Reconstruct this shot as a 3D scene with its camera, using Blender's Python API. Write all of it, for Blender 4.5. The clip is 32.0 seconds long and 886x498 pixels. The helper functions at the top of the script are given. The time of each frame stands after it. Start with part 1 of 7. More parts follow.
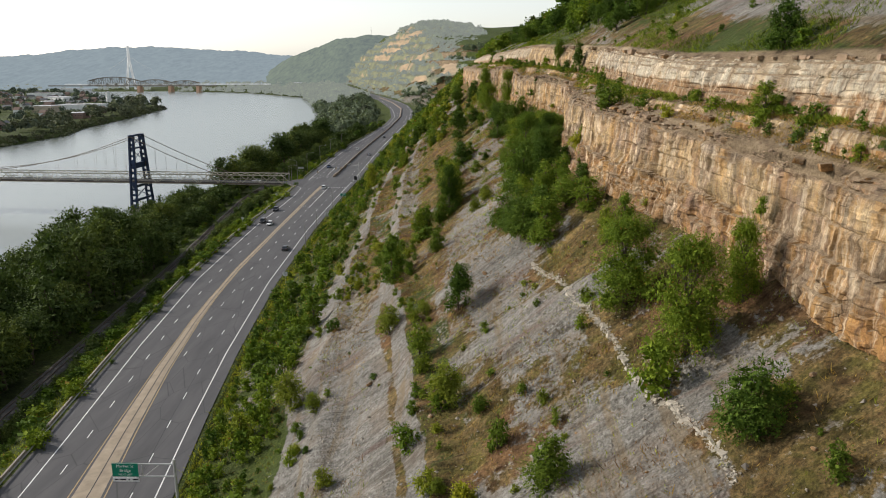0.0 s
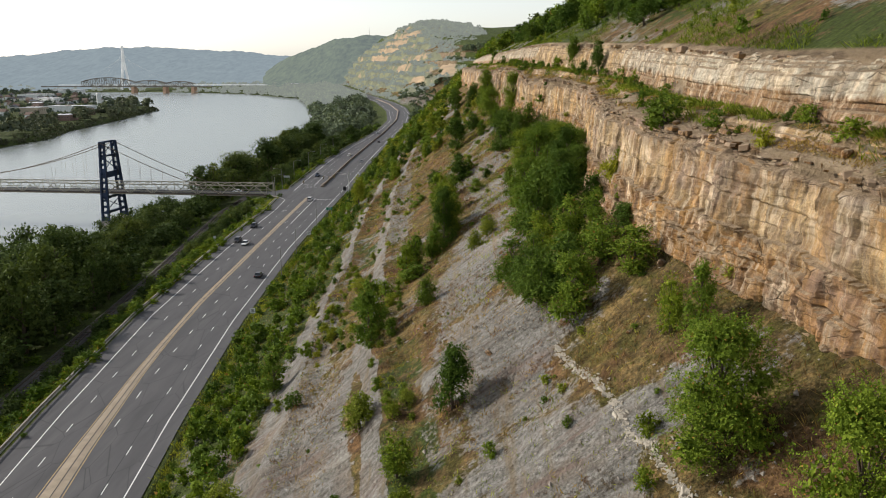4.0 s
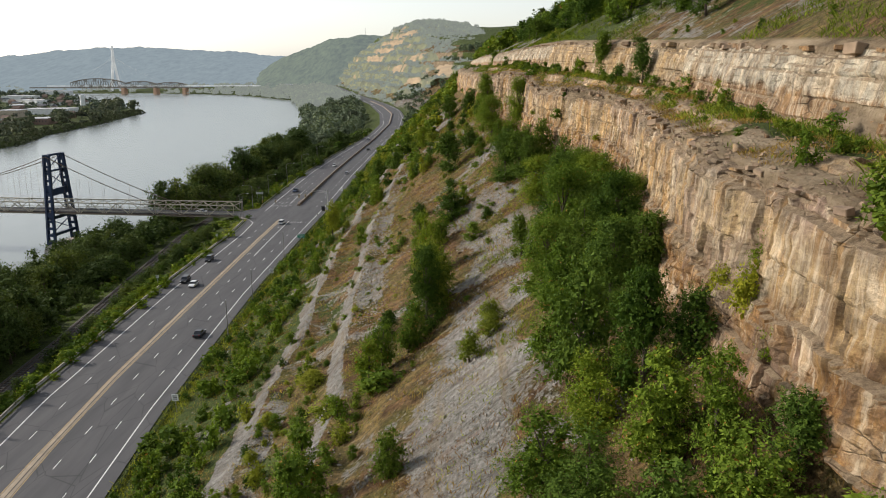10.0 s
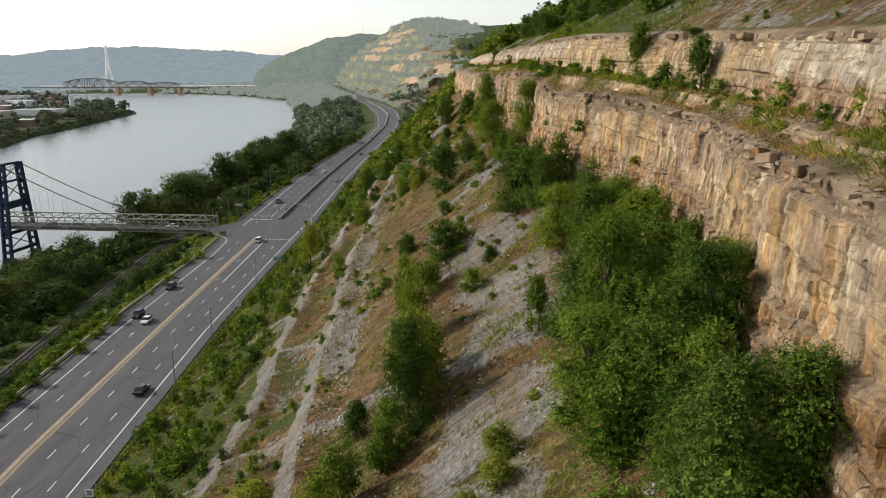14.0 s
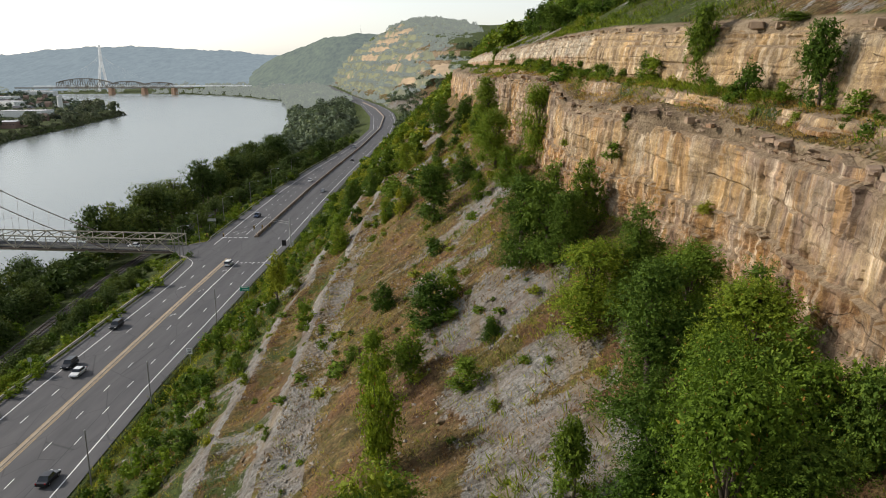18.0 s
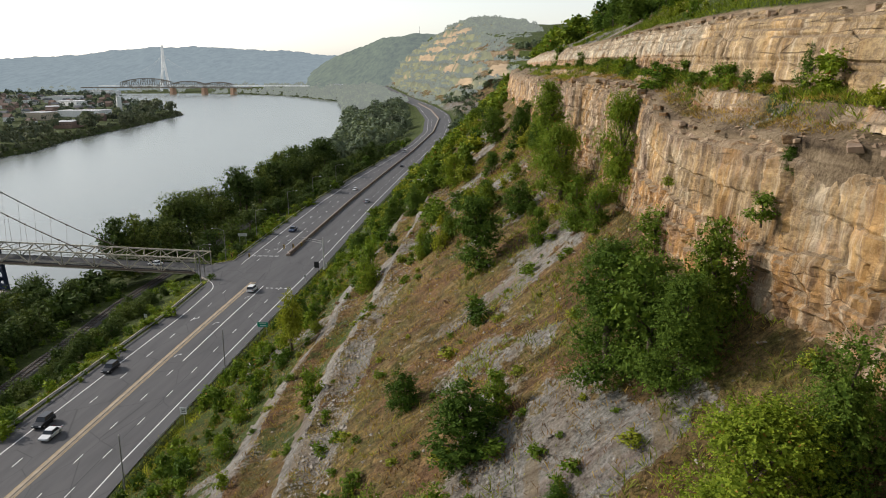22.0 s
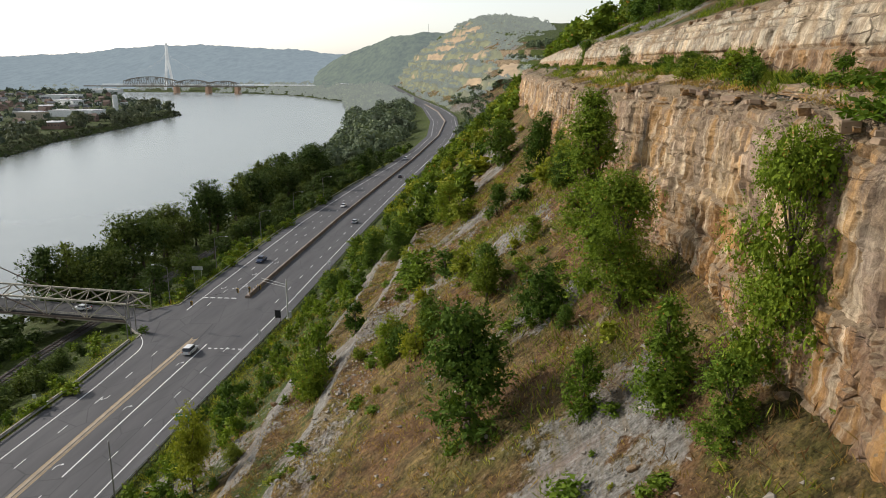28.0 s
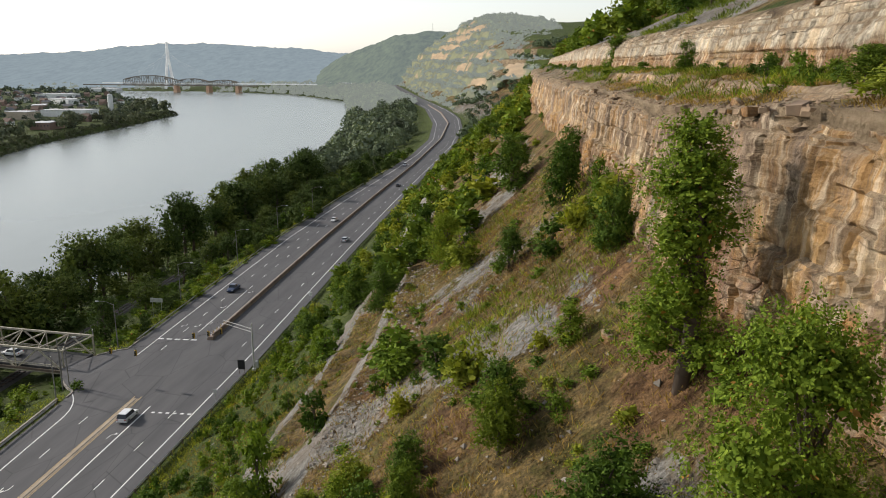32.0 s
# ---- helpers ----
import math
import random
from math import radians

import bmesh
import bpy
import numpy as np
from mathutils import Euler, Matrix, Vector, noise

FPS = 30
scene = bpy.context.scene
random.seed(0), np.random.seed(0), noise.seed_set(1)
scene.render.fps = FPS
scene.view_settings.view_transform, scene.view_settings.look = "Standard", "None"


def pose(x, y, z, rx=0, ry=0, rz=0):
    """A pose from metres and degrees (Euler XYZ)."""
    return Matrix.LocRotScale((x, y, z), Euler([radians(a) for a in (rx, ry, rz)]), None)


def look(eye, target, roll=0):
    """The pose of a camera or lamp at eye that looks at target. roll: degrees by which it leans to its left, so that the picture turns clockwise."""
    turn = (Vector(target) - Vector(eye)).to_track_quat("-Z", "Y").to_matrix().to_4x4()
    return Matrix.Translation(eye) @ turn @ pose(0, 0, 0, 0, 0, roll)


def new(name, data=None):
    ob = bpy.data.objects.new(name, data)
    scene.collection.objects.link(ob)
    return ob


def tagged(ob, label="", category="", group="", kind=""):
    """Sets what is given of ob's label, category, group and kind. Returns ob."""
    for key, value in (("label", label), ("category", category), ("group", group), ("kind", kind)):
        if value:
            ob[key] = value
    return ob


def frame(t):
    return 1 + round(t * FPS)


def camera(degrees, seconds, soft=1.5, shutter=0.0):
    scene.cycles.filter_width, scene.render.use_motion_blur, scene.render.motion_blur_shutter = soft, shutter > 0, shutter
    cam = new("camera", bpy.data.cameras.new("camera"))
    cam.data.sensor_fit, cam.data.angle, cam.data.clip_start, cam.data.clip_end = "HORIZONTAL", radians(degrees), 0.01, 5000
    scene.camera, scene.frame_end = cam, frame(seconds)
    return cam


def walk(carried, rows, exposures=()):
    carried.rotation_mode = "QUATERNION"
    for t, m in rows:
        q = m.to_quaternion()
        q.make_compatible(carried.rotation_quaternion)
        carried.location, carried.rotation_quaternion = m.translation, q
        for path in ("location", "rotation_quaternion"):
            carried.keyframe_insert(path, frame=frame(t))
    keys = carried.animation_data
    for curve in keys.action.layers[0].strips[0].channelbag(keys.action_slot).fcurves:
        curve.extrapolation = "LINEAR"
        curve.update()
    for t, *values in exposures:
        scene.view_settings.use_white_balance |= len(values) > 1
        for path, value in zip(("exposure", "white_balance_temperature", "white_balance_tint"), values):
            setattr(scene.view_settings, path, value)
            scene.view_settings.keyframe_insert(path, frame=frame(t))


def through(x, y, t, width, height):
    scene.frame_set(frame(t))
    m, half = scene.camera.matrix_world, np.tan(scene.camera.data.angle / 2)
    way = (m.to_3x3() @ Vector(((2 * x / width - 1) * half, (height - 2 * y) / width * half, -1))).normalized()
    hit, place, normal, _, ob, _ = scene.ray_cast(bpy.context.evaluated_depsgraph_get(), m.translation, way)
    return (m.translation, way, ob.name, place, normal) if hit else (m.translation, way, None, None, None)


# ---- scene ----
cam = camera(58.9, 32.0, soft=1.0)
PATH = [
    (0, (-0.23, -101.37, 62.67), (-3.97, -4.21, 39.31), -0.69),
    (1, (-0.29, -92.84, 62.68), (-3.96, 4.34, 39.37), -0.66),
    (2, (-0.33, -84.32, 62.67), (-3.95, 12.86, 39.36), -0.65),
    (3, (-0.31, -75.80, 62.66), (-3.97, 21.39, 39.37), -0.63),
    (6, (0.03, -50.45, 62.76), (-3.52, 46.72, 39.41), -0.78),
    (8, (0.20, -33.61, 63.16), (-3.33, 63.58, 39.88), -0.75),
    (9, (0.27, -25.35, 63.22), (-3.20, 71.84, 39.93), -0.71),
    (10, (0.34, -17.12, 63.25), (-3.05, 80.07, 39.95), -0.71),
    (11, (0.34, -8.84, 63.23), (-3.05, 88.35, 39.94), -0.73),
    (12, (0.35, -0.45, 63.19), (-2.98, 96.72, 39.80), -0.66),
    (13, (0.43, 7.94, 63.16), (-2.90, 105.11, 39.78), -0.74),
    (14, (0.58, 16.31, 63.16), (-2.74, 113.48, 39.74), -0.80),
    (17, (1.17, 41.74, 63.14), (-2.04, 138.92, 39.78), -0.65),
    (18, (1.26, 50.21, 63.12), (-1.94, 147.38, 39.71), -0.76),
    (19, (1.32, 58.66, 63.11), (-1.84, 155.83, 39.70), -0.80),
    (20, (1.36, 67.12, 63.09), (-1.75, 164.30, 39.71), -0.79),
    (21, (1.38, 75.45, 63.05), (-4.56, 172.50, 39.71), -0.81),
    (22, (1.31, 83.75, 62.96), (-8.96, 180.46, 39.67), -0.75),
    (23, (1.11, 92.19, 62.91), (-9.05, 188.92, 39.67), -0.66),
    (24, (0.87, 100.71, 62.83), (-9.21, 197.44, 39.57), -0.60),
    (25, (0.57, 109.32, 62.73), (-9.51, 206.05, 39.43), -0.54),
    (28, (-0.27, 135.26, 62.51), (-11.70, 231.82, 39.17), -0.52),
    (29, (-0.89, 143.73, 62.48), (-12.42, 240.27, 39.11), -0.39),
    (30, (-1.63, 152.22, 62.52), (-13.45, 248.75, 39.23), -0.45),
    (31, (-2.30, 160.71, 62.52), (-14.11, 257.23, 39.19), -0.24),
    (32, (-2.96, 169.19, 62.52), (-14.87, 265.68, 39.10), -0.36),
]
walk(cam, [(t, look(eye, target, roll)) for t, eye, target, roll in PATH])
EXPOSURE = 0.33

# ---- world, sun, exposure ----
SUN_ELEVATION, SUN_AZIMUTH = 27.0, -72.0   # degrees; azimuth from +y, to the left is negative
world = bpy.data.worlds.new("hazy_evening_sky")
scene.world = world
world.use_nodes = True
wn = world.node_tree
sky = wn.nodes.new("ShaderNodeTexSky")
sky.sky_type, sky.sun_disc = "NISHITA", False
sky.sun_elevation, sky.sun_rotation = radians(SUN_ELEVATION), radians(SUN_AZIMUTH)
sky.air_density, sky.dust_density, sky.ozone_density, sky.altitude = 1.0, 1.2, 1.0, 250
haze = wn.nodes.new("ShaderNodeHueSaturation")
haze.inputs["Saturation"].default_value = 0.38
wn.links.new(sky.outputs[0], haze.inputs["Color"])
wn.links.new(haze.outputs[0], wn.nodes["Background"].inputs[0])
wn.nodes["Background"].inputs[1].default_value = 0.145
sun_data = bpy.data.lights.new("sun", "SUN")
sun_data.energy, sun_data.angle, sun_data.color = 3.25, radians(1.0), (1.0, 0.92, 0.84)
sun = new("sun", sun_data)
_e, _a = radians(SUN_ELEVATION), radians(SUN_AZIMUTH)
sun.matrix_basis = look((math.sin(_a) * math.cos(_e) * 300, math.cos(_a) * math.cos(_e) * 300, math.sin(_e) * 300), (0, 0, 0))
scene.view_settings.exposure = EXPOSURE


# ---- materials ----
class Nodes:
    """A short hand for building one node material."""

    def __init__(self, name, rough=0.9, metal=0.0, spec=0.3):
        self.mat = bpy.data.materials.new(name)
        self.mat.use_nodes = True
        self.tree = self.mat.node_tree
        self.b = self.tree.nodes["Principled BSDF"]
        self.b.inputs["Roughness"].default_value = rough
        self.b.inputs["Metallic"].default_value = metal
        self.b.inputs["Specular IOR Level"].default_value = spec

    def n(self, kind, **kw):
        node = self.tree.nodes.new("ShaderNode" + kind)
        for key, value in kw.items():
            node.inputs[key].default_value = value
        return node

    def link(self, a, b):
        self.tree.links.new(a, b)

    def coords(self, scale=(1, 1, 1), source="Object"):
        co, mp = self.n("TexCoord"), self.n("Mapping")
        mp.inputs["Scale"].default_value = scale
        self.link(co.outputs[source], mp.inputs["Vector"])
        return mp.outputs["Vector"]

    def world_coords(self, scale=(1, 1, 1)):
        g, mp = self.n("NewGeometry"), self.n("Mapping")
        mp.inputs["Scale"].default_value = scale
        self.link(g.outputs["Position"], mp.inputs["Vector"])
        return mp.outputs["Vector"]

    def noise(self, vec, scale, detail=5.0, rough=0.6, distort=0.0):
        t = self.n("TexNoise", Scale=scale, Detail=detail, Roughness=rough, Distortion=distort)
        self.link(vec, t.inputs["Vector"])
        return t.outputs["Fac"]

    def ramp(self, fac, stops):
        r = self.n("ValToRGB")
        el = r.color_ramp.elements
        while len(el) < len(stops):
            el.new(0.5)
        for e, (pos, col) in zip(el, stops):
            e.position, e.color = pos, (*col, 1) if len(col) == 3 else col
        self.link(fac, r.inputs[0])
        return r.outputs[0]

    def mix(self, fac, a, b, mode="MIX"):
        m = self.n("Mix")
        m.data_type, m.blend_type = "RGBA", mode
        for value, slot in ((fac, m.inputs[0]), (a, m.inputs[6]), (b, m.inputs[7])):
            if hasattr(value, "links"):
                self.link(value, slot)
            else:
                slot.default_value = value if isinstance(value, float) else (*value, 1)
        return m.outputs[2]

    def math(self, op, a, b=0.5):
        m = self.n("Math")
        m.operation = op
        for value, slot in ((a, m.inputs[0]), (b, m.inputs[1])):
            if hasattr(value, "links"):
                self.link(value, slot)
            else:
                slot.default_value = value
        return m.outputs[0]

    def bump(self, height, strength=0.4, distance=0.1):
        b = self.n("Bump", Strength=strength, Distance=distance)
        self.link(height, b.inputs["Height"])
        self.link(b.outputs[0], self.b.inputs["Normal"])

    def color(self, value):
        if hasattr(value, "links"):
            self.link(value, self.b.inputs["Base Color"])
        else:
            self.b.inputs["Base Color"].default_value = (*value, 1)
        return self


def grained(name, base, rough=0.85, metal=0.0, vary=0.25, scale=3.0, spec=0.3, bump=0.15):
    """A plain painted, metal or stone surface with blotches and fine grain."""
    k = Nodes(name, rough, metal, spec)
    v = k.coords()
    big, fine = k.noise(v, scale * 0.3), k.noise(v, scale * 6)
    dark, light = [c * (1 - vary) for c in base], [min(1, c * (1 + vary)) for c in base]
    k.color(k.mix(k.math("MULTIPLY", fine, 0.5), k.ramp(big, [(0.3, dark), (0.7, light)]), base))
    k.bump(fine, bump, 0.02)
    return k.mat


def leafy(name, dark, light, through=0.3, autumn=None, patchy=0.0):
    k = Nodes(name, 0.85, 0, 0.1)
    g, o = k.n("NewGeometry"), k.n("ObjectInfo")
    island = k.ramp(g.outputs["Random Per Island"], [(0.0, dark), (0.55, [(a + b) / 2 for a, b in zip(dark, light)]), (1.0, light)])
    whole = k.ramp(o.outputs["Random"], [(0.0, (0.6, 0.68, 0.55)), (0.5, (1, 1, 1)), (1.0, (1.4, 1.22, 0.9))])
    col = k.mix(1.0, island, whole, "MULTIPLY")
    if patchy:
        col = k.mix(1.0, col, k.ramp(k.noise(k.world_coords(), patchy, 5, 0.65), [(0.36, (0.5, 0.46, 0.42)), (0.5, (0.95, 0.92, 0.85)), (0.64, (1.35, 1.25, 1.0))]), "MULTIPLY")
    if autumn:
        col = k.mix(k.math("GREATER_THAN", g.outputs["Random Per Island"], 0.985), col, autumn)
    k.color(col)
    t, m, out = k.n("BsdfTranslucent"), k.n("MixShader"), k.tree.nodes["Material Output"]
    k.link(k.mix(1.0, col, (1.35, 1.4, 0.7), "MULTIPLY"), t.inputs["Color"])
    m.inputs[0].default_value = through
    k.link(k.b.outputs[0], m.inputs[1])
    k.link(t.outputs[0], m.inputs[2])
    k.link(m.outputs[0], out.inputs["Surface"])
    return k.mat


def make_ground():
    k = Nodes("hillside_ground", 0.95, 0, 0.15)
    v = k.world_coords()
    att = k.n("Attribute")
    att.attribute_name = "cover"
    sep = k.n("SeparateColor")
    k.link(att.outputs["Color"], sep.inputs[0])
    grit, fine, mid = k.noise(v, 7.0, 6, 0.75), k.noise(v, 1.9, 8, 0.72), k.noise(v, 0.35, 7, 0.7)
    chips = k.n("TexVoronoi", Scale=2.6)
    k.link(v, chips.inputs["Vector"])
    speck = k.math("ADD", k.math("MULTIPLY", fine, 0.55), k.math("MULTIPLY", grit, 0.45))
    shale = k.ramp(speck, [(0.37, (0.055, 0.052, 0.046)), (0.46, (0.16, 0.15, 0.13)), (0.54, (0.275, 0.266, 0.24)), (0.64, (0.42, 0.408, 0.37))])
    streak = k.noise(k.world_coords((0.09, 1.0, 0.06)), 1.0, 7, 0.68)
    shale = k.mix(k.ramp(streak, [(0.47, (0, 0, 0)), (0.62, (0.45, 0.45, 0.45))]), shale, (0.31, 0.3, 0.268))
    shale = k.mix(k.ramp(k.noise(v, 0.16, 5), [(0.5, (0, 0, 0)), (0.62, (0.5, 0.5, 0.5))]), shale, (0.185, 0.145, 0.11))
    gully = k.noise(k.world_coords((0.12, 1.0, 0.08)), 0.6, 8, 0.7, 0.4)
    shale = k.mix(k.ramp(gully, [(0.36, (0.6, 0.6, 0.6)), (0.43, (0, 0, 0))]), shale, (0.1, 0.083, 0.063))
    pink = k.noise(k.world_coords((0.14, 0.9, 0.1)), 0.4, 6, 0.65, 0.4)
    shale = k.mix(k.ramp(pink, [(0.56, (0, 0, 0)), (0.66, (0.55, 0.55, 0.55))]), shale, (0.2, 0.135, 0.11))
    bands = k.noise(k.world_coords((0.9, 0.04, 0.4)), 0.5, 6, 0.65)
    shale = k.mix(k.ramp(bands, [(0.53, (0, 0, 0)), (0.62, (0.6, 0.6, 0.6))]), shale, (0.2, 0.15, 0.085))
    dry = k.ramp(speck, [(0.37, (0.04, 0.028, 0.01)), (0.48, (0.15, 0.113, 0.05)), (0.6, (0.3, 0.2, 0.082)), (0.72, (0.4, 0.29, 0.13))])
    olive = k.ramp(speck, [(0.37, (0.025, 0.024, 0.007)), (0.52, (0.11, 0.1, 0.026)), (0.7, (0.22, 0.195, 0.06))])
    green = k.ramp(speck, [(0.37, (0.016, 0.026, 0.006)), (0.52, (0.065, 0.088, 0.018)), (0.72, (0.15, 0.185, 0.042))])
    rust = k.ramp(speck, [(0.37, (0.05, 0.028, 0.015)), (0.5, (0.17, 0.092, 0.048)), (0.7, (0.3, 0.178, 0.1))])
    base = k.mix(k.ramp(k.noise(v, 0.23, 6, 0.7), [(0.46, (0, 0, 0)), (0.56, (0.85, 0.85, 0.85))]), dry, olive)
    base = k.mix(k.ramp(k.noise(v, 0.11, 6, 0.65), [(0.48, (0, 0, 0)), (0.58, (0.8, 0.8, 0.8))]), base, rust)
    base = k.mix(1.0, base, k.ramp(k.noise(k.world_coords((0.55, 1.0, 0.8)), 0.42, 7, 0.72), [(0.38, (0.5, 0.46, 0.42)), (0.5, (0.92, 0.92, 0.9)), (0.64, (1.3, 1.28, 1.2))]), "MULTIPLY")
    gmask = k.math("ADD", sep.outputs[1], k.math("MULTIPLY", k.math("SUBTRACT", mid, 0.5), 1.5))
    base = k.mix(k.ramp(gmask, [(0.42, (0, 0, 0)), (0.6, (1, 1, 1))]), base, green)
    smask = k.math("ADD", sep.outputs[0], k.math("ADD", k.math("MULTIPLY", k.math("SUBTRACT", mid, 0.5), 1.7), k.math("MULTIPLY", k.math("SUBTRACT", fine, 0.5), 0.8)))
    base = k.mix(k.ramp(smask, [(0.42, (0, 0, 0)), (0.56, (1, 1, 1))]), base, shale)
    wash = k.noise(k.world_coords((0.16, 1.0, 0.1)), 0.9, 7, 0.7, 0.4)
    base = k.mix(1.0, base, k.ramp(wash, [(0.36, (0.72, 0.7, 0.67)), (0.5, (1, 1, 1)), (0.66, (1.18, 1.17, 1.14))]), "MULTIPLY")
    rock = k.ramp(k.noise(k.world_coords((0.25, 0.25, 1.2)), 0.6, 6, 0.65), [(0.3, (0.075, 0.054, 0.035)), (0.5, (0.24, 0.18, 0.112)), (0.7, (0.38, 0.3, 0.2))])
    base = k.mix(k.ramp(sep.outputs[2], [(0.35, (0, 0, 0)), (0.6, (1, 1, 1))]), base, rock)
    base = k.mix(1.0, base, k.ramp(k.noise(v, 0.075, 5, 0.6), [(0.38, (0.74, 0.73, 0.72)), (0.5, (0.88, 0.88, 0.88)), (0.62, (1.0, 0.99, 0.97))]), "MULTIPLY")
    k.color(base)
    k.bump(k.math("ADD", speck, k.math("MULTIPLY", chips.outputs["Distance"], 0.5)), 1.0, 0.4)
    return k.mat


def make_cliff(name, upper):
    """Sandstone in three layers by the share of the face's height, with water streaks, seams and dirt on its ledges."""
    k = Nodes(name, 0.92, 0, 0.2)
    v = k.world_coords()
    att = k.n("Attribute")
    att.attribute_name = "layer"
    sep = k.n("SeparateColor")
    k.link(att.outputs["Color"], sep.inputs[0])
    fine, mid, grit = k.noise(v, 1.6, 9, 0.75), k.noise(v, 0.2, 6, 0.65), k.noise(v, 6.0, 6, 0.75)
    speck = k.math("ADD", k.math("MULTIPLY", fine, 0.6), k.math("MULTIPLY", grit, 0.4))
    level = k.math("ADD", sep.outputs[0], k.math("ADD", k.math("MULTIPLY", k.math("SUBTRACT", mid, 0.5), 0.55), k.math("MULTIPLY", k.math("SUBTRACT", fine, 0.5), 0.12)))
    rust = k.ramp(speck, [(0.34, (0.11, 0.062, 0.03)), (0.48, (0.26, 0.14, 0.056)), (0.58, (0.39, 0.225, 0.09)), (0.7, (0.5, 0.33, 0.15))])
    cream = k.ramp(speck, [(0.34, (0.17, 0.13, 0.09)), (0.48, (0.32, 0.235, 0.14)), (0.58, (0.47, 0.35, 0.19)), (0.7, (0.59, 0.465, 0.285))])
    grey = k.ramp(speck, [(0.34, (0.16, 0.14, 0.115)), (0.48, (0.38, 0.345, 0.275)), (0.58, (0.51, 0.465, 0.375)), (0.7, (0.62, 0.575, 0.48))])
    brown = k.ramp(speck, [(0.34, (0.07, 0.05, 0.035)), (0.5, (0.21, 0.155, 0.115)), (0.68, (0.35, 0.27, 0.205))])
    soft = lambda a, b: k.ramp(level, [(a, (0, 0, 0)), (b, (1, 1, 1))])
    if upper:
        xyz, along = k.n("SeparateXYZ"), k.n("MapRange")
        k.link(v, xyz.inputs[0])
        along.inputs["From Min"].default_value, along.inputs["From Max"].default_value = 60.0, 140.0
        k.link(xyz.outputs[1], along.inputs["Value"])
        back = k.n("MapRange")
        back.inputs["From Min"].default_value, back.inputs["From Max"].default_value = 150.0, 185.0
        back.inputs["To Min"].default_value, back.inputs["To Max"].default_value = 1.0, 0.3
        k.link(xyz.outputs[1], back.inputs["Value"])
        turn = k.math("ADD", k.math("MULTIPLY", along.outputs[0], back.outputs[0]), k.math("SUBTRACT", k.noise(k.world_coords((0.3, 0.3, 1)), 0.25, 4), 0.5))
        base = k.mix(soft(0.34, 0.44), k.mix(k.ramp(turn, [(0.35, (0, 0, 0)), (0.5, (1, 1, 1))]), k.mix(0.45, rust, brown), cream), k.mix(k.ramp(turn, [(0.4, (0, 0, 0)), (0.6, (1, 1, 1))]), grey, cream))
        stain, tint, seam = 0.45, 0.35, 0.6
    else:
        base = k.mix(soft(0.3, 0.42), rust, cream)
        base = k.mix(soft(0.78, 0.92), base, brown)
        base = k.mix(k.ramp(k.noise(v, 0.1, 5, 0.6), [(0.5, (0, 0, 0)), (0.6, (0.7, 0.7, 0.7))]), base, brown)
        base = k.mix(k.ramp(k.noise(k.world_coords((0.5, 0.5, 1.3)), 0.17, 6, 0.65), [(0.54, (0, 0, 0)), (0.64, (0.4, 0.4, 0.4))]), base, grey)
        base = k.mix(k.ramp(k.noise(k.world_coords((0.5, 0.6, 0.8)), 0.21, 6, 0.65, 0.5), [(0.52, (0, 0, 0)), (0.62, (0.6, 0.6, 0.6))]), base, (0.33, 0.235, 0.185))
        xyz, along = k.n("SeparateXYZ"), k.n("MapRange")
        k.link(v, xyz.inputs[0])
        along.inputs["From Min"].default_value, along.inputs["From Max"].default_value = 172.0, 205.0
        k.link(xyz.outputs[1], along.inputs["Value"])
        dull = k.math("MULTIPLY", along.outputs[0], k.math("MULTIPLY", soft(0.4, 0.55), 0.75))
        base = k.mix(dull, base, brown)
        stain, tint, seam = 0.5, 0.65, 0.5
    ochre = k.noise(k.world_coords((0.1, 0.7, 0.12)), 0.55, 7, 0.7)
    base = k.mix(k.ramp(ochre, [(0.46, (0, 0, 0)), (0.6, (tint, tint, tint))]), base, (0.46, 0.265, 0.09))
    drip = k.noise(k.world_coords((0.12, 1.2, 0.13)), 0.9, 8, 0.72, 0.5)
    base = k.mix(k.ramp(drip, [(0.51, (0, 0, 0)), (0.6, (stain, stain, stain))]), base, (0.13, 0.098, 0.078))
    pale = k.noise(k.world_coords((0.12, 1.1, 0.16)), 0.9, 8, 0.72, 0.5)
    base = k.mix(k.ramp(pale, [(0.51, (0, 0, 0)), (0.62, (0.7, 0.7, 0.7))]), base, (0.62, 0.52, 0.385))
    lines = k.noise(k.world_coords((0.08, 0.08, 1.0)), 1.7, 5, 0.62, 0.3)
    base = k.mix(k.ramp(lines, [(0.31, (seam, seam, seam)), (0.36, (0, 0, 0))]), base, (0.11, 0.082, 0.062))
    warp = k.n("Mix")
    warp.data_type, warp.blend_type = "RGBA", "LINEAR_LIGHT"
    warp.inputs[0].default_value = 0.2
    k.link(v, warp.inputs[6])
    wob = k.n("TexNoise", Scale=0.7, Detail=4.0)
    k.link(v, wob.inputs["Vector"])
    k.link(wob.outputs["Color"], warp.inputs[7])
    cracks = None
    for size, line_wide, dark, shade in (((0.22, 0.22, 0.7) if upper else (0.3, 0.3, 0.75), 0.028, 0.6, 0.15), ((0.7, 0.7, 2.2), 0.035, 0.35, 0.14)):
        mp = k.n("Mapping")
        mp.inputs["Scale"].default_value = size
        k.link(warp.outputs[2], mp.inputs["Vector"])
        cell, edge = k.n("TexVoronoi", Scale=1.0), k.n("TexVoronoi", Scale=1.0)
        edge.feature = "DISTANCE_TO_EDGE"
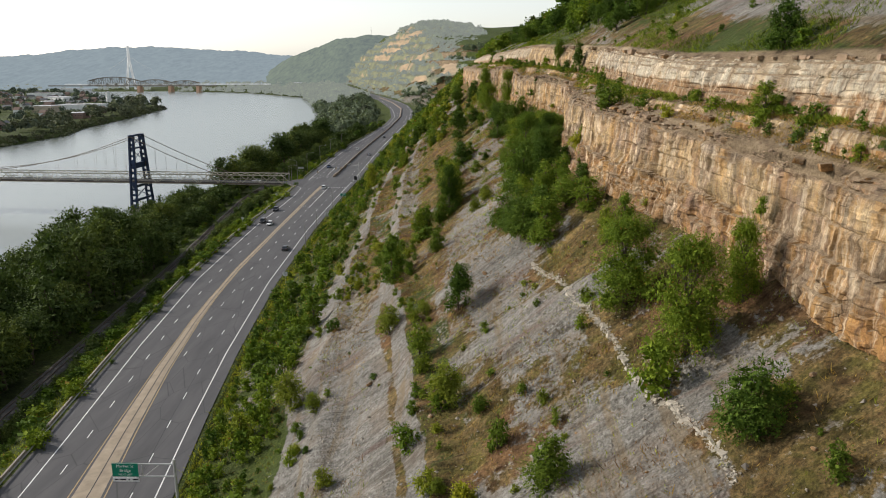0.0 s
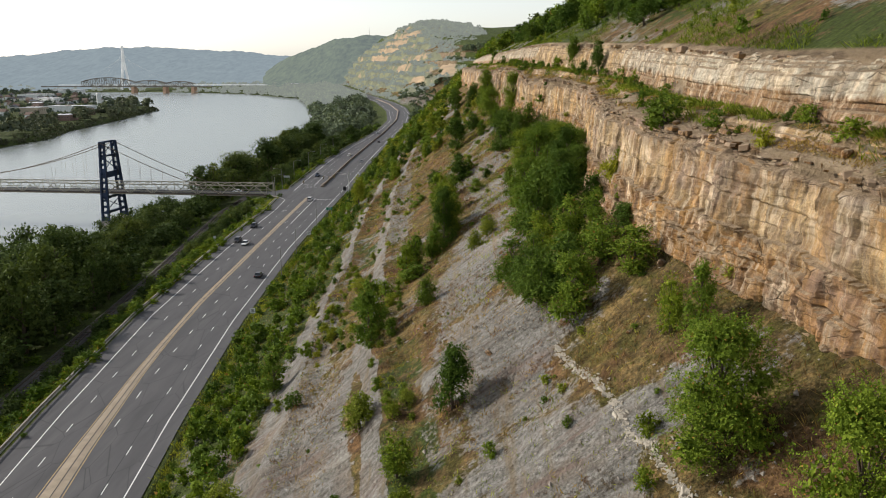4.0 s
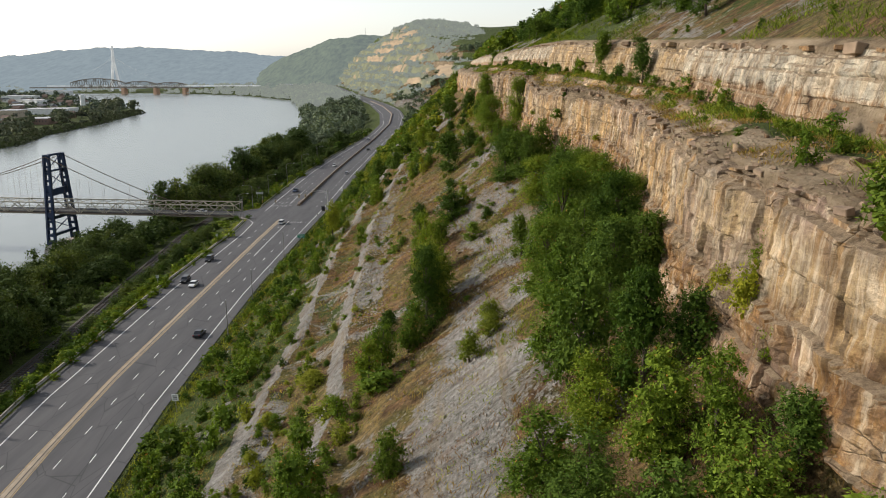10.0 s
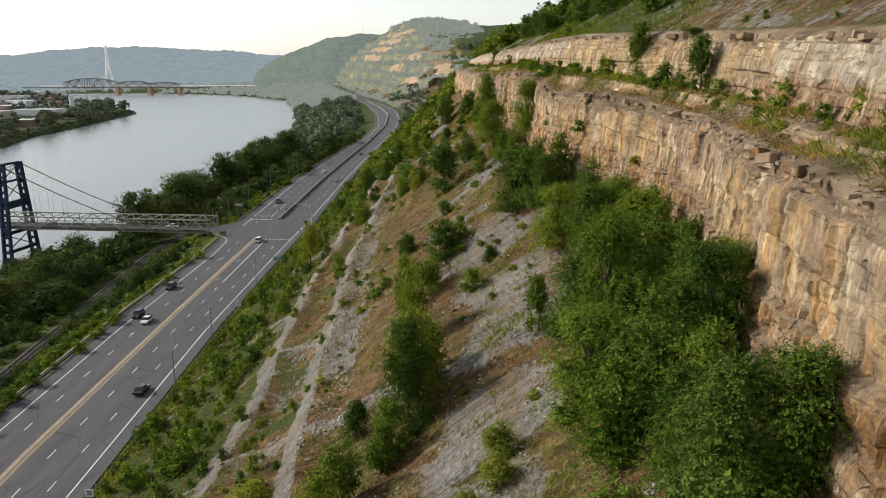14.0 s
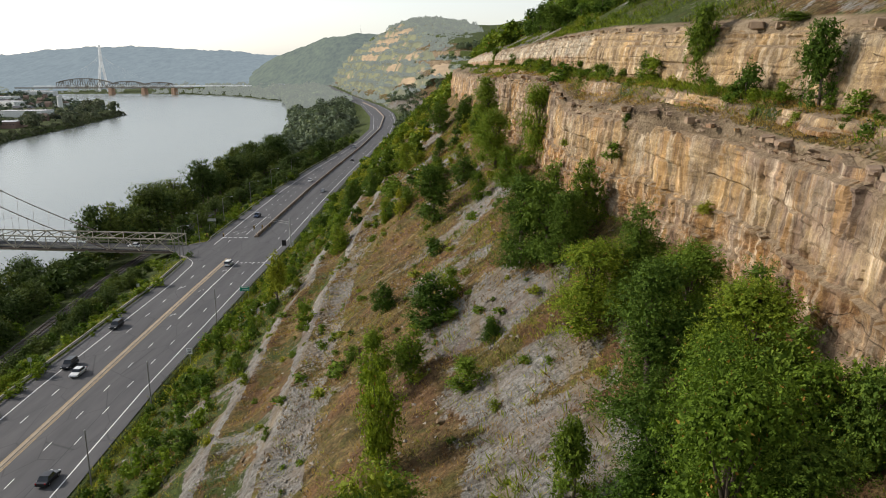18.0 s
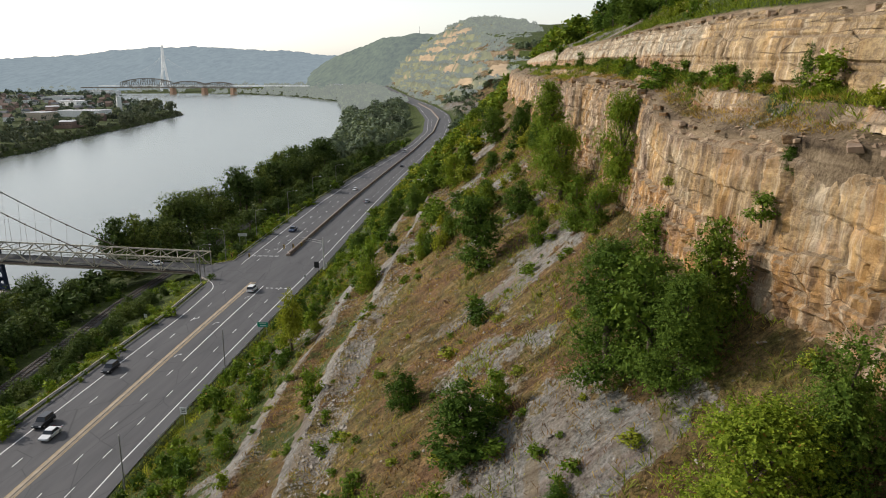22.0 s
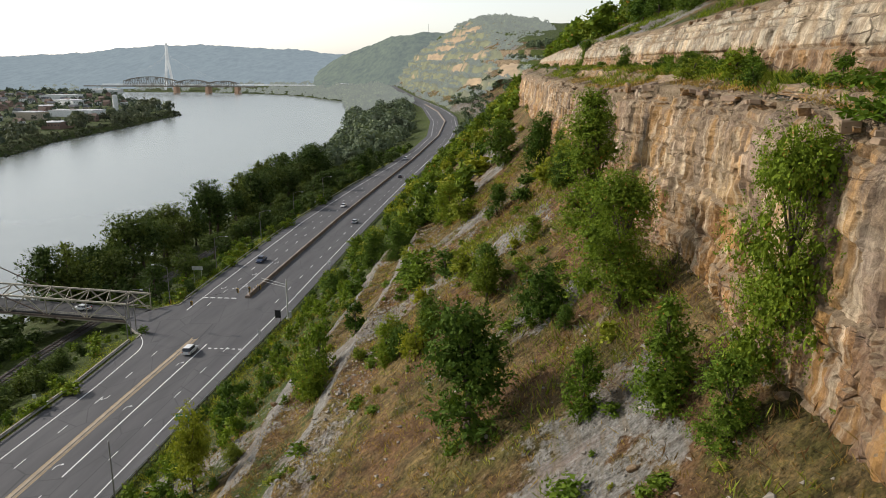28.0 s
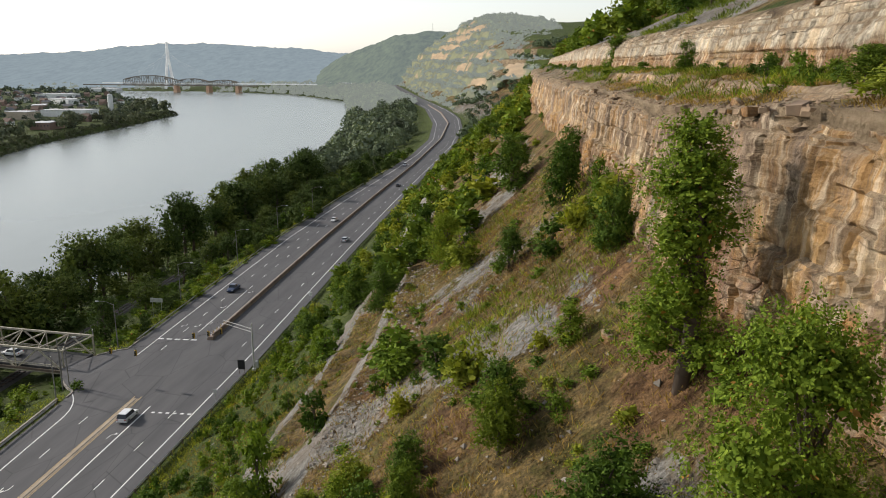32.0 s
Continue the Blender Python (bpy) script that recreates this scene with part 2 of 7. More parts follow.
        k.link(mp.outputs[0], cell.inputs["Vector"])
        k.link(mp.outputs[0], edge.inputs["Vector"])
        tone = k.n("SeparateColor")
        k.link(cell.outputs["Color"], tone.inputs[0])
        base = k.mix(1.0, base, k.ramp(tone.outputs[0], [(0.0, (1 - shade, 1 - shade, 1 - shade * 1.1)), (1.0, (1 + shade, 1 + shade, 1 + shade * 0.9))]), "MULTIPLY")
        joint = k.ramp(edge.outputs["Distance"], [(0.0, (dark, dark, dark)), (line_wide, (0, 0, 0))])
        some = k.ramp(k.noise(v, 0.4, 4, 0.6), [(0.46, (0, 0, 0)), (0.58, (1, 1, 1))])
        if not upper:
            some = k.mix(1.0, some, k.ramp(level, [(0.36, (1, 1, 1)), (0.46, (0.22, 0.22, 0.22)), (0.8, (0.22, 0.22, 0.22)), (0.9, (1, 1, 1))]), "MULTIPLY")
        joint = k.mix(1.0, joint, some, "MULTIPLY")
        base = k.mix(joint, base, (0.075, 0.055, 0.04))
        cracks = joint if cracks is None else cracks
    blotch = k.noise(v, 0.33, 5, 0.6)
    base = k.mix(1.0, base, k.ramp(blotch, [(0.36, (0.62, 0.57, 0.52)), (0.5, (0.94, 0.92, 0.9)), (0.66, (1.22, 1.18, 1.12))]), "MULTIPLY")
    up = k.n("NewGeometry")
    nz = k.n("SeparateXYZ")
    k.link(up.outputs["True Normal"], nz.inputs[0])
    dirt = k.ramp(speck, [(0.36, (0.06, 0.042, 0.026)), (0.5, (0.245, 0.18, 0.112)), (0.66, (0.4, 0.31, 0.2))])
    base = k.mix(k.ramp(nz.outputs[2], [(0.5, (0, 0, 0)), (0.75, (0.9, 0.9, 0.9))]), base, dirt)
    k.color(base)
    slabs = k.noise(k.world_coords((0.5, 0.5, 1.6)), 1.1, 5, 0.8)
    k.bump(k.math("SUBTRACT", k.math("ADD", speck, k.math("MULTIPLY", slabs, 0.4)), k.math("MULTIPLY", cracks, 0.8)), 1.0, 0.35)
    return k.mat


def make_asphalt():
    k = Nodes("worn_asphalt", 0.82, 0, 0.3)
    v = k.world_coords()
    fine, big = k.noise(v, 9, 6, 0.7), k.noise(k.world_coords((1, 0.12, 1)), 0.35, 5, 0.6)
    base = k.ramp(big, [(0.3, (0.07, 0.069, 0.071)), (0.55, (0.098, 0.096, 0.098)), (0.75, (0.124, 0.121, 0.12))])
    base = k.mix(k.math("MULTIPLY", fine, 0.45), base, (0.06, 0.058, 0.058))
    crack = k.n("TexVoronoi", Scale=0.14)
    crack.feature = "DISTANCE_TO_EDGE"
    k.link(k.world_coords((1.2, 0.5, 1)), crack.inputs["Vector"])
    base = k.mix(k.ramp(crack.outputs["Distance"], [(0.0, (0.6, 0.6, 0.6)), (0.012, (0, 0, 0))]), base, (0.03, 0.03, 0.03))
    k.color(base)
    k.bump(fine, 0.25, 0.02)
    return k.mat


def make_water():
    k = Nodes("river_water", 0.24, 0, 0.5)
    v = k.world_coords((1, 0.6, 1))
    k.color(k.ramp(k.noise(v, 0.01), [(0.3, (0.13, 0.145, 0.13)), (0.7, (0.16, 0.175, 0.155))]))
    k.b.inputs["IOR"].default_value = 1.4
    k.bump(k.math("ADD", k.noise(v, 0.5, 4), k.math("MULTIPLY", k.noise(v, 0.06, 4), 2.0)), 0.02, 0.4)
    return k.mat


def make_worn_paint(name, base, wear=0.5):
    k = Nodes(name, 0.7, 0, 0.3)
    n = k.noise(k.world_coords(), 2.5, 7, 0.75)
    k.color(k.mix(k.ramp(n, [(wear - 0.06, (0, 0, 0)), (wear + 0.1, (1, 1, 1))]), (0.13, 0.125, 0.12), base))
    return k.mat


M_GROUND, M_ASPHALT, M_WATER = make_ground(), make_asphalt(), make_water()
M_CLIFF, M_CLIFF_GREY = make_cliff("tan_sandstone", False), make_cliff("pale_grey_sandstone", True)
M_WHITE_LINE, M_YELLOW_LINE = make_worn_paint("worn_white_paint", (0.72, 0.72, 0.7), 0.36), make_worn_paint("worn_yellow_paint", (0.42, 0.3, 0.14), 0.42)
M_STRIP = grained("worn_tan_median_concrete", (0.33, 0.27, 0.195), 0.9, vary=0.3, scale=1.5)
M_TAR = grained("black_tar_seal", (0.018, 0.018, 0.018), 0.5)
M_CONCRETE = grained("weathered_concrete", (0.3, 0.27, 0.23), 0.9, vary=0.25, scale=1.2)
M_BROWN_CONCRETE = grained("brown_stained_concrete", (0.2, 0.15, 0.115), 0.9, vary=0.3, scale=1.2)
M_GALV = grained("galvanised_steel", (0.46, 0.46, 0.44), 0.55, 0.35)
M_RUSTY = grained("dull_brown_steel", (0.14, 0.105, 0.08), 0.75, 0.3)
M_POLE = grained("grey_weathered_pole", (0.2, 0.19, 0.175), 0.8)
M_BRIDGE = grained("faded_cream_truss_paint", (0.38, 0.345, 0.265), 0.7, 0.1, vary=0.35)
M_TOWER = grained("dark_blue_tower_paint", (0.02, 0.035, 0.075), 0.5, 0.2, vary=0.4, scale=0.6)
M_BALLAST = grained("rail_ballast", (0.085, 0.078, 0.07), 0.95, vary=0.3, scale=4)
M_SLEEPER = grained("dark_timber", (0.05, 0.04, 0.032), 0.9)
M_BARK = grained("bark", (0.1, 0.075, 0.055), 0.95, vary=0.4)
M_SIGN_GREEN, M_SIGN_WHITE = grained("green_sign_sheet", (0.0, 0.2, 0.12), 0.45, vary=0.1), grained("white_sign_sheet", (0.74, 0.74, 0.72), 0.5, vary=0.06)
M_BLACK, M_SIGNAL_YELLOW = grained("black_plastic", (0.015, 0.015, 0.015), 0.5), grained("signal_yellow", (0.45, 0.28, 0.03), 0.5)
M_LEAF = leafy("broad_leaves", (0.066, 0.112, 0.011), (0.17, 0.24, 0.027), 0.18, (0.3, 0.16, 0.035))
M_LEAF_DARK = leafy("dark_leaves", (0.043, 0.082, 0.011), (0.105, 0.16, 0.022), 0.15)
M_LEAF_YELLOW = leafy("yellow_green_leaves", (0.12, 0.155, 0.015), (0.25, 0.275, 0.036), 0.22)
M_LEAF_RIVER = leafy("riverside_leaves", (0.042, 0.064, 0.017), (0.1, 0.138, 0.036), 0.12)
# Haze put into these two colours: greyer and bluer than near leaves, MID lighter
M_WOODS_MID = leafy("haze_paled_mid_woods", (0.115, 0.15, 0.11), (0.205, 0.245, 0.18), 0.1, None, 0.045)
M_WOODS_TOWN = leafy("haze_blued_bank_woods", (0.06, 0.085, 0.07), (0.13, 0.16, 0.135), 0.08, None, 0.03)
M_GRASS_DRY, M_GRASS_GREEN = leafy("dry_grass", (0.2, 0.125, 0.04), (0.45, 0.32, 0.115), 0.3, None, 0.22), leafy("green_weeds", (0.09, 0.125, 0.016), (0.3, 0.35, 0.055), 0.35, None, 0.22)
M_WEED_BROWN = leafy("rust_brown_weeds", (0.1, 0.05, 0.025), (0.3, 0.17, 0.08), 0.25)
M_RUBBLE, M_LEDGE = grained("broken_shale", (0.27, 0.24, 0.2), 0.95, vary=0.45, scale=0.8), grained("broken_brown_rock", (0.26, 0.185, 0.12), 0.95, vary=0.5, scale=0.8)


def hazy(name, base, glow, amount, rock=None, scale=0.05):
    """A far backdrop of woods; kilometres of bright air are painted in as emission."""
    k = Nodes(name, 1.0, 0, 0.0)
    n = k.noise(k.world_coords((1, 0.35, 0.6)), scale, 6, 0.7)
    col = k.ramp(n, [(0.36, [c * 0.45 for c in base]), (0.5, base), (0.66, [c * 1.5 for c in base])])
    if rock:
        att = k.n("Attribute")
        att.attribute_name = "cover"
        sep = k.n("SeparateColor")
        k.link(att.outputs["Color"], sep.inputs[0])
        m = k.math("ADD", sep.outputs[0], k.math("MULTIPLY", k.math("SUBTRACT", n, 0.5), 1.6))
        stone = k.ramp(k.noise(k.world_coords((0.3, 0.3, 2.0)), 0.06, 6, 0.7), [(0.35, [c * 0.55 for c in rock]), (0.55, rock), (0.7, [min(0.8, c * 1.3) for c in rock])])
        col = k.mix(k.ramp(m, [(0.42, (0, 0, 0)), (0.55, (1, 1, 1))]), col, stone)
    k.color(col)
    # glow stands for the lit air in front, given off by the surface itself
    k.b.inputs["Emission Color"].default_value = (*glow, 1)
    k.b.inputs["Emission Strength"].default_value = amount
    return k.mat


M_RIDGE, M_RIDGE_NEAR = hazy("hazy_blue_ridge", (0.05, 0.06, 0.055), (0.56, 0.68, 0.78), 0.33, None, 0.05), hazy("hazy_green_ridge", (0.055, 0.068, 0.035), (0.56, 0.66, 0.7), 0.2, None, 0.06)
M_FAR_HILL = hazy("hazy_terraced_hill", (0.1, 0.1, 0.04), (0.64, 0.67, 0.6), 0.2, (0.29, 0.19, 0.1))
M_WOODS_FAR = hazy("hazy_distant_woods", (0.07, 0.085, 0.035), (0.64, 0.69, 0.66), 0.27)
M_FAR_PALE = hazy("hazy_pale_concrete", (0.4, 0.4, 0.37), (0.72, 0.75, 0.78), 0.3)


# ---- plan: lines of the place as functions of y ----
def line(*pairs):
    ys, xs = np.array(pairs[0::2], float), np.array(pairs[1::2], float)
    return lambda y: np.interp(y, ys, xs)


X_LEFT = line(-260, -46, -60, -61, 2, -68.1, 21, -70.4, 66, -76.4, 122, -82.3, 196, -85.4, 271, -86.2, 320, -89.5, 370, -91, 440, -92.6, 520, -91, 609, -87.3, 697, -85.4, 803, -88.5, 964, -106.7, 1207, -150, 1525, -233, 2080, -368, 3000, -600, 5000, -1100)
X_RIGHT = line(-260, -20, -60, -39, 2, -47.5, 28, -51.1, 61, -55, 118, -60, 194, -63.6, 266, -64.6, 326, -64.7, 426, -67, 522, -68, 630, -68.3, 756, -68.6, 905, -77.2, 1035, -92.8, 1119, -109, 1207, -129, 1525, -211, 2080, -343, 3000, -575, 5000, -1075)
X_MID = line(-260, -33, -60, -50, 2, -57.9, 23, -61.4, 51, -65.6, 83, -69.6, 102, -71.4, 133, -73.6, 196, -75.6, 265, -77.6, 302, -78.4, 333, -77.3, 443, -79.3, 527, -79.5, 642, -79.1, 803, -82.1, 965, -94.7, 1129, -122.5, 1300, -162.6, 1525, -221.6, 2080, -355, 3000, -587, 5000, -1087)
SHORE = line(-260, -150, 0, -158, 300, -166, 666, -166, 900, -192, 1170, -248, 1362, -298, 1746, -397, 2066, -621, 2208, -831, 2290, -994, 2400, -1700, 2500, -2900, 5000, -3600)
FAR_SHORE = line(-260, -455, 677, -477, 803, -471, 908, -502, 1080, -519, 1345, -560, 1420, -620, 1700, -830, 2007, -1010, 2290, -1300, 2400, -2000, 2500, -3100, 5000, -3800)
RAIL = line(-260, -82, 0, -92, 172, -106, 238, -113, 299, -119, 420, -121, 700, -117, 900, -128, 1200, -180, 2080, -420, 5000, -1170)
CREST = line(-260, 45, -100, 37, -60, 33.5, -32, 30, -7, 25.6, 20, 19.5, 43, 18, 70, 21, 100, 25, 113, 25, 132, 20.3, 150, 16.5, 163, 14.8, 180, 14.4, 196, 13.4, 210, 10.8, 222, 8.3, 260, 6.5, 320, 2, 400, -4, 700, -8, 780, 25, 900, 110, 1050, 60, 1250, -40, 1525, -118, 2080, -240, 3000, -470, 5000, -900)
CREST_Z = line(-260, 52, -32, 53.6, -7, 55, 20, 56, 43, 56.7, 111, 57, 132, 58.0, 146, 57.5, 158, 57.3, 166, 58.6, 174, 59.8, 210, 60.2, 222, 59.4, 240, 58.5, 400, 58, 700, 56, 900, 60, 1250, 62, 5000, 70)
FOOT_Z = line(-260, 40, -37, 42, 15, 45, 122, 46, 189, 48, 222, 48.5, 300, 49, 400, 50, 5000, 55)
UP_FOOT = line(-260, 48, -60, 35.5, -30, 33, -6, 30, 14, 28, 31, 26.4, 60, 27.5, 100, 30.5, 125, 27, 148, 22, 166, 19.6, 200, 17.3, 255, 16.6, 316, 11.8, 400, 6, 700, 2, 780, 40, 900, 128, 1050, 85, 1250, -20, 1525, -95, 2080, -215, 3000, -440, 5000, -870)
UP_FOOT_Z = line(-260, 56, 0, 57.4, 40, 57.8, 100, 59, 148, 60.8, 200, 61.2, 255, 61.4, 316, 60.8, 700, 59, 1250, 64, 5000, 72)
UP_TOP_Z = line(-260, 62, 14, 62.8, 31, 63.6, 100, 65.3, 166, 67, 241, 66.8, 316, 66, 700, 63, 1250, 76, 5000, 86)
HILL_Z = line(-260, 92, 200, 92, 500, 84, 760, 72, 900, 72, 1050, 76, 1250, 86, 1700, 116, 2200, 150, 2700, 140, 3200, 60, 5000, 40)
RIB_A = line(-260, 8, -100, -10, 0, -24, 40, -29, 73, -32, 100, -33, 133, -32.5, 156, -34, 200, -36, 250, -34.5, 290, -34, 420, -40, 5000, -900)
RIB_B = line(-260, 16, -100, 2, 0, -10, 40, -16, 104, -21, 137, -22.5, 160, -24.4, 178, -26.6, 200, -27.0, 220, -25.3, 235, -24.7, 270, -24.5, 330, -27, 420, -34, 5000, -880)
WATER_Z = -18.0


def lumps(x, y, size, seed=0.0):
    """Smooth value noise in -1..1 on a lattice of the given size, for arrays."""
    u, v = np.asarray(x) / size + 37.7 * seed, np.asarray(y) / size - 11.3 * seed
    i, j = np.floor(u), np.floor(v)
    f, g = u - i, v - j
    f, g = f * f * (3 - 2 * f), g * g * (3 - 2 * g)

    def h(a, b):
        s = np.sin(a * 127.1 + b * 311.7 + seed * 74.7) * 43758.5453
        return 2 * (s - np.floor(s)) - 1

    return (h(i, j) * (1 - f) + h(i + 1, j) * f) * (1 - g) + (h(i, j + 1) * (1 - f) + h(i + 1, j + 1) * f) * g


def foot_x(y):
    return CREST(y) - 1.3


def toe_x(y):
    return X_RIGHT(y) + 5.5


def slope_z(x, y):
    """The shale slope between the road's toe and the cliff's foot, with its two stepped ribs."""
    s = np.clip((x - toe_x(y)) / (foot_x(y) - toe_x(y)), 0, 1)
    z = FOOT_Z(y) * s ** 1.14
    for rib, high in ((RIB_A, 1.9), (RIB_B, 1.8)):
        u = x - rib(y) - 1.2 * lumps(y, 0 * y, 16, high - 0.4) - 0.5 * lumps(x, y, 4, high + 1)
        z = z + np.clip(s * (1 - s) * 8, 0, 1) * (high * np.exp(-np.maximum(u, 0) / 3.5) / (1 + np.exp(-np.clip(u, -40, 40) / 0.5)) - 0.7 * np.exp(-(((u - 5) / 2.5) ** 2)))
    rough = np.clip(np.minimum(s, 1 - s) * 9, 0, 1)
    rill = np.abs(lumps(y + 0.35 * x, x * 0.22, 5.5, 3)) + 0.6 * np.abs(lumps(y - 0.2 * x, x * 0.3, 2.6, 4))
    return z + rough * (0.9 * lumps(x, y, 17, 1) + 0.35 * lumps(x, y, 5, 2) - 0.75 * rill + 0.12 * lumps(x, y, 1.4, 5))


def ground_z(x, y):
    """Height of the land at x, y (arrays), on foot of all the lines above."""
    x, y = np.broadcast_arrays(np.asarray(x, float), np.asarray(y, float))
    left, right, shore, far, rail = X_LEFT(y) - 4.6, X_RIGHT(y) + 3.4, SHORE(y), FAR_SHORE(y), RAIL(y)
    toe, foot, crest, upf = toe_x(y), foot_x(y), CREST(y), UP_FOOT(y)
    upt, hill = upf + 1.6, upf + 1.6 + 60
    z = np.full(x.shape, -21.0)
    west = x < far
    z = np.where(west, WATER_Z - 2 + 9 * np.clip((far - x) / 16, 0, 1) + 5 * np.clip((far - x - 30) / 300, 0, 1) + 0.8 * lumps(x, y, 40, 8), z)
    bank = (x >= shore) & (x < rail - 5)
    t = np.clip((x - shore) / np.maximum(rail - 5 - shore, 1), 0, 1)
    z = np.where(bank, WATER_Z - 2 + (13.5) * t ** 0.8 + 0.5 * lumps(x, y, 9, 6), z)
    z = np.where((x >= rail - 5) & (x < rail + 5), -6.5, z)
    t = np.clip((x - rail - 5) / np.maximum(left - rail - 5, 1), 0, 1)
    z = np.where((x >= rail + 5) & (x < left), -6.5 + 6.35 * t ** 0.9 + 0.35 * lumps(x, y, 4, 7) * np.sin(np.pi * t), z)
    z = np.where((x >= left) & (x < right), -0.12, z)
    t = np.clip((x - right) / (toe - right), 0, 1)
    z = np.where((x >= right) & (x < toe), -0.12 - 0.5 * np.sin(np.pi * t) + 0.12 * t, z)
    z = np.where((x >= toe) & (x < foot), slope_z(x, y), z)
    t = np.clip((x - foot) / (crest - foot), 0, 1)
    z = np.where((x >= foot) & (x < crest), FOOT_Z(y) + (CREST_Z(y) - FOOT_Z(y)) * t ** 3, z)
    t = np.clip((x - crest) / np.maximum(upf - crest, 0.5), 0, 1)
    shelf = 0.34 * np.clip(t / 0.4, 0, 1) + 0.48 * np.clip((t - 0.4) / 0.14, 0, 1) + 0.18 * np.clip((t - 0.54) / 0.46, 0, 1)
    z = np.where((x >= crest) & (x < upf), CREST_Z(y) + (UP_FOOT_Z(y) - CREST_Z(y)) * shelf + 0.3 * lumps(x, y, 2.5, 9) * np.sin(np.pi * t), z)
    t = np.clip((x - upf) / 1.6, 0, 1)
    z = np.where((x >= upf) & (x < upt), UP_FOOT_Z(y) + (UP_TOP_Z(y) - UP_FOOT_Z(y)) * t, z)
    t = np.clip((x - upt) / 60, 0, 1)
    rise = HILL_Z(y) - UP_TOP_Z(y)
    z = np.where((x >= upt) & (x < hill), UP_TOP_Z(y) + rise * (1.25 * t - 0.25 * t * t) + 0.6 * lumps(x, y, 12, 12) * np.clip(t * 6, 0, 1), z)
    t = np.clip((x - hill) / 900, 0, 1)
    return np.where(x >= hill, HILL_Z(y) + 12 * t + 4 * lumps(x, y, 90, 13) * np.clip(t * 12, 0, 1), z)


# ---- geometry helpers ----
class Geo:
    """Collects vertices and faces of one mesh."""

    def __init__(self):
        self.v, self.f = [], []

    def add(self, verts, faces):
        n = len(self.v)
        self.v += [tuple(p) for p in verts]
        self.f += [tuple(i + n for i in face) for face in faces]
        return self

    def box(self, centre, size, turn=None, taper=1.0):
        c, (a, b, h) = Vector(centre), [s / 2 for s in size]
        pts = [Vector((sx * a * (taper if sz > 0 else 1), sy * b * (taper if sz > 0 else 1), sz * h)) for sz in (-1, 1) for sx, sy in ((-1, -1), (1, -1), (1, 1), (-1, 1))]
        if turn is not None:
            pts = [turn @ p for p in pts]
        return self.add([c + p for p in pts], [(0, 3, 2, 1), (4, 5, 6, 7), (0, 1, 5, 4), (1, 2, 6, 5), (2, 3, 7, 6), (3, 0, 4, 7)])

    def tube(self, a, b, r0, r1=None, n=6, caps=True):
        a, b = Vector(a), Vector(b)
        r1 = r0 if r1 is None else r1
        d = (b - a).normalized()
        u = d.orthogonal().normalized()
        w = d.cross(u)
        ring = [(math.cos(2 * math.pi * i / n), math.sin(2 * math.pi * i / n)) for i in range(n)]
        pts = [a + r0 * (c * u + s * w) for c, s in ring] + [b + r1 * (c * u + s * w) for c, s in ring]
        faces = [(i, (i + 1) % n, n + (i + 1) % n, n + i) for i in range(n)]
        if caps:
            faces += [tuple(range(n))[::-1], tuple(range(n, 2 * n))]
        return self.add(pts, faces)

    def beam(self, a, b, w, h):
        """A square bar from a to b, w wide and h high."""
        a, b = Vector(a), Vector(b)
        d = (b - a).normalized()
        side = d.cross(Vector((0, 0, 1)))
        side = side.normalized() if side.length > 1e-4 else Vector((1, 0, 0))
        up = side.cross(d)
        pts = [p + s * side * w / 2 + t * up * h / 2 for p in (a, b) for s, t in ((-1, -1), (1, -1), (1, 1), (-1, 1))]
        return self.add(pts, [(0, 1, 2, 3), (7, 6, 5, 4), (0, 4, 5, 1), (1, 5, 6, 2), (2, 6, 7, 3), (3, 7, 4, 0)])

    def sweep(self, path, profile):
        """A closed profile (right, up) swept along a path of points that runs level or nearly so."""
        m, rows = len(profile), []
        for i, p in enumerate(path):
            d = Vector(path[min(i + 1, len(path) - 1)]) - Vector(path[max(i - 1, 0)])
            right = Vector((d.y, -d.x, 0)).normalized()
            rows += [Vector(p) + right * a + Vector((0, 0, b)) for a, b in profile]
        faces = [(i * m + j, i * m + (j + 1) % m, (i + 1) * m + (j + 1) % m, (i + 1) * m + j) for i in range(len(path) - 1) for j in range(m)]
        faces += [tuple(range(m))[::-1], tuple(range((len(path) - 1) * m, len(path) * m))]
        return self.add(rows, faces)

    def mesh(self, name, material, smooth=False):
        me = bpy.data.meshes.new(name)
        me.from_pydata(self.v, [], self.f)
        me.materials.append(material)
        if smooth:
            me.polygons.foreach_set("use_smooth", [True] * len(me.polygons))
        me.update()
        return me


def grid_mesh(name, pts, material, smooth=True):
    """A mesh from an array of points with rows and columns."""
    rows, cols = pts.shape[:2]
    me = bpy.data.meshes.new(name)
    i = np.arange(rows * cols).reshape(rows, cols)
    quads = np.stack([i[:-1, :-1], i[:-1, 1:], i[1:, 1:], i[1:, :-1]], -1).reshape(-1, 4)
    me.vertices.add(rows * cols)
    me.vertices.foreach_set("co", np.asarray(pts, np.float32).ravel())
    me.loops.add(quads.size)
    me.loops.foreach_set("vertex_index", quads.ravel().astype(np.int32))
    me.polygons.add(len(quads))
    me.polygons.foreach_set("loop_start", (np.arange(len(quads)) * 4).astype(np.int32))
    me.polygons.foreach_set("loop_total", np.full(len(quads), 4, np.int32))
    me.polygons.foreach_set("use_smooth", np.full(len(quads), smooth))
    me.materials.append(material)
    me.update(calc_edges=True)
    return me


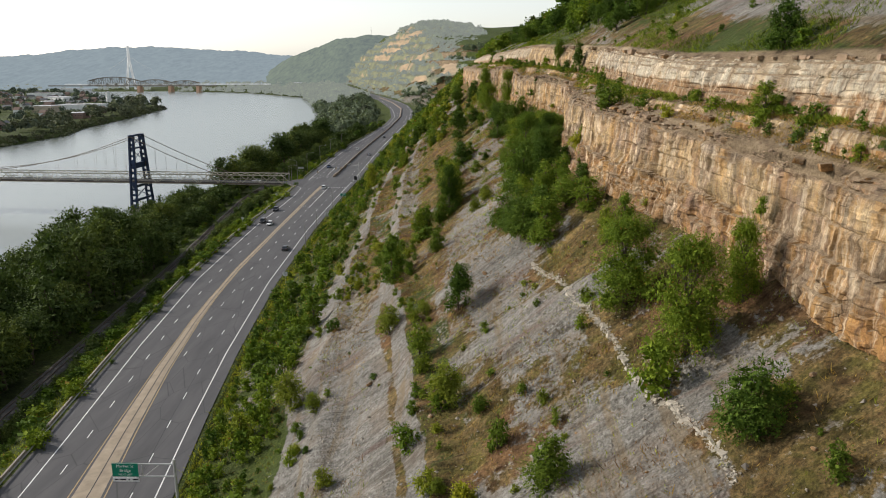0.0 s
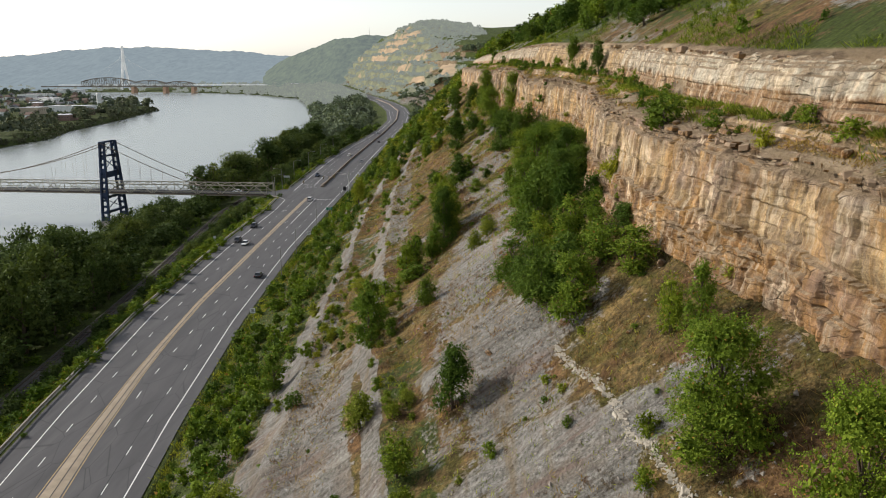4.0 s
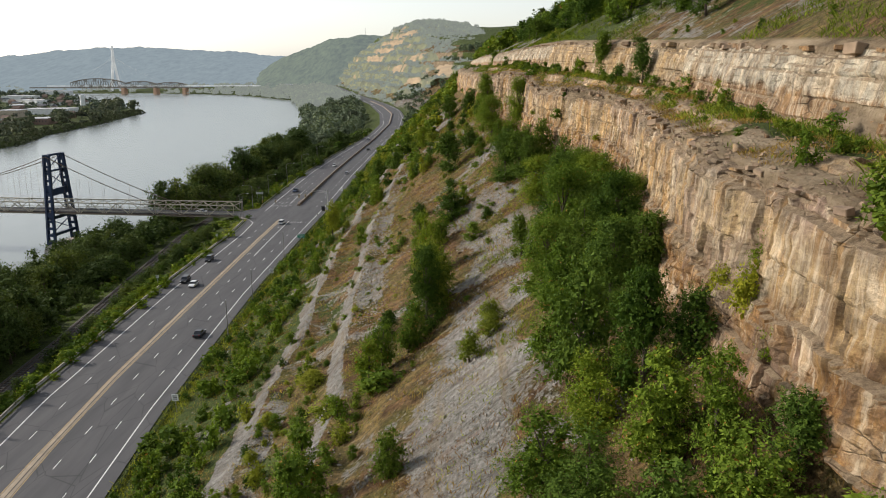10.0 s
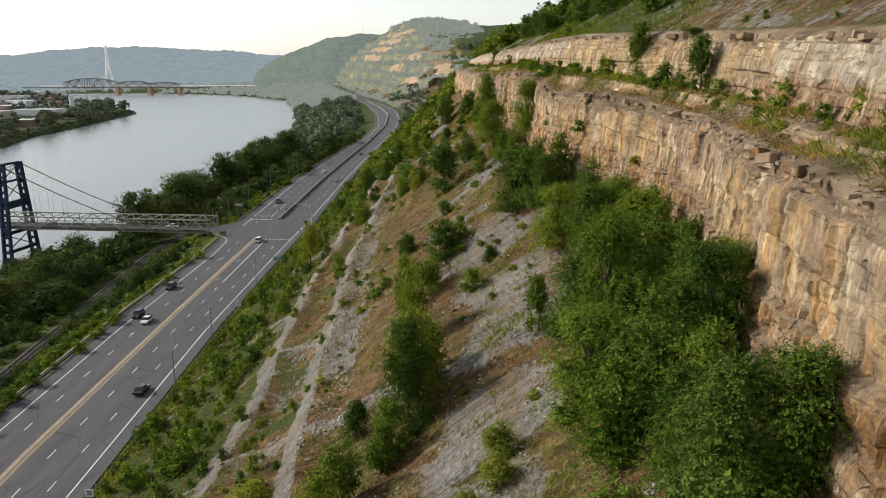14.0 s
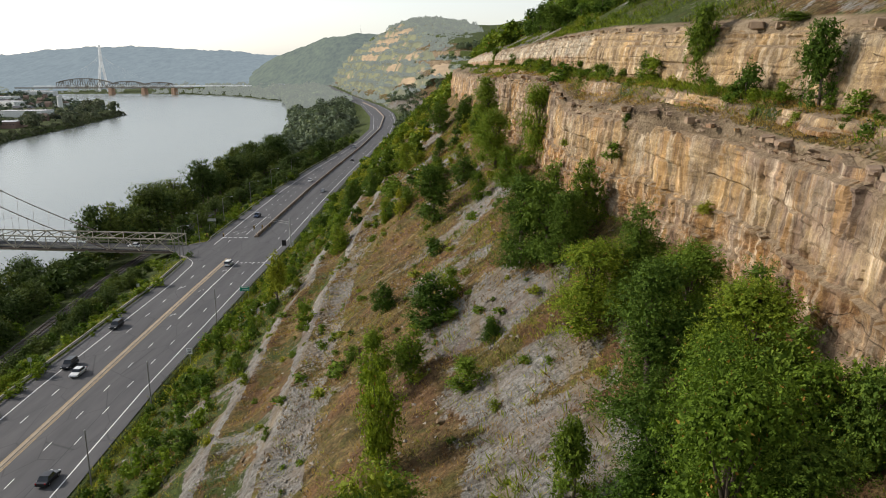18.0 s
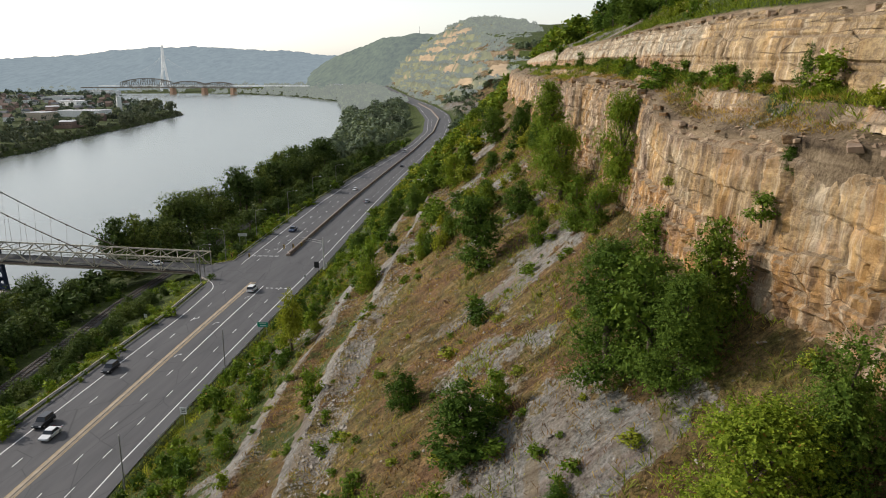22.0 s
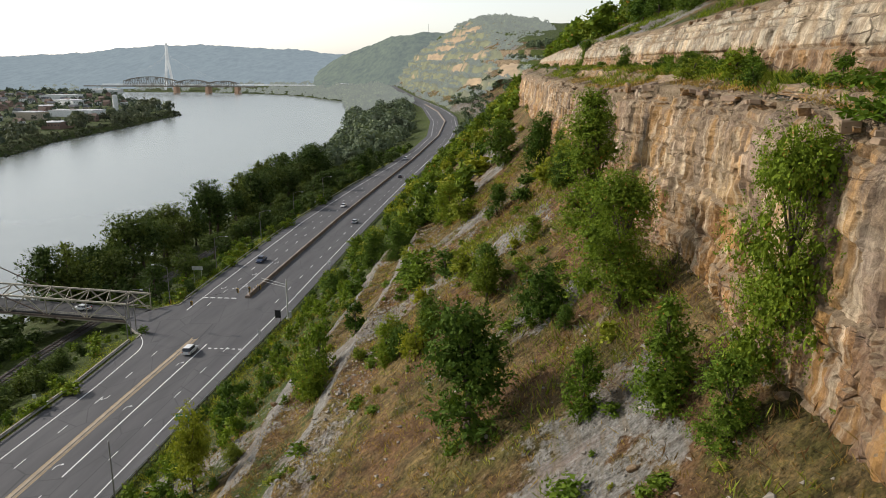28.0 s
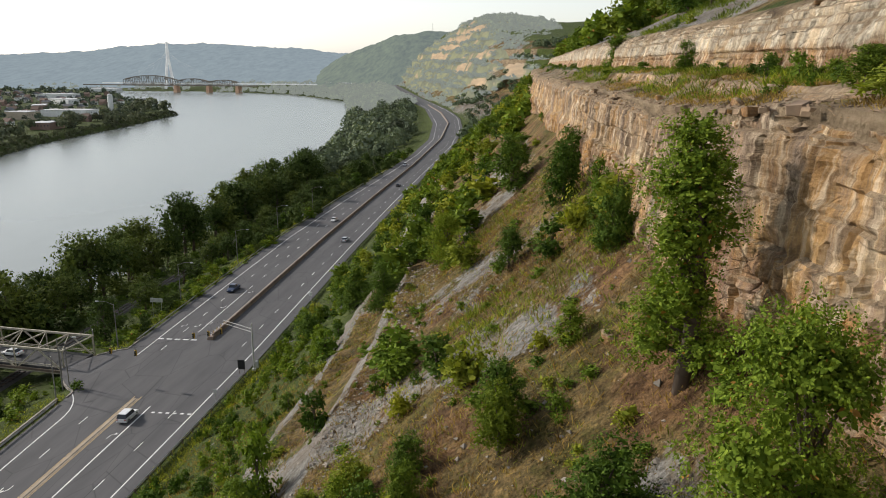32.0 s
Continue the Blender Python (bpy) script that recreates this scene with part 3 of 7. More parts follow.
def quads_mesh(name, pts, material):
    """A mesh of loose quads: pts is n x 4 x 3."""
    n = len(pts)
    me = bpy.data.meshes.new(name)
    me.vertices.add(4 * n)
    me.vertices.foreach_set("co", np.asarray(pts, np.float32).ravel())
    me.loops.add(4 * n)
    me.loops.foreach_set("vertex_index", np.arange(4 * n, dtype=np.int32))
    me.polygons.add(n)
    me.polygons.foreach_set("loop_start", (np.arange(n) * 4).astype(np.int32))
    me.polygons.foreach_set("loop_total", np.full(n, 4, np.int32))
    me.materials.append(material)
    me.update(calc_edges=True)
    return me


def part(name, geo, material, parent, label="", smooth=False):
    """One mesh object under a thing or under a part. geo: a Geo or a ready mesh."""
    ob = new(name, geo if isinstance(geo, bpy.types.Mesh) else geo.mesh(name, material, smooth))
    ob.parent = parent
    return tagged(ob, label) if label else ob


def thing(name, at, label, category, group="", kind="", rz=0.0, scale=1.0):
    ob = new(name)
    ob.empty_display_size = 0.3
    ob.matrix_basis = pose(*at, 0, 0, rz) @ Matrix.Scale(scale, 4)
    return tagged(ob, label, category, group, kind)


def gz(x, y):
    return float(ground_z(x, y))


# ---- the land ----
def stations():
    near = np.arange(-112, 345, 0.85)
    mid = np.arange(345, 760, 4.0)
    far = np.arange(760, 2500, 16.0)
    return np.concatenate([np.arange(-260, -112, 6.0), near, mid, far, np.linspace(2500, 4950, 40)])


def build_ground():
    ys = stations()
    left, right, toe = X_LEFT(ys) - 4.6, X_RIGHT(ys) + 3.4, toe_x(ys)
    foot, crest, upf = foot_x(ys), CREST(ys), UP_FOOT(ys)
    far, shore, rail = FAR_SHORE(ys), SHORE(ys), RAIL(ys)
    e = 0.02
    spans = [(np.full_like(ys, -4600), far - 330, 10), (far - 330, far - 30, 16), (far - 30, far - e, 7), (far + e, shore - e, 4), (shore + e, rail - 5 - e, 14),
             (rail - 5, rail + 5 - e, 3), (rail + 5, left - e, 12), (left, right - e, 4), (right, toe - e, 6), (toe, foot - e, 104), (foot, crest - e, 5),
             (crest, upf - e, 9), (upf, upf + 1.6 - e, 3), (upf + 1.6, upf + 61.6, 34), (upf + 62, upf + 300, 16), (upf + 305, upf + 1900, 14)]
    xs = np.concatenate([np.linspace(a, b, n).T for a, b, n in spans], 1)
    yy = np.repeat(ys[:, None], xs.shape[1], 1)
    zz = ground_z(xs, yy)
    me = grid_mesh("ground", np.stack([xs, yy, zz], -1), M_GROUND)
    s = (xs - toe_x(yy)) / (foot_x(yy) - toe_x(yy))
    inside = (s > 0) & (s < 1)
    fray = 1.2 * lumps(xs, yy, 5, 3.7) + 0.6 * lumps(xs, yy, 2, 3.8)
    patch = lumps(xs, yy, 14, 21)
    early = np.clip((75 - yy) / 40, 0, 1)
    late = np.clip((yy - 60) / 50, 0, 1)
    box = lambda u, lo, hi, soft=0.9: np.clip((u - lo) / soft, 0, 1) * np.clip((hi - u) / soft, 0, 1)
    run = lumps(xs * 0.3, yy + 0.25 * xs, 7, 31) + 0.5 * lumps(xs * 0.4, yy, 3, 32)
    ua = xs - RIB_A(yy) - 1.2 * lumps(yy, 0 * yy, 16, 1.5) + 0.3 * fray
    ub = xs - RIB_B(yy) - 1.2 * lumps(yy, 0 * yy, 16, 1.4) + 0.3 * fray
    shale = np.maximum.reduce([
        1.5 * box(ua, -4.2 - 0.8 * early + 2.0 * late, 1.5, 0.6), (0.72 + 0.35 * run) * np.clip((112 - yy) / 25, 0, 1) * box(ua, 0, 7.0 + run, 2.0), 1.6 * box(ub, -1.6, 1.0, 0.6),
        (0.95 + 0.25 * patch) * early * box(ua, 0, 11.5), (0.66 + 0.3 * run) * np.clip((yy - 95) / 30, 0, 1) * np.clip((225 - yy) / 20, 0.4, 1) * box(ub, 0.6, 7.0, 1.2),
        (0.78 - 0.1 * late - 0.45 * np.clip((yy - 160) / 20, 0, 1) + (0.3 + 0.3 * late) * run) * np.clip((s - 0.6 - 0.06 * late) * 14, 0, 1) * np.clip((0.84 + 0.05 * late + 0.03 * run - s) * 20, 0, 1),
        0.12 + 0.3 * early * (ub > 5) + 0.3 * patch + 0.4 * run])
    shale = np.where(inside, shale * np.where((ub > 1.0) & (ub < 5.5), 1 - 0.55 * early, 1), 0.0)
    shale = np.where(inside & (s > 0.93), shale * 0.5, shale)
    bench = (xs > CREST(yy)) & (xs < UP_FOOT(yy))
    above = xs > UP_FOOT(yy) + 1.6
    across = (xs - CREST(yy)) / np.maximum(UP_FOOT(yy) - CREST(yy), 0.5)
    shale = np.where(bench, 0.2 + 0.4 * patch, np.where(above & (xs < UP_FOOT(yy) + 34), np.clip(0.28 + 1.1 * lumps(xs * 1.4, yy * 0.45, 16, 33), 0, 0.9), shale))
    green = np.where(inside, 0.16 + 0.75 * np.clip(1 - s / 0.28, 0, 1) + 0.22 * lumps(xs, yy, 9, 23), 0.75)
    green = np.where(inside & (xs < RIB_A(yy) - 2.5), 0.8 + 0.25 * patch, green)
    between = inside & (ua > 1.5) & (ub < -1.5)
    green = np.where(between, 0.32 + 0.3 * patch + 0.3 * lumps(xs, yy, 4, 28) - 0.25 * early, green)
    line_of_scrub = inside & (ub > 0.5) & (ub < 7)
    green = np.where(line_of_scrub, green + 0.3 * early, green)
    green = np.where(bench, np.where(across > 0.45, 0.75, 0.25) + 0.35 * patch, np.where(above, 0.42 + 0.4 * lumps(xs, yy, 20, 25), green))
    rock = np.where(((xs >= foot_x(yy)) & (xs <= CREST(yy))) | ((xs >= UP_FOOT(yy)) & (xs <= UP_FOOT(yy) + 1.6)), 1.0, 0.0)
    rock = np.where(bench & (across < 0.5), 0.45 + 0.5 * lumps(xs, yy, 4, 24), rock)
    green = np.where(above & (xs > UP_FOOT(yy) + 40), 0.8, green)
    broken = (yy > 760) & (lumps(xs, yy, 90, 37) + 0.6 * lumps(xs, yy, 30, 38) < 0.05)
    rock = np.where(broken, 0.0, rock)
    shale = np.where((yy > 760) & inside, 0.25 + 0.5 * lumps(xs * 2.5, yy * 0.5, 60, 39), shale)
    cover = np.stack([shale, green, rock, np.ones_like(shale)], -1)
    att = me.color_attributes.new("cover", "FLOAT_COLOR", "POINT")
    att.data.foreach_set("color", cover.astype(np.float32).ravel())
    return tagged(new("ground", me), "steep grey shale and dry grass hillside above a river road", "hillside", kind="structure")


ground = build_ground()
water_pts = np.array([[(-4600, -260, WATER_Z), (-100, -260, WATER_Z)], [(-4600, 4950, WATER_Z), (-100, 4950, WATER_Z)]], float)
tagged(new("water", grid_mesh("water", water_pts, M_WATER)), "broad calm grey river reflecting the hazy sky", "river", kind="structure")


# ---- the rock faces ----
def rnd(a, b, seed=0.0):
    s = np.sin(np.asarray(a) * 127.1 + np.asarray(b) * 311.7 + seed * 53.3) * 43758.5453
    return s - np.floor(s)


def rock_face(name, y0, y1, step, foot, top, seed, material, label, rows, massive):
    """A bedded and jointed rock face between the lines foot and top, each giving x and z at y.
    massive: 0 a streaked, fluted face, 1 thick flat slabs parted by seams."""
    ys = np.arange(y0, y1, step)
    (fx, fz), (tx, tz) = foot(ys), top(ys)
    v = np.concatenate([np.linspace(-0.06, 1.0, rows), [1.0, 1.0]])[:, None]
    x, z = fx + (tx - fx) * v, fz + (tz - fz) * v
    y = np.repeat(ys[None], len(v), 0)
    beds = np.cumsum(0.6 + (2.6 + 3.0 * (1 - massive)) * rnd(np.arange(90), 3, seed) ** 2) + 36
    zz = z - (fz + (tz - fz) * 0.5) + 48 + 0.25 * lumps(y, 0 * y, 24, seed)
    bed = np.searchsorted(beds, zz)
    low, high = beds[np.clip(bed - 1, 0, 89)], beds[np.clip(bed, 0, 89)]
    wide = (2.5 + 5.5 * massive) * (0.5 + rnd(bed, 7, seed))
    run = y / wide + 9 * rnd(bed, 11, seed) + 0.1 * lumps(y, z, 3, seed + 1)
    block, within = np.floor(run), run - np.floor(run)
    out = (0.22 + 0.12 * massive) * (rnd(bed, 1, seed) - 0.5) + 0.42 * (rnd(bed, block, seed + 2) - 0.5) * (rnd(bed, block, seed + 5) > 0.45)
    for w, h, amount in ((3.1, 1.5, 0.3), (1.3, 0.8, 0.2), (0.62, 0.5, 0.11)):
        row = np.floor(zz / h + 0.2 * lumps(y, z, 6, seed + w))
        rough = np.clip(lumps(y, z, 9, seed + 3 * w) + 0.25 - 0.35 * massive, 0, 1)
        out += amount * (rnd(np.floor(y / w + 5 * rnd(row, 2, seed + w)), row, seed + h) - 0.5) * (0.2 + 1.1 * rough + (1 - massive) * 0.6 * (v < 0.38))
    joint = np.minimum(within, 1 - within) * wide
    out -= 0.28 * np.exp(-((joint / 0.13) ** 2)) * (rnd(bed, block, seed + 8) > 0.4)
    crack = y / 3.1 + 0.5 * lumps(y, z * 0.12, 5, seed + 11) + 0.1 * lumps(y, z, 2, seed + 12)
    cw = np.abs(crack - np.round(crack)) * 3.1
    out -= 0.42 * np.exp(-((cw / 0.12) ** 2)) * (rnd(np.round(crack), np.floor(z / 4.3), seed + 13) > 0.72)
    seam = np.minimum(zz - low, high - zz)
    out -= (0.14 + 0.06 * massive) * np.exp(-((seam / 0.1) ** 2)) * (0.4 + rnd(bed, np.floor(y / 9), seed + 9))
    flute = 0.26 - 0.12 * massive
    out += flute * (0.2 * lumps(y, z * 0.05, 1.25, seed + 15) + 0.12 * lumps(y, z * 0.08, 0.6, seed + 16))
    thin = zz / 0.42 + 0.3 * lumps(y, z, 5, seed + 31)
    shaly = np.clip(0.15 + lumps(y * 0.4, z * 2.2, 6, seed + 30) + 0.9 * np.clip((v - 0.72) * 6, 0, 1), 0, 1)
    out += shaly * 0.16 * (rnd(np.floor(thin), np.floor(y / 1.4 + 7 * rnd(np.floor(thin), 3, seed)), seed + 32) - 0.5) + shaly * 0.14 * (rnd(np.floor(thin), 5, seed + 33) - 0.5)
    scar = np.clip((lumps(y, z * 0.9, 5.5, seed + 34) - 0.35) * 6, 0, 1)
    out -= 0.38 * scar
    out += (0.75 - 0.3 * massive) * lumps(y, z * 0.1, 11, seed + 3) + 0.25 * lumps(y, z * 0.5, 4.2, seed + 4) + 0.07 * lumps(y, z, 0.8, seed + 6)
    out += (1 - massive) * 0.4 * (v + 0.06 * lumps(y, 0 * y, 8, seed + 24) + 0.04 * lumps(y, 0 * y, 2, seed + 25) < 0.36)
    ledge = np.clip((v - 0.84) / 0.16, 0, 1)
    out -= 1.1 * np.floor(ledge * 3) / 3 * (0.35 + 0.9 * rnd(np.floor(y / 2.3 + 3 * rnd(np.floor(v * 40), 5, seed)), np.floor(ledge * 3), seed + 14))
    x = x - (0.85 if massive else 1.0) * out - 0.75
    rim = rnd(np.floor(ys / 1.9 + 0.4 * lumps(ys, 0 * ys, 5, seed + 18)), 4, seed + 17)
    z = z + 0.18 * lumps(y, z, 1.6, seed + 7) * np.where(v >= 1, 1.4, 0.35) - ledge * 0.55 * rim ** 2
    x[-2], x[-1] = np.maximum(x[-2], tx - 0.2) + 0.15, np.maximum(x[-3], tx) + 0.9 + 0.4 * lumps(ys, 0 * ys, 4, seed + 21)
    z[-2] += 0.1 * lumps(ys, 0 * ys, 1.1, seed + 22)
    z[-1] -= 0.9
    me = grid_mesh(name, np.stack([x, y, z], -1)[:, ::-1], material, smooth=False)
    layer = np.repeat(np.clip(v, 0, 1)[:, :, None], 4, 2) * np.ones((1, len(ys), 1))
    me.color_attributes.new("layer", "FLOAT_COLOR", "POINT").data.foreach_set("color", layer.astype(np.float32).ravel())
    return tagged(new(name, me), label, "cliff", kind="structure")


lower = lambda y: (foot_x(y), FOOT_Z(y))
crest = lambda y: (CREST(y), CREST_Z(y))
up_low = lambda y: (UP_FOOT(y), UP_FOOT_Z(y))
up_top = lambda y: (UP_FOOT(y) + 1.6, UP_TOP_Z(y))
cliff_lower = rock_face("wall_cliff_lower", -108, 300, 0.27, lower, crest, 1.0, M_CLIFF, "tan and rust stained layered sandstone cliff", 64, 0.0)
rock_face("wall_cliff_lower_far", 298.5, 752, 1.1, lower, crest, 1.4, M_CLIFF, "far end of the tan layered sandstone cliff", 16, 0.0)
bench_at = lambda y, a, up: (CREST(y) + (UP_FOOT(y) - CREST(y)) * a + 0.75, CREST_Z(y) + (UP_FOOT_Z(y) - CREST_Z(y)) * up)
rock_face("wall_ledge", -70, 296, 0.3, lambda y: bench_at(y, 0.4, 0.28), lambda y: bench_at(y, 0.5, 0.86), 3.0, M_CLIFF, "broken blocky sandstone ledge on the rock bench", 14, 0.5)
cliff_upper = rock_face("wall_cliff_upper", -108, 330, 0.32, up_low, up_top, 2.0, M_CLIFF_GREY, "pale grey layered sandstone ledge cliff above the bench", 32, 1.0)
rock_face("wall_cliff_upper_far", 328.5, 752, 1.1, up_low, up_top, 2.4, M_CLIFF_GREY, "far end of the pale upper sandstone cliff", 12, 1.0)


# ---- the road ----
def strip(x_of, off0, off1, y0, y1, z, step=3.0, cols=2):
    ys = np.linspace(y0, y1, max(2, int((y1 - y0) / step)))
    a, b = x_of(ys) + off0, x_of(ys) + off1
    t = np.linspace(0, 1, cols)
    xs = a[:, None] + (b - a)[:, None] * t
    return np.stack([xs, np.repeat(ys[:, None], cols, 1), np.full(xs.shape, z)], -1)


def build_road():
    ys = np.concatenate([np.arange(-200, 345, 2.5), np.arange(345, 1500, 12.0), np.arange(1500, 2300, 40.0)])
    apron = 9.5 * np.clip(1 - np.abs(ys - 313.5) / 11.5, 0, 1) ** 0.7
    a, b = X_LEFT(ys) - 3.9 - apron, X_RIGHT(ys) + 2.6
    xs = a[:, None] + (b - a)[:, None] * np.linspace(0, 1, 9)
    me = grid_mesh("road", np.stack([xs, np.repeat(ys[:, None], 9, 1), np.zeros(xs.shape)], -1), M_ASPHALT)
    return tagged(new("road", me), "worn grey asphalt four-lane river road with patched seams", "road", kind="structure")


road = build_road()


def marking(name, x_of, off, width, y0, y1, material, label="", z=0.006, step=3.0):
    return part(name, grid_mesh(name, strip(x_of, off - width / 2, off + width / 2, y0, y1, z, step), material), material, road, label)


marking("edge_line", X_LEFT, 0, 0.22, -200, 290, M_WHITE_LINE)
marking("edge_line", lambda y: X_LEFT(y) - 5.5 * (np.clip(y - 290, 0, 13) / 13) ** 2.2, 0, 0.22, 290, 303, M_WHITE_LINE, step=1.0)
marking("edge_line", X_LEFT, 0, 0.22, 321, 1400, M_WHITE_LINE)
marking("edge_line", X_RIGHT, 0, 0.22, -200, 1400, M_WHITE_LINE)
med_half = line(-200, 4.0, 2, 2.75, 23, 2.2, 51, 1.6, 83, 1.1, 110, 0.75, 300, 0.7)
for side in (-1, 1):
    marking("yellow_line", lambda y, s=side: X_MID(y) + s * med_half(y), 0, 0.2, -200, 301, M_YELLOW_LINE)
part("median_strip", grid_mesh("median_strip", np.stack([np.stack([X_MID(y) + np.linspace(-1, 1, 5) * (med_half(y) * 0.8), np.full(5, y), np.array([0.012, 0.05, 0.06, 0.05, 0.012])], -1) for y in np.arange(-200, 302, 2.0)]), M_STRIP), M_STRIP, road, "worn tan concrete median strip")
marking("tar_seam", X_MID, 0.15, 0.16, -60, 300, M_TAR, z=0.068)
part("solid_line", grid_mesh("solid_line", strip(X_MID, 4.2, 4.45, 238, 297, 0.006), M_WHITE_LINE), M_WHITE_LINE, road)
lane_l = lambda y: (X_LEFT(y) * 0.5 + (X_MID(y) - med_half(y)) * 0.5)
lane_r1 = lambda y: X_MID(y) + med_half(y) + np.clip((y - 30) / 80, 0, 1) * 3.5
lane_r2 = lambda y: X_RIGHT(y) - 3.75
marking("solid_line", lambda y: X_LEFT(y) + 7.6, 0, 0.2, 338, 372, M_WHITE_LINE)
seam = lambda y: X_RIGHT(y) - 3.95
marking("tar_seam", seam, 0, 0.14, -120, 500, M_TAR)
dash_at = lambda x_of, y, n=3.05, w=0.16: part("dash", grid_mesh("dash", strip(x_of, -w / 2, w / 2, y, y + n, 0.009, 4), M_WHITE_LINE), M_WHITE_LINE, road)
for k in range(-6, 78):
    y = 57.0 + 12.19 * k
    if not 297 < y < 325:
        dash_at(lambda q: lane_l(q) if q[0] < 310 else X_LEFT(q) + 3.9, y)
        dash_at(lane_r2, y + 4)
    if 45 < y < 232:
        dash_at(lane_r1, y + 2)
    if 335 < y < 520:
        dash_at(lambda q: X_LEFT(q) + 7.6, y)
for i in range(6):
    part("stop_line", grid_mesh("stop_line", np.array([[(-72.6 + i * 1.4, 294.4, 0.009), (-71.9 + i * 1.4, 294.4, 0.009)], [(-72.6 + i * 1.4, 294.9, 0.009), (-71.9 + i * 1.4, 294.9, 0.009)]]), M_WHITE_LINE), M_WHITE_LINE, road)
for i in range(5):
    part("stop_line", grid_mesh("stop_line", np.array([[(-89.8 + i * 2, 331.9, 0.009), (-88.5 + i * 2, 331.9, 0.009)], [(-89.8 + i * 2, 332.5, 0.009), (-88.5 + i * 2, 332.5, 0.009)]]), M_WHITE_LINE), M_WHITE_LINE, road)


def lane_arrow(x, y, turn):
    """A painted turn arrow: shaft, bend and head."""
    g = Geo()
    s = -1 if turn else 1
    for pts in ([(-0.12, 0), (0.12, 0), (0.12, 1.6), (-0.12, 1.6)], [(-0.12, 1.6), (0.12, 1.6), (0.9, 2.1), (0.9, 2.4)], [(0.9, 1.8), (1.7, 2.25), (0.9, 2.75)]):
        g.add([(x + s * a * 0.6, y + s * b * 0.8, 0.01) for a, b in pts], [tuple(range(len(pts)))])
    part("turn_arrow", g, M_WHITE_LINE, road)


for ax, ay, tn in ((-75.4, 262, False), (-75.4, 240, False), (-81.2, 268, True), (-75.2, 284, False), (-87.5, 343, True), (-84.2, 343, True), (-82, 345, True), (-83.8, 358, True), (-81.5, 372, True)):
    lane_arrow(ax, ay, tn)


def median_barrier():
    ys = np.concatenate([np.arange(334, 700, 6.0), np.arange(700, 1310, 12.0)])
    path = [(float(X_MID(y)), float(y), 0.0) for y in ys]
    top = thing("median_barrier", (0, 0, 0), "long low brown-stained concrete median barrier", "barrier", kind="structure")
    part("barrier_wall", Geo().sweep(path, [(-0.42, 0), (0.42, 0), (0.3, 0.25), (0.16, 0.95), (-0.16, 0.95), (-0.3, 0.25)]), M_BROWN_CONCRETE, top)
    part("kerb", Geo().sweep([(p[0] - 0.9, p[1], 0) for p in path], [(-0.5, 0), (0.5, 0), (0.5, 0.12), (-0.5, 0.12)]), M_CONCRETE, top)
    g = Geo()
    g.box((path[0][0] - 0.1, 333.2, 0.35), (1.6, 1.4, 0.7), None, 0.7)
    part("crash_cushion", g, M_BROWN_CONCRETE, top, "rusty crash cushion at the barrier's nose")
    for i in range(8):
        part("delineator_post", Geo().box((path[0][0] - 0.8, 335 + i * 1.1, 0.5), (0.12, 0.12, 1.0)), M_SIGNAL_YELLOW if i % 2 else M_SIGN_WHITE, top)


median_barrier()


def guardrail(x_of, y0, y1, label, gap=4.0):
    top = thing("guardrail", (0, 0, 0), label, "guardrail", "guardrails along the road", "structure")
    path = [(float(x_of(y)), float(y), 0.55) for y in np.arange(y0, y1, gap)]
    s = 1 if x_of(0.0) > X_MID(0.0) else -1
    part("rail", Geo().sweep(path, [(-0.03, -0.16), (0.03, -0.12), (0.0, 0.0), (0.03, 0.12), (-0.03, 0.16), (-0.05, 0.0)]), M_GALV, top)
    post = Geo().box((0, 0, 0), (0.14, 0.16, 1.3)).mesh("post", M_RUSTY)
    for x, y, z in path[:: 1 if len(path) < 110 else 2]:
        p = part("post", post, M_RUSTY, top)
        p.location = (x + s * 0.14, y, 0.1)


guardrail(lambda y: X_LEFT(y) - 4.1, -100, 300, "galvanised steel guardrail along the river side of the road")
guardrail(lambda y: X_LEFT(y) - 4.1, 330, 620, "galvanised steel guardrail beyond the intersection")
guardrail(lambda y: X_RIGHT(y) + 2.9, 196, 314, "weathered steel guardrail below the shale slope")


def road_kerb(name, path, profile, label):
    """A concrete kerb swept along a path beside the road."""
    top = thing(name, (0, 0, 0), label, "kerb", "kerbs along the road", "structure")
    part("kerb_stone", Geo().sweep(path, profile), M_CONCRETE, top)


apron_x = lambda y: float(X_LEFT(y) - 3.9 - 9.5 * max(0.0, 1 - abs(y - 313.5) / 11.5) ** 0.7)
KERB = [(-0.18, -0.3), (0.18, -0.3), (0.15, 0.16), (-0.15, 0.16)]
road_kerb("edge_kerb", [(float(X_LEFT(y)) - 5.2, float(y), 0) for y in np.arange(-110, 300, 4.0)], [(-0.2, -0.9), (0.2, -0.9), (0.16, 0.3), (-0.16, 0.3)], "low weathered concrete edge behind the guardrail")
road_kerb("corner_kerb", [(apron_x(y), float(y), 0) for y in np.arange(299, 307, 0.8)], KERB, "pale concrete kerb round the near corner of the intersection")
road_kerb("corner_kerb", [(apron_x(y), float(y), 0) for y in np.arange(320.5, 334, 0.9)], KERB, "pale concrete kerb round the far corner of the intersection")


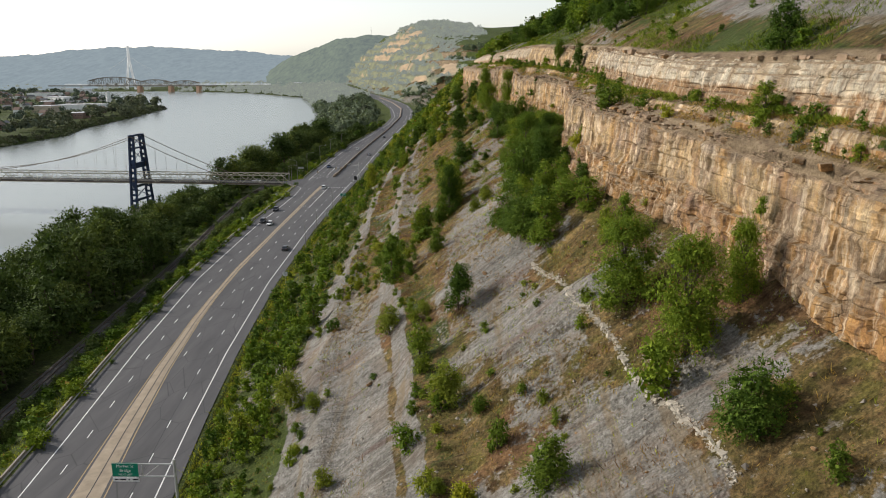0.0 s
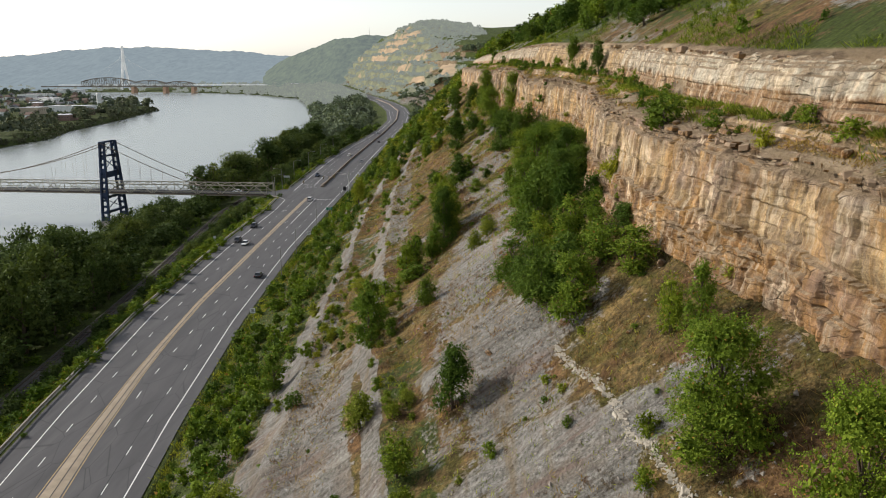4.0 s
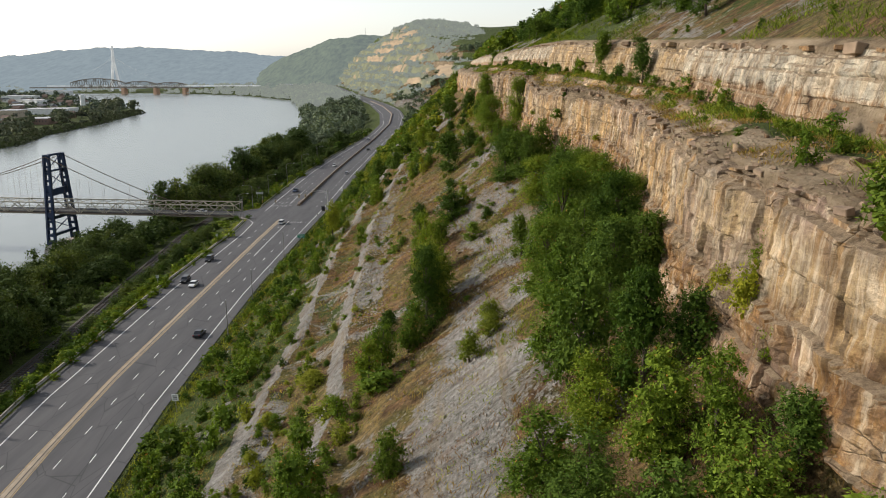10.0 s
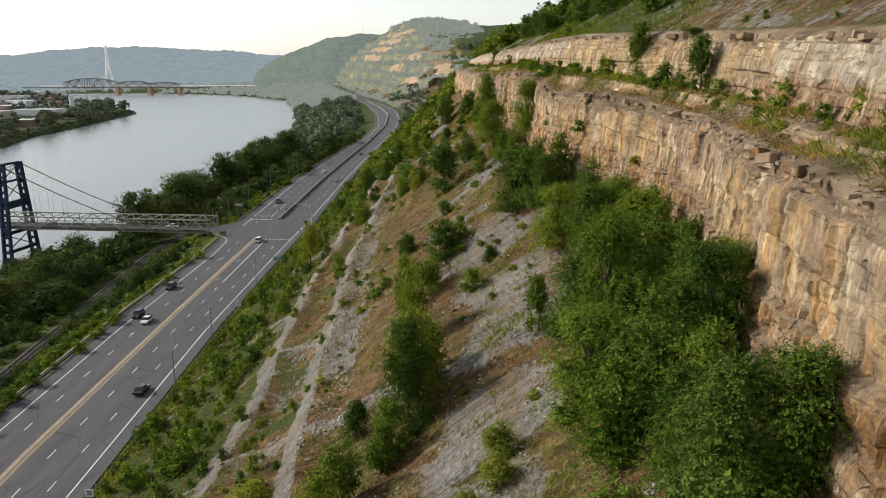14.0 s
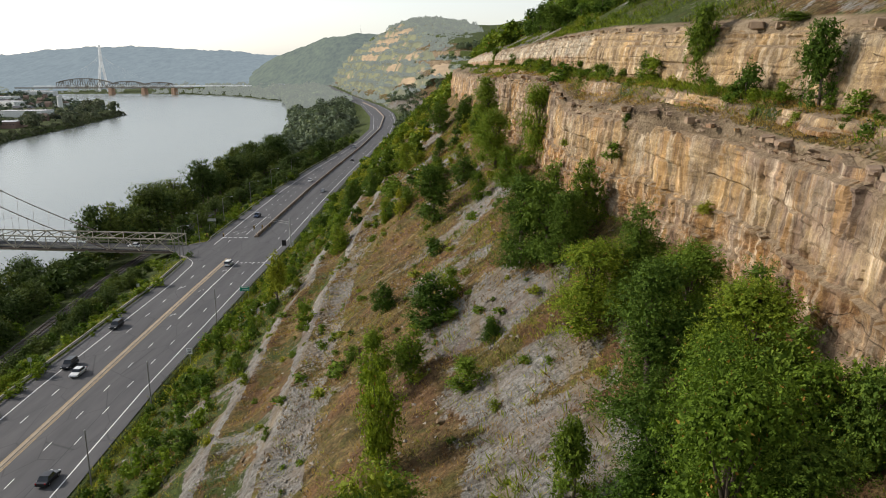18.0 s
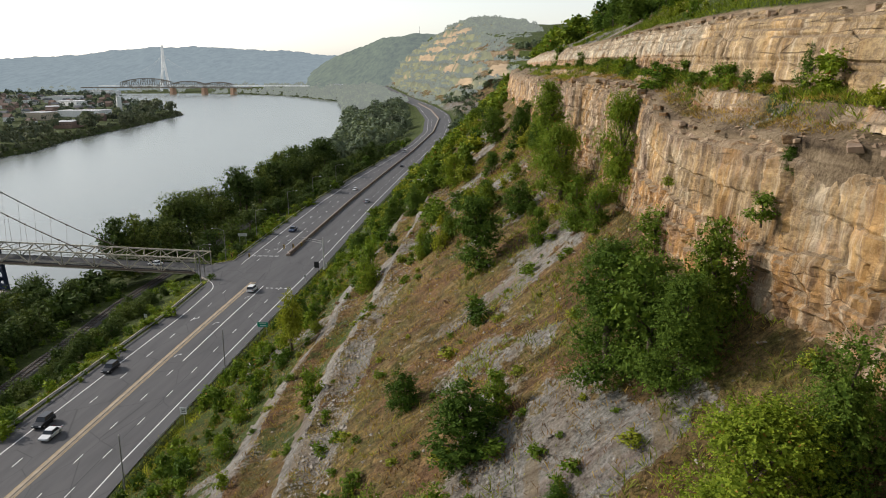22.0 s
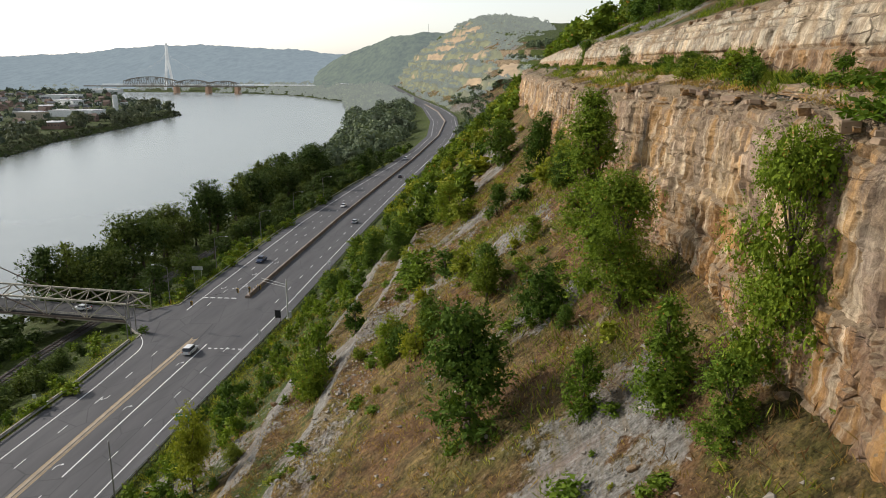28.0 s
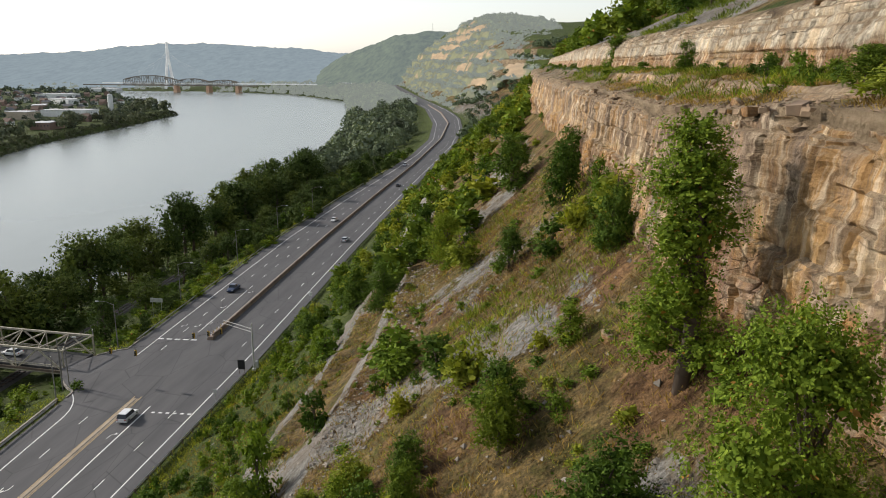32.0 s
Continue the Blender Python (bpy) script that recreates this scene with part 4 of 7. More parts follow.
# ---- railway below the road ----
def railway():
    top = thing("railway_track", (0, 0, 0), "single railway track on grey ballast below the road", "railway", kind="structure")
    ys = np.arange(-150, 640, 5.0)
    path = [(float(RAIL(y)), float(y), -6.48) for y in ys]
    part("ballast", Geo().sweep(path, [(-2.6, -0.3), (2.6, -0.3), (1.6, 0.3), (-1.6, 0.3)]), M_BALLAST, top)
    for off in (-0.75, 0.75):
        part("rail", Geo().sweep([(x + off, y, z + 0.42) for x, y, z in path], [(-0.07, -0.08), (0.07, -0.08), (0.04, 0.1), (-0.04, 0.1)]), M_RUSTY, top)
    sl = Geo().box((0, 0, 0), (2.6, 0.24, 0.14)).mesh("sleeper", M_SLEEPER)
    for y in np.arange(100, 330, 1.3):
        p = part("sleeper", sl, M_SLEEPER, top)
        p.location = (float(RAIL(y)), float(y), -6.13)


railway()


# ---- plants ----
def crown_quads(seed, high, wide, sprays, per, leaf, low=0.25, lobes=9, shape="round", droop=0.2, lobe=1.0):
    """Leaves of one crown, set along twigs round several lobes, as n x 4 x 3 points; and the lobes' centres."""
    r = np.random.default_rng(seed)
    t = np.sort(r.random(lobes))
    zc = high * (low + (0.92 - low) * t)
    if shape == "round":
        env = np.sin(np.pi * (0.16 + 0.78 * t)) ** 0.8
    elif shape == "slender":
        env = (1.05 - 0.75 * t) * (0.8 + 0.3 * np.sin(11 * t))
    elif shape == "cone":
        env = 1.05 - 0.95 * t
    else:
        env = 1.0 - 0.55 * t ** 1.5
    ang = np.arange(lobes) * 2.4 + r.random(lobes)
    rad = wide * 0.33 * env * np.sqrt(r.random(lobes))
    c = np.stack([rad * np.cos(ang), rad * np.sin(ang), zc], -1)
    size = lobe * wide * (0.19 + 0.13 * r.random(lobes)) * (0.55 + 0.5 * env)
    pick = r.choice(lobes, sprays, p=size ** 2 / (size ** 2).sum())
    d = r.normal(size=(sprays, 3))
    d[:, 2] = d[:, 2] * 0.85 + 0.22
    d /= np.linalg.norm(d, axis=1, keepdims=True)
    deep = r.random(sprays) < 0.3
    base = c[pick] + d * (size[pick] * np.where(deep, 0.1 + 0.45 * r.random(sprays), 0.55 + 0.52 * r.random(sprays) ** 0.7))[:, None]
    base[:, 2] = np.clip(base[:, 2], 0.02 * high, high)
    axis = d + 0.55 * r.normal(size=(sprays, 3))
    axis[:, 2] -= droop
    axis /= np.linalg.norm(axis, axis=1, keepdims=True)
    k = np.arange(per)
    along = (k / max(per - 1, 1) - 0.2) * leaf * per * 0.34
    p = base[:, None] + axis[:, None] * along[None, :, None]
    side = np.cross(axis, r.normal(size=(sprays, 3)))
    side /= np.linalg.norm(side, axis=1, keepdims=True) + 1e-6
    sgn = np.where(k % 2 == 0, 1.0, -1.0)
    ldir = side[:, None] * sgn[None, :, None] + 0.6 * axis[:, None] + 0.35 * r.normal(size=p.shape)
    ldir /= np.linalg.norm(ldir, axis=2, keepdims=True)
    nrm = 1.0 * d[:, None] + np.array([0, 0, 0.5]) + 0.42 * r.normal(size=p.shape)
    across = np.cross(ldir, nrm)
    across /= np.linalg.norm(across, axis=2, keepdims=True) + 1e-6
    long = leaf * (0.7 + 0.6 * r.random((sprays, per, 1))) * np.where(deep, 1.7, 0.9)[:, None, None]
    tip, mid = p + ldir * long, p + ldir * long * 0.45
    sag = np.array([0, 0, -0.1]) * long
    q = np.stack([p, mid + across * long * 0.3 + sag, tip + sag, mid - across * long * 0.3 + sag], 2)
    return q.reshape(-1, 4, 3), c


class Plant:
    """One kind of tree or bush: shared meshes of trunk and crown, set in many places."""

    def __init__(self, name, seed, high, wide, sprays, per, leaf, material, label, category, **kw):
        self.name, self.high, self.wide, self.label, self.category = name, high, wide, label, category
        q, c = crown_quads(seed, high, wide, sprays, per, leaf, **kw)
        self.quads, self.material = q, material
        self.crown = quads_mesh(name + "_crown", q, material)
        g = Geo()
        r0, top = 0.022 * high + 0.012 * wide, Vector((0.02 * high, -0.015 * high, 0.64 * high))
        knee = Vector((0.03 * high, 0.02 * high, 0.4 * high))
        g.tube((0, 0, -0.6), knee, r0, r0 * 0.65, 6).tube(knee, top, r0 * 0.65, r0 * 0.2, 5)
        for i, p in enumerate(c):
            t = min(0.72, max(0.12, p[2] / high * 0.62))
            a = Vector((0, 0, 0)).lerp(knee, t / 0.4) if t < 0.4 else knee.lerp(top, (t - 0.4) / 0.4)
            g.tube(a, Vector(p), r0 * 0.36, r0 * 0.1, 4, False)
        self.trunk = g.mesh(name + "_trunk", M_BARK, True)

    def put(self, x, y, high, wide, group, turn=None, z=None):
        z = gz(x, y) if z is None else z
        turn = (x * 37 + y * 91) % 360 if turn is None else turn
        ob = new(self.name)
        ob.empty_display_size = 0.3
        ob.matrix_basis = pose(x, y, z - 0.05, 0, 0, turn) @ Matrix.Diagonal((wide / self.wide, wide / self.wide, high / self.high, 1))
        tagged(ob, self.label, self.category, group)
        part("trunk", self.trunk, M_BARK, ob)
        part("crown", self.crown, None, ob)
        return ob


BROAD = [Plant("broadleaf_tree", 11 + i, 9, 7, 1300, 6, 0.26, M_LEAF, "leafy green broadleaf tree growing below the cliff", "tree", low=0.03, lobes=16, shape="mound") for i in range(3)]
DARK = [Plant("dark_leaved_tree", 21 + i, 7, 6, 1000, 6, 0.24, M_LEAF_DARK, "dense dark green leafy tree on the shale slope", "tree", low=0.06, lobes=13, shape="mound", droop=0.35) for i in range(3)]
LIGHT = [Plant("young_tree", 31 + i, 6, 4.2, 720, 6, 0.2, M_LEAF_YELLOW if i == 1 else M_LEAF, "young yellow-green tree on the dry slope", "tree", low=0.08, lobes=12) for i in range(3)]
TALL = [Plant("slender_tree", 41 + i, 14, 6, 3600, 6, 0.165, M_LEAF, "tall slender sparse-crowned green tree beside the cliff", "tree", low=0.03, lobes=24, shape="slender") for i in range(1)]
BIG = [Plant("broadleaf_tree", 91 + i, 9, 7, 4200, 6, 0.15, M_LEAF_DARK if i else M_LEAF, "large full-crowned green broadleaf tree below the cliff", "tree", low=0.02, lobes=18, shape="mound") for i in range(3)]
FAR_BROAD = [Plant("scrub_tree", 81 + i, 6, 5, 170, 5, 0.5, (M_LEAF, M_LEAF_DARK, M_LEAF_YELLOW)[i], "leafy green scrub tree on the slope beyond", "tree", low=0.08, lobes=10, shape="mound") for i in range(3)]
BUSH = [Plant("bush", 51 + i, 2.4, 2.6, 170, 5, 0.21, (M_LEAF, M_LEAF_DARK, M_LEAF, M_LEAF_YELLOW)[i], ("rounded green bush", "low dark green bush", "leafy green bush", "yellow-green bush")[i] + " on the stony slope", "bush", low=0.05, lobes=8, shape="mound") for i in range(4)]
RIVER = [Plant("riverside_tree", 61 + i, 12, 10, 430, 5, 0.56, M_LEAF_RIVER, "full-crowned dark green tree on the wooded river bank", "tree", low=0.2, lobes=9, lobe=1.3) for i in range(4)]
VERGE = [Plant("roadside_tree", 71 + i, 6, 6, 220, 5, 0.5, M_LEAF_RIVER, "dark green leafy tree on the bank below the road", "tree", low=0.08, lobes=8, lobe=1.25, shape="mound") for i in range(2)]


def grow(kinds, rows, group):
    for i, (x, y, high, wide) in enumerate(rows):
        kinds[i % len(kinds)].put(x, y, high, wide, group)


grow(BIG, ((12.6, 174.3, 13.2, 7.4), (3.7, 129.8, 2.6, 3.2), (13.1, 50.8, 8.2, 7.4), (12.2, 80.7, 12.9, 8.6), (7.1, 23.7, 7.6, 7.0), (-5.9, 92.0, 11.8, 7.2), (12.8, 119.4, 8.6, 9.6), (17.0, 120.6, 9.2, 7.6), (14.2, 102.8, 10.5, 9.0), (14.9, 89.4, 9.9, 7.4), (11.4, 89.8, 8.6, 7.6), (14.9, 78.7, 7.2, 7.0), (18.3, 95.3, 9.0, 8.5), (-29.8, 231.0, 8.2, 4.8), (7.8, 141.3, 10.0, 8.6), (-17.6, 292.0, 9.5, 6.4), (-28.3, 293.1, 9.3, 7.6),), "trees on the slope")
grow(BROAD, ((14.2, 23.6, 6.4, 4.5), (5.4, 31.3, 5.5, 5.8), (10.5, 12.3, 7.0, 6.3), (7.7, 179.9, 6.6, 5.1), (-16.8, 219.1, 5.0, 3.3), (9.6, 172.5, 4.5, 4.2), (3.4, 253.1, 6.1, 4.2), (13.1, 261.5, 3.6, 2.8), (11.2, 325.8, 6.1, 5.2),), "trees on the slope")
grow(DARK, ((25.1, 132.8, 7.8, 4.6), (29.5, 121.0, 0.8, 4.2), (20.6, -46.6, 6.6, 5.5), (-2.3, 10.9, 6.9, 5.1), (6.5, -37.3, 4.7, 5.1), (-7.1, 47.7, 5.5, 3.5), (12.4, 34.7, 8.4, 5.5), (9.2, 41.5, 9.4, 6.6), (15.6, 33.6, 5.5, 4.4), (16.8, 19.2, 3.5, 4.4), (10.4, 17.7, 6.3, 6.2), (7.8, 18.5, 6.7, 5.6), (-12.3, 97.7, 4.3, 4.2), (-3.3, 142.3, 5.9, 7.6), (-10.9, 157.7, 4.5, 4.4), (-5.2, 191.1, 9.9, 9.2), (17.7, 88.7, 7.4, 6.1), (20.1, 83.8, 6.0, 4.2), (7.9, 95.7, 6.1, 3.8),), "trees on the slope")
grow(DARK, ((10.0, 137.6, 9.0, 8.0), (14.8, 138.5, 7.6, 5.6), (0.6, 203.6, 5.9, 5.7), (19.0, 137.7, 1.7, 2.1), (-7.8, 307.1, 9.5, 9.2), (-11.6, 216.0, 4.0, 2.8), (2.5, 198.2, 2.2, 2.1), (0.1, 269.0, 7.9, 5.8), (3.7, 237.7, 6.1, 4.4), (-6.3, 262.0, 4.8, 4.6), (-39.1, 317.5, 8.5, 8.3), (-12.0, 220.1, 4.0, 2.9), (-5.2, 218.5, 5.0, 4.3), (1.5, 280.0, 6.5, 7.1), (-51.6, 324.6, 6.3, 7.3), (27.9, 111.5, 6.3, 4.4), (22.4, 145.8, 3.2, 2.7), (17.3, 203.3, 2.7, 1.6), (13.9, 213.3, 2.0, 3.2), (33.8, -12.1, 5.4, 4.9),), "trees on the slope")
grow(LIGHT, ((-9.2, 129.6, 9.0, 4.8), (-3.5, -13.2, 5.8, 5.3), (-7.8, 3.8, 5.2, 3.7), (-16.1, 52.2, 8.6, 5.5), (-13.7, 19.4, 4.7, 5.2), (0.5, -19.0, 2.6, 2.3), (-34.5, 58.0, 6.8, 5.8), (-29.9, 15.4, 6.8, 6.0), (-5.3, 131.7, 6.5, 4.8), (-16.2, 46.3, 8.6, 5.5), (-5.5, 96.4, 11.8, 7.8), (-11.5, 82.4, 8.3, 4.5), (-7.3, 87.7, 6.2, 4.7), (2.9, 73.3, 3.4, 3.7), (14.0, 17.8, 5.6, 5.1), (16.6, 11.3, 4.9, 5.5), (18.5, 29.8, 4.0, 2.6), (17.2, -1.5, 5.8, 2.9), (18.7, -4.4, 6.1, 3.3), (0.3, 64.9, 3.7, 3.1),), "trees on the slope")
grow(LIGHT, ((-12.6, 77.7, 7.2, 5.1), (2.5, 68.4, 2.7, 3.3), (-8.3, 86.1, 5.1, 3.7), (0.8, 122.1, 3.5, 4.3), (-24.2, 95.2, 2.9, 5.6), (-6.8, 114.5, 12.4, 4.3), (-4.7, 100.4, 7.8, 6.6), (18.4, 75.0, 4.3, 4.4), (13.3, 154.8, 4.5, 4.3), (-0.8, 144.7, 4.1, 3.3), (-5.2, 216.2, 5.3, 4.0), (-28.7, 227.0, 7.3, 5.5), (3.1, 183.9, 5.0, 3.4), (-42.1, 220.1, 11.7, 6.1), (11.2, 205.2, 2.8, 2.0), (-0.5, 225.1, 3.3, 3.2), (-16.8, 221.9, 4.5, 3.9), (4.7, 247.7, 4.4, 5.1), (29.5, -19.4, 4.5, 3.5),), "trees on the slope")
grow(BIG, ((9.5, 69.0, 9.0, 8.5), (12.5, 65.0, 9.5, 8.5), (15.9, 65.0, 8.5, 7.5), (18.3, 68.5, 7.0, 6.0), (12.8, 56.0, 6.4, 5.2), (15.8, 50.0, 6.6, 6.8), (17.5, 106.0, 9.0, 8.0), (20.0, 101.0, 7.5, 7.0), (12.0, 134.5, 7.5, 7.0)), "trees on the slope")
grow(BIG[:1], ((16.8, -17.0, 10.6, 8.8), (20.1, -30.6, 12.4, 8.1), (25.4, -29.2, 8.6, 4.3), (6.3, 195.4, 11.6, 8.8)), "trees on the slope")
grow(TALL, ((5.2, 211.4, 16.2, 8.7),), "trees on the slope")
grow(BUSH, ((16.7, -33.7, 5.2, 5.5), (2.3, -27.2, 3.8, 3.1), (-8.2, -17.4, 3.5, 4.2), (-37.5, 12.9, 7.0, 5.9), (1.4, -1.1, 1.6, 1.8), (23.5, -54.3, 2.3, 2.4), (-10.8, 75.2, 3.2, 7.0), (-18.1, 75.8, 3.0, 5.5), (-27.7, 182.3, 4.7, 4.6), (-15.0, 217.7, 4.0, 3.5), (3.8, 131.5, 1.5, 2.0), (-12.8, 214.8, 3.9, 3.5), (-30.2, 237.1, 8.2, 5.1), (-3.8, 171.1, 2.8, 4.2), (-1.5, 216.9, 1.5, 2.6), (-31.6, 335.8, 7.8, 5.0), (22.4, 141.7, 3.0, 4.1), (25.8, 121.2, 3.3, 3.3), (15.7, 172.3, 2.6, 5.0), (13.8, 209.2, 2.2, 4.0),), "bushes on the slope")
grow(BUSH, ((15.1, 199.9, 2.3, 3.5), (19.8, 18.9, 2.9, 3.4), (23.6, 10.8, 1.7, 2.6), (24.4, -0.0, 2.1, 2.0), (20.9, 31.4, 2.4, 2.0), (20.2, 17.2, 3.3, 4.6), (29.7, 88.4, 2.3, 4.5), (28.7, 73.0, 2.3, 2.7),), "bushes on the slope")
# plants rooted in the rock face, and the bright vines below the guardrail
for x, y, z, high, wide, kind in ((17.2, 29.0, 48.6, 3.4, 2.8, 3), (17.4, 25.2, 46.8, 2.0, 1.6, 2), (17.0, 32.5, 48.4, 2.6, 2.2, 3), (17.3, 137.9, 52.2, 1.9, 2.6, 0), (21.9, 118.1, 50.0, 1.2, 1.8, 3), (14.1, 155.1, 52.0, 1.0, 1.5, 3), (10.0, 205.3, 48.8, 4.2, 2.0, 3), (27.3, -26.8, 48.2, 1.7, 1.5, 2), (27.0, -24.5, 43.2, 1.9, 2.4, 1), (22.4, -0.5, 44.3, 1.8, 2.2, 3)):
    BUSH[kind].put(x, y, high, wide, "plants on the cliff", None, z)
for i in range(34):
    y = 168 + 1.35 * i + 0.5 * math.sin(i * 2.3)
    (BUSH[2] if i % 4 else BUSH[3]).put(float(X_LEFT(y)) - 10.4 + 0.5 * math.sin(i * 1.7), y, 2.3 + 0.5 * math.sin(i * 3.1), 4.4 + 0.8 * math.sin(i * 1.3), "vine covered bushes below the guardrail")
rng = random.Random(7)


def spread(count, y0, y1, x_of, wanted, size, kinds, group, aspect=(0.8, 1.25), clear=1.2, joined=""):
    """Plants scattered at random between y0 and y1; x_of picks x at y, wanted says how likely a plant is there.
    joined: the label of one mesh for each leaf colour, in place of single plants."""
    done, tries, rows = 0, 0, {}
    while done < count and tries < count * 12:
        tries += 1
        y = rng.uniform(y0, y1)
        x = x_of(y, rng.random())
        if rng.random() > wanted(x, y) or any(abs(x - a) < r and abs(y - b) < r for a, b, r in TAKEN if abs(y - b) < 6):
            continue
        high = size[0] + (size[1] - size[0]) * rng.random() ** 1.6
        plant, wide, turn = rng.choice(kinds), high * rng.uniform(*aspect), rng.uniform(0, 6.28)
        if joined:
            c, s, k = math.cos(turn), math.sin(turn), wide / plant.wide
            q = plant.quads[:: 11 if plant in RIVER else 3 if plant in FAR_BROAD else 4]
            q = q.mean(1, keepdims=True) + (q - q.mean(1, keepdims=True)) * (3.3 if plant in RIVER else 1.9)
            turned = np.stack([(q[..., 0] * c - q[..., 1] * s) * k + x, (q[..., 0] * s + q[..., 1] * c) * k + y, q[..., 2] * high / plant.high + gz(x, y) - 0.05], -1)
            rows.setdefault(plant.material.name, []).append(turned)
        else:
            plant.put(x, y, high, wide, group)
        TAKEN.append((x, y, clear))
        done += 1
    for material, pts in rows.items():
        tagged(new("scrub" if size[1] < 5 else "woods", quads_mesh("scrub", np.concatenate(pts), bpy.data.materials[material])), joined, "scrub" if size[1] < 5 else "woods", kind="stuff")


TAKEN = [(-59.6, 253.7, 4.5), (-56.0, 250.0, 5.0), (-54.6, 116.9, 4.0), (-51.5, 113.0, 4.0), (-59.0, 208.1, 4.0), (-56.0, 204.5, 4.0)]
on_slope = lambda a, b: lambda y, u: float(toe_x(y) + (foot_x(y) - toe_x(y)) * (a + (b - a) * u))
patchy = lambda size, seed, cut: lambda x, y: 1.0 if float(lumps(x, y, size, seed)) > cut else 0.12
bridge_y = lambda x: 318.0 + (-101.5 - x) * 0.13
always = lambda x, y: 1.0
off_bridge = lambda x, y: 0.0 if abs(y - bridge_y(x)) < 9 else 1.0
in_bank = lambda y, u: float(SHORE(y) + 2 + (RAIL(y) - 7 - SHORE(y)) * u)
in_verge = lambda y, u: float(RAIL(y) + 5.5 + (X_LEFT(y) - 8.6 - RAIL(y)) * u)
on_bench = lambda y, u: float(CREST(y) + (UP_FOOT(y) - CREST(y)) * (0.35 + 0.6 * u))
on_hill = lambda a, b: lambda y, u: float(UP_FOOT(y) + a + b * u)
# along the road's right edge
to_rib = lambda y, u: float(toe_x(y) - 0.5 + (RIB_A(y) - 5.0 - toe_x(y)) * u)
spread(140, -25, 235, to_rib, always, (1.2, 4.4), BUSH[:3] + FAR_BROAD[:2], "", clear=1.3, joined="green and yellow bushes along the foot of the slope")
spread(640, -95, 340, to_rib, always, (0.9, 3.2), BUSH[:3], "", clear=0.8, joined="dense green scrub between road and slope")
# on the slope
mid_bench = lambda y, u: float(RIB_A(y) + 1.8 + (RIB_B(y) - RIB_A(y) - 4.0) * u)
past_rib = lambda y, u: float(RIB_B(y) + 0.3 + 6.0 * u)
spread(46, -60, 75, past_rib, patchy(10, 57, -0.5), (1.0, 3.4), BUSH + [LIGHT[0], LIGHT[1]], "bushes along the upper rib", (0.8, 1.2), 1.3)
spread(46, 55, 120, mid_bench, patchy(12, 49, -0.35), (0.8, 2.8), BUSH + [LIGHT[0], LIGHT[1]], "bushes on the shelf between the ribs", (0.8, 1.3), 1.0)
spread(60, -80, 250, on_slope(0.2, 0.34), patchy(16, 41, -0.1), (0.9, 3.6), BUSH + [LIGHT[1]], "bushes on the slope", clear=1.5)
spread(40, -70, 260, on_slope(0.42, 0.96), patchy(14, 42, 0.05), (0.5, 2.2), BUSH, "bushes on the slope", clear=1.2)
spread(210, 115, 300, on_slope(0.36, 1.0), patchy(9, 50, 0.1), (0.4, 1.5), BUSH[:1] + BUSH[2:], "", (1.2, 2.4), 0.5, joined="green and yellow scrub in patches over the grassy slope")
spread(150, -80, 330, on_slope(0.2, 0.97), patchy(10, 46, 0.25), (0.3, 1.0), BUSH, "", (1.4, 2.6), 0.4, joined="low green scrub in patches on the dry slope")
spread(26, 25, 100, on_slope(0.84, 0.98), patchy(30, 47, -0.25), (3.0, 7.0), BROAD + DARK, "trees below the cliff", (0.75, 1.0), 1.8)
spread(120, 225, 420, on_slope(0.03, 1.0), patchy(22, 43, -0.35), (2.0, 6.5), FAR_BROAD, "trees on the slope beyond", clear=2.0)
spread(330, 300, 770, on_slope(0.02, 1.0), patchy(22, 43, -0.5), (2.0, 7.5), FAR_BROAD, "", clear=1.6, joined="green scrub woods on the slope beyond the bridge")
# on the rock bench and above the upper cliff
upper_foot = lambda y, u: float(UP_FOOT(y) - 0.9 - 1.8 * u)
spread(64, 95, 240, upper_foot, patchy(11, 54, -0.4), (0.8, 2.0), BUSH[:3], "bushes at the foot of the upper cliff", (1.0, 1.5), 0.8)
spread(34, -60, 95, upper_foot, patchy(11, 55, -0.2), (0.7, 2.2), BUSH[:3], "bushes at the foot of the upper cliff", (1.0, 1.5), 0.8)
spread(42, -60, 230, on_bench, patchy(9, 44, -0.1), (0.6, 1.9), BUSH, "bushes on the rock bench", (1.0, 1.6), 0.9)
spread(150, -60, 700, on_bench, patchy(9, 44, -0.2), (0.4, 1.4), BUSH, "", (1.0, 1.8), 0.6, joined="low green scrub on the rock bench")
spread(75, 110, 330, on_hill(9, 24), patchy(18, 48, -0.45), (4, 9), FAR_BROAD[:2] + DARK[:2], "trees on the hillside above the cliffs", (0.75, 1.1), 2.4)
spread(30, 70, 250, on_hill(17, 14), always, (5, 9), DARK + FAR_BROAD[:2], "trees on the hilltop", clear=2.6)
spread(260, 320, 790, on_hill(3, 60), always, (4, 9), FAR_BROAD, "", clear=2.0, joined="green woods on the hillside above the far cliffs")
spread(330, 75, 770, on_hill(20, 70), always, (6, 11), RIVER + FAR_BROAD, "", clear=2.2, joined="green woods on the hilltop above the cliffs")
spread(70, -100, 90, on_hill(48, 60), always, (6, 11), RIVER + FAR_BROAD, "", clear=2.6, joined="green woods on top of the hill")
spread(60, -60, 300, on_hill(3, 14), patchy(12, 45, 0.0), (0.7, 2.2), BUSH, "", joined="low scrub on the grassy bank")
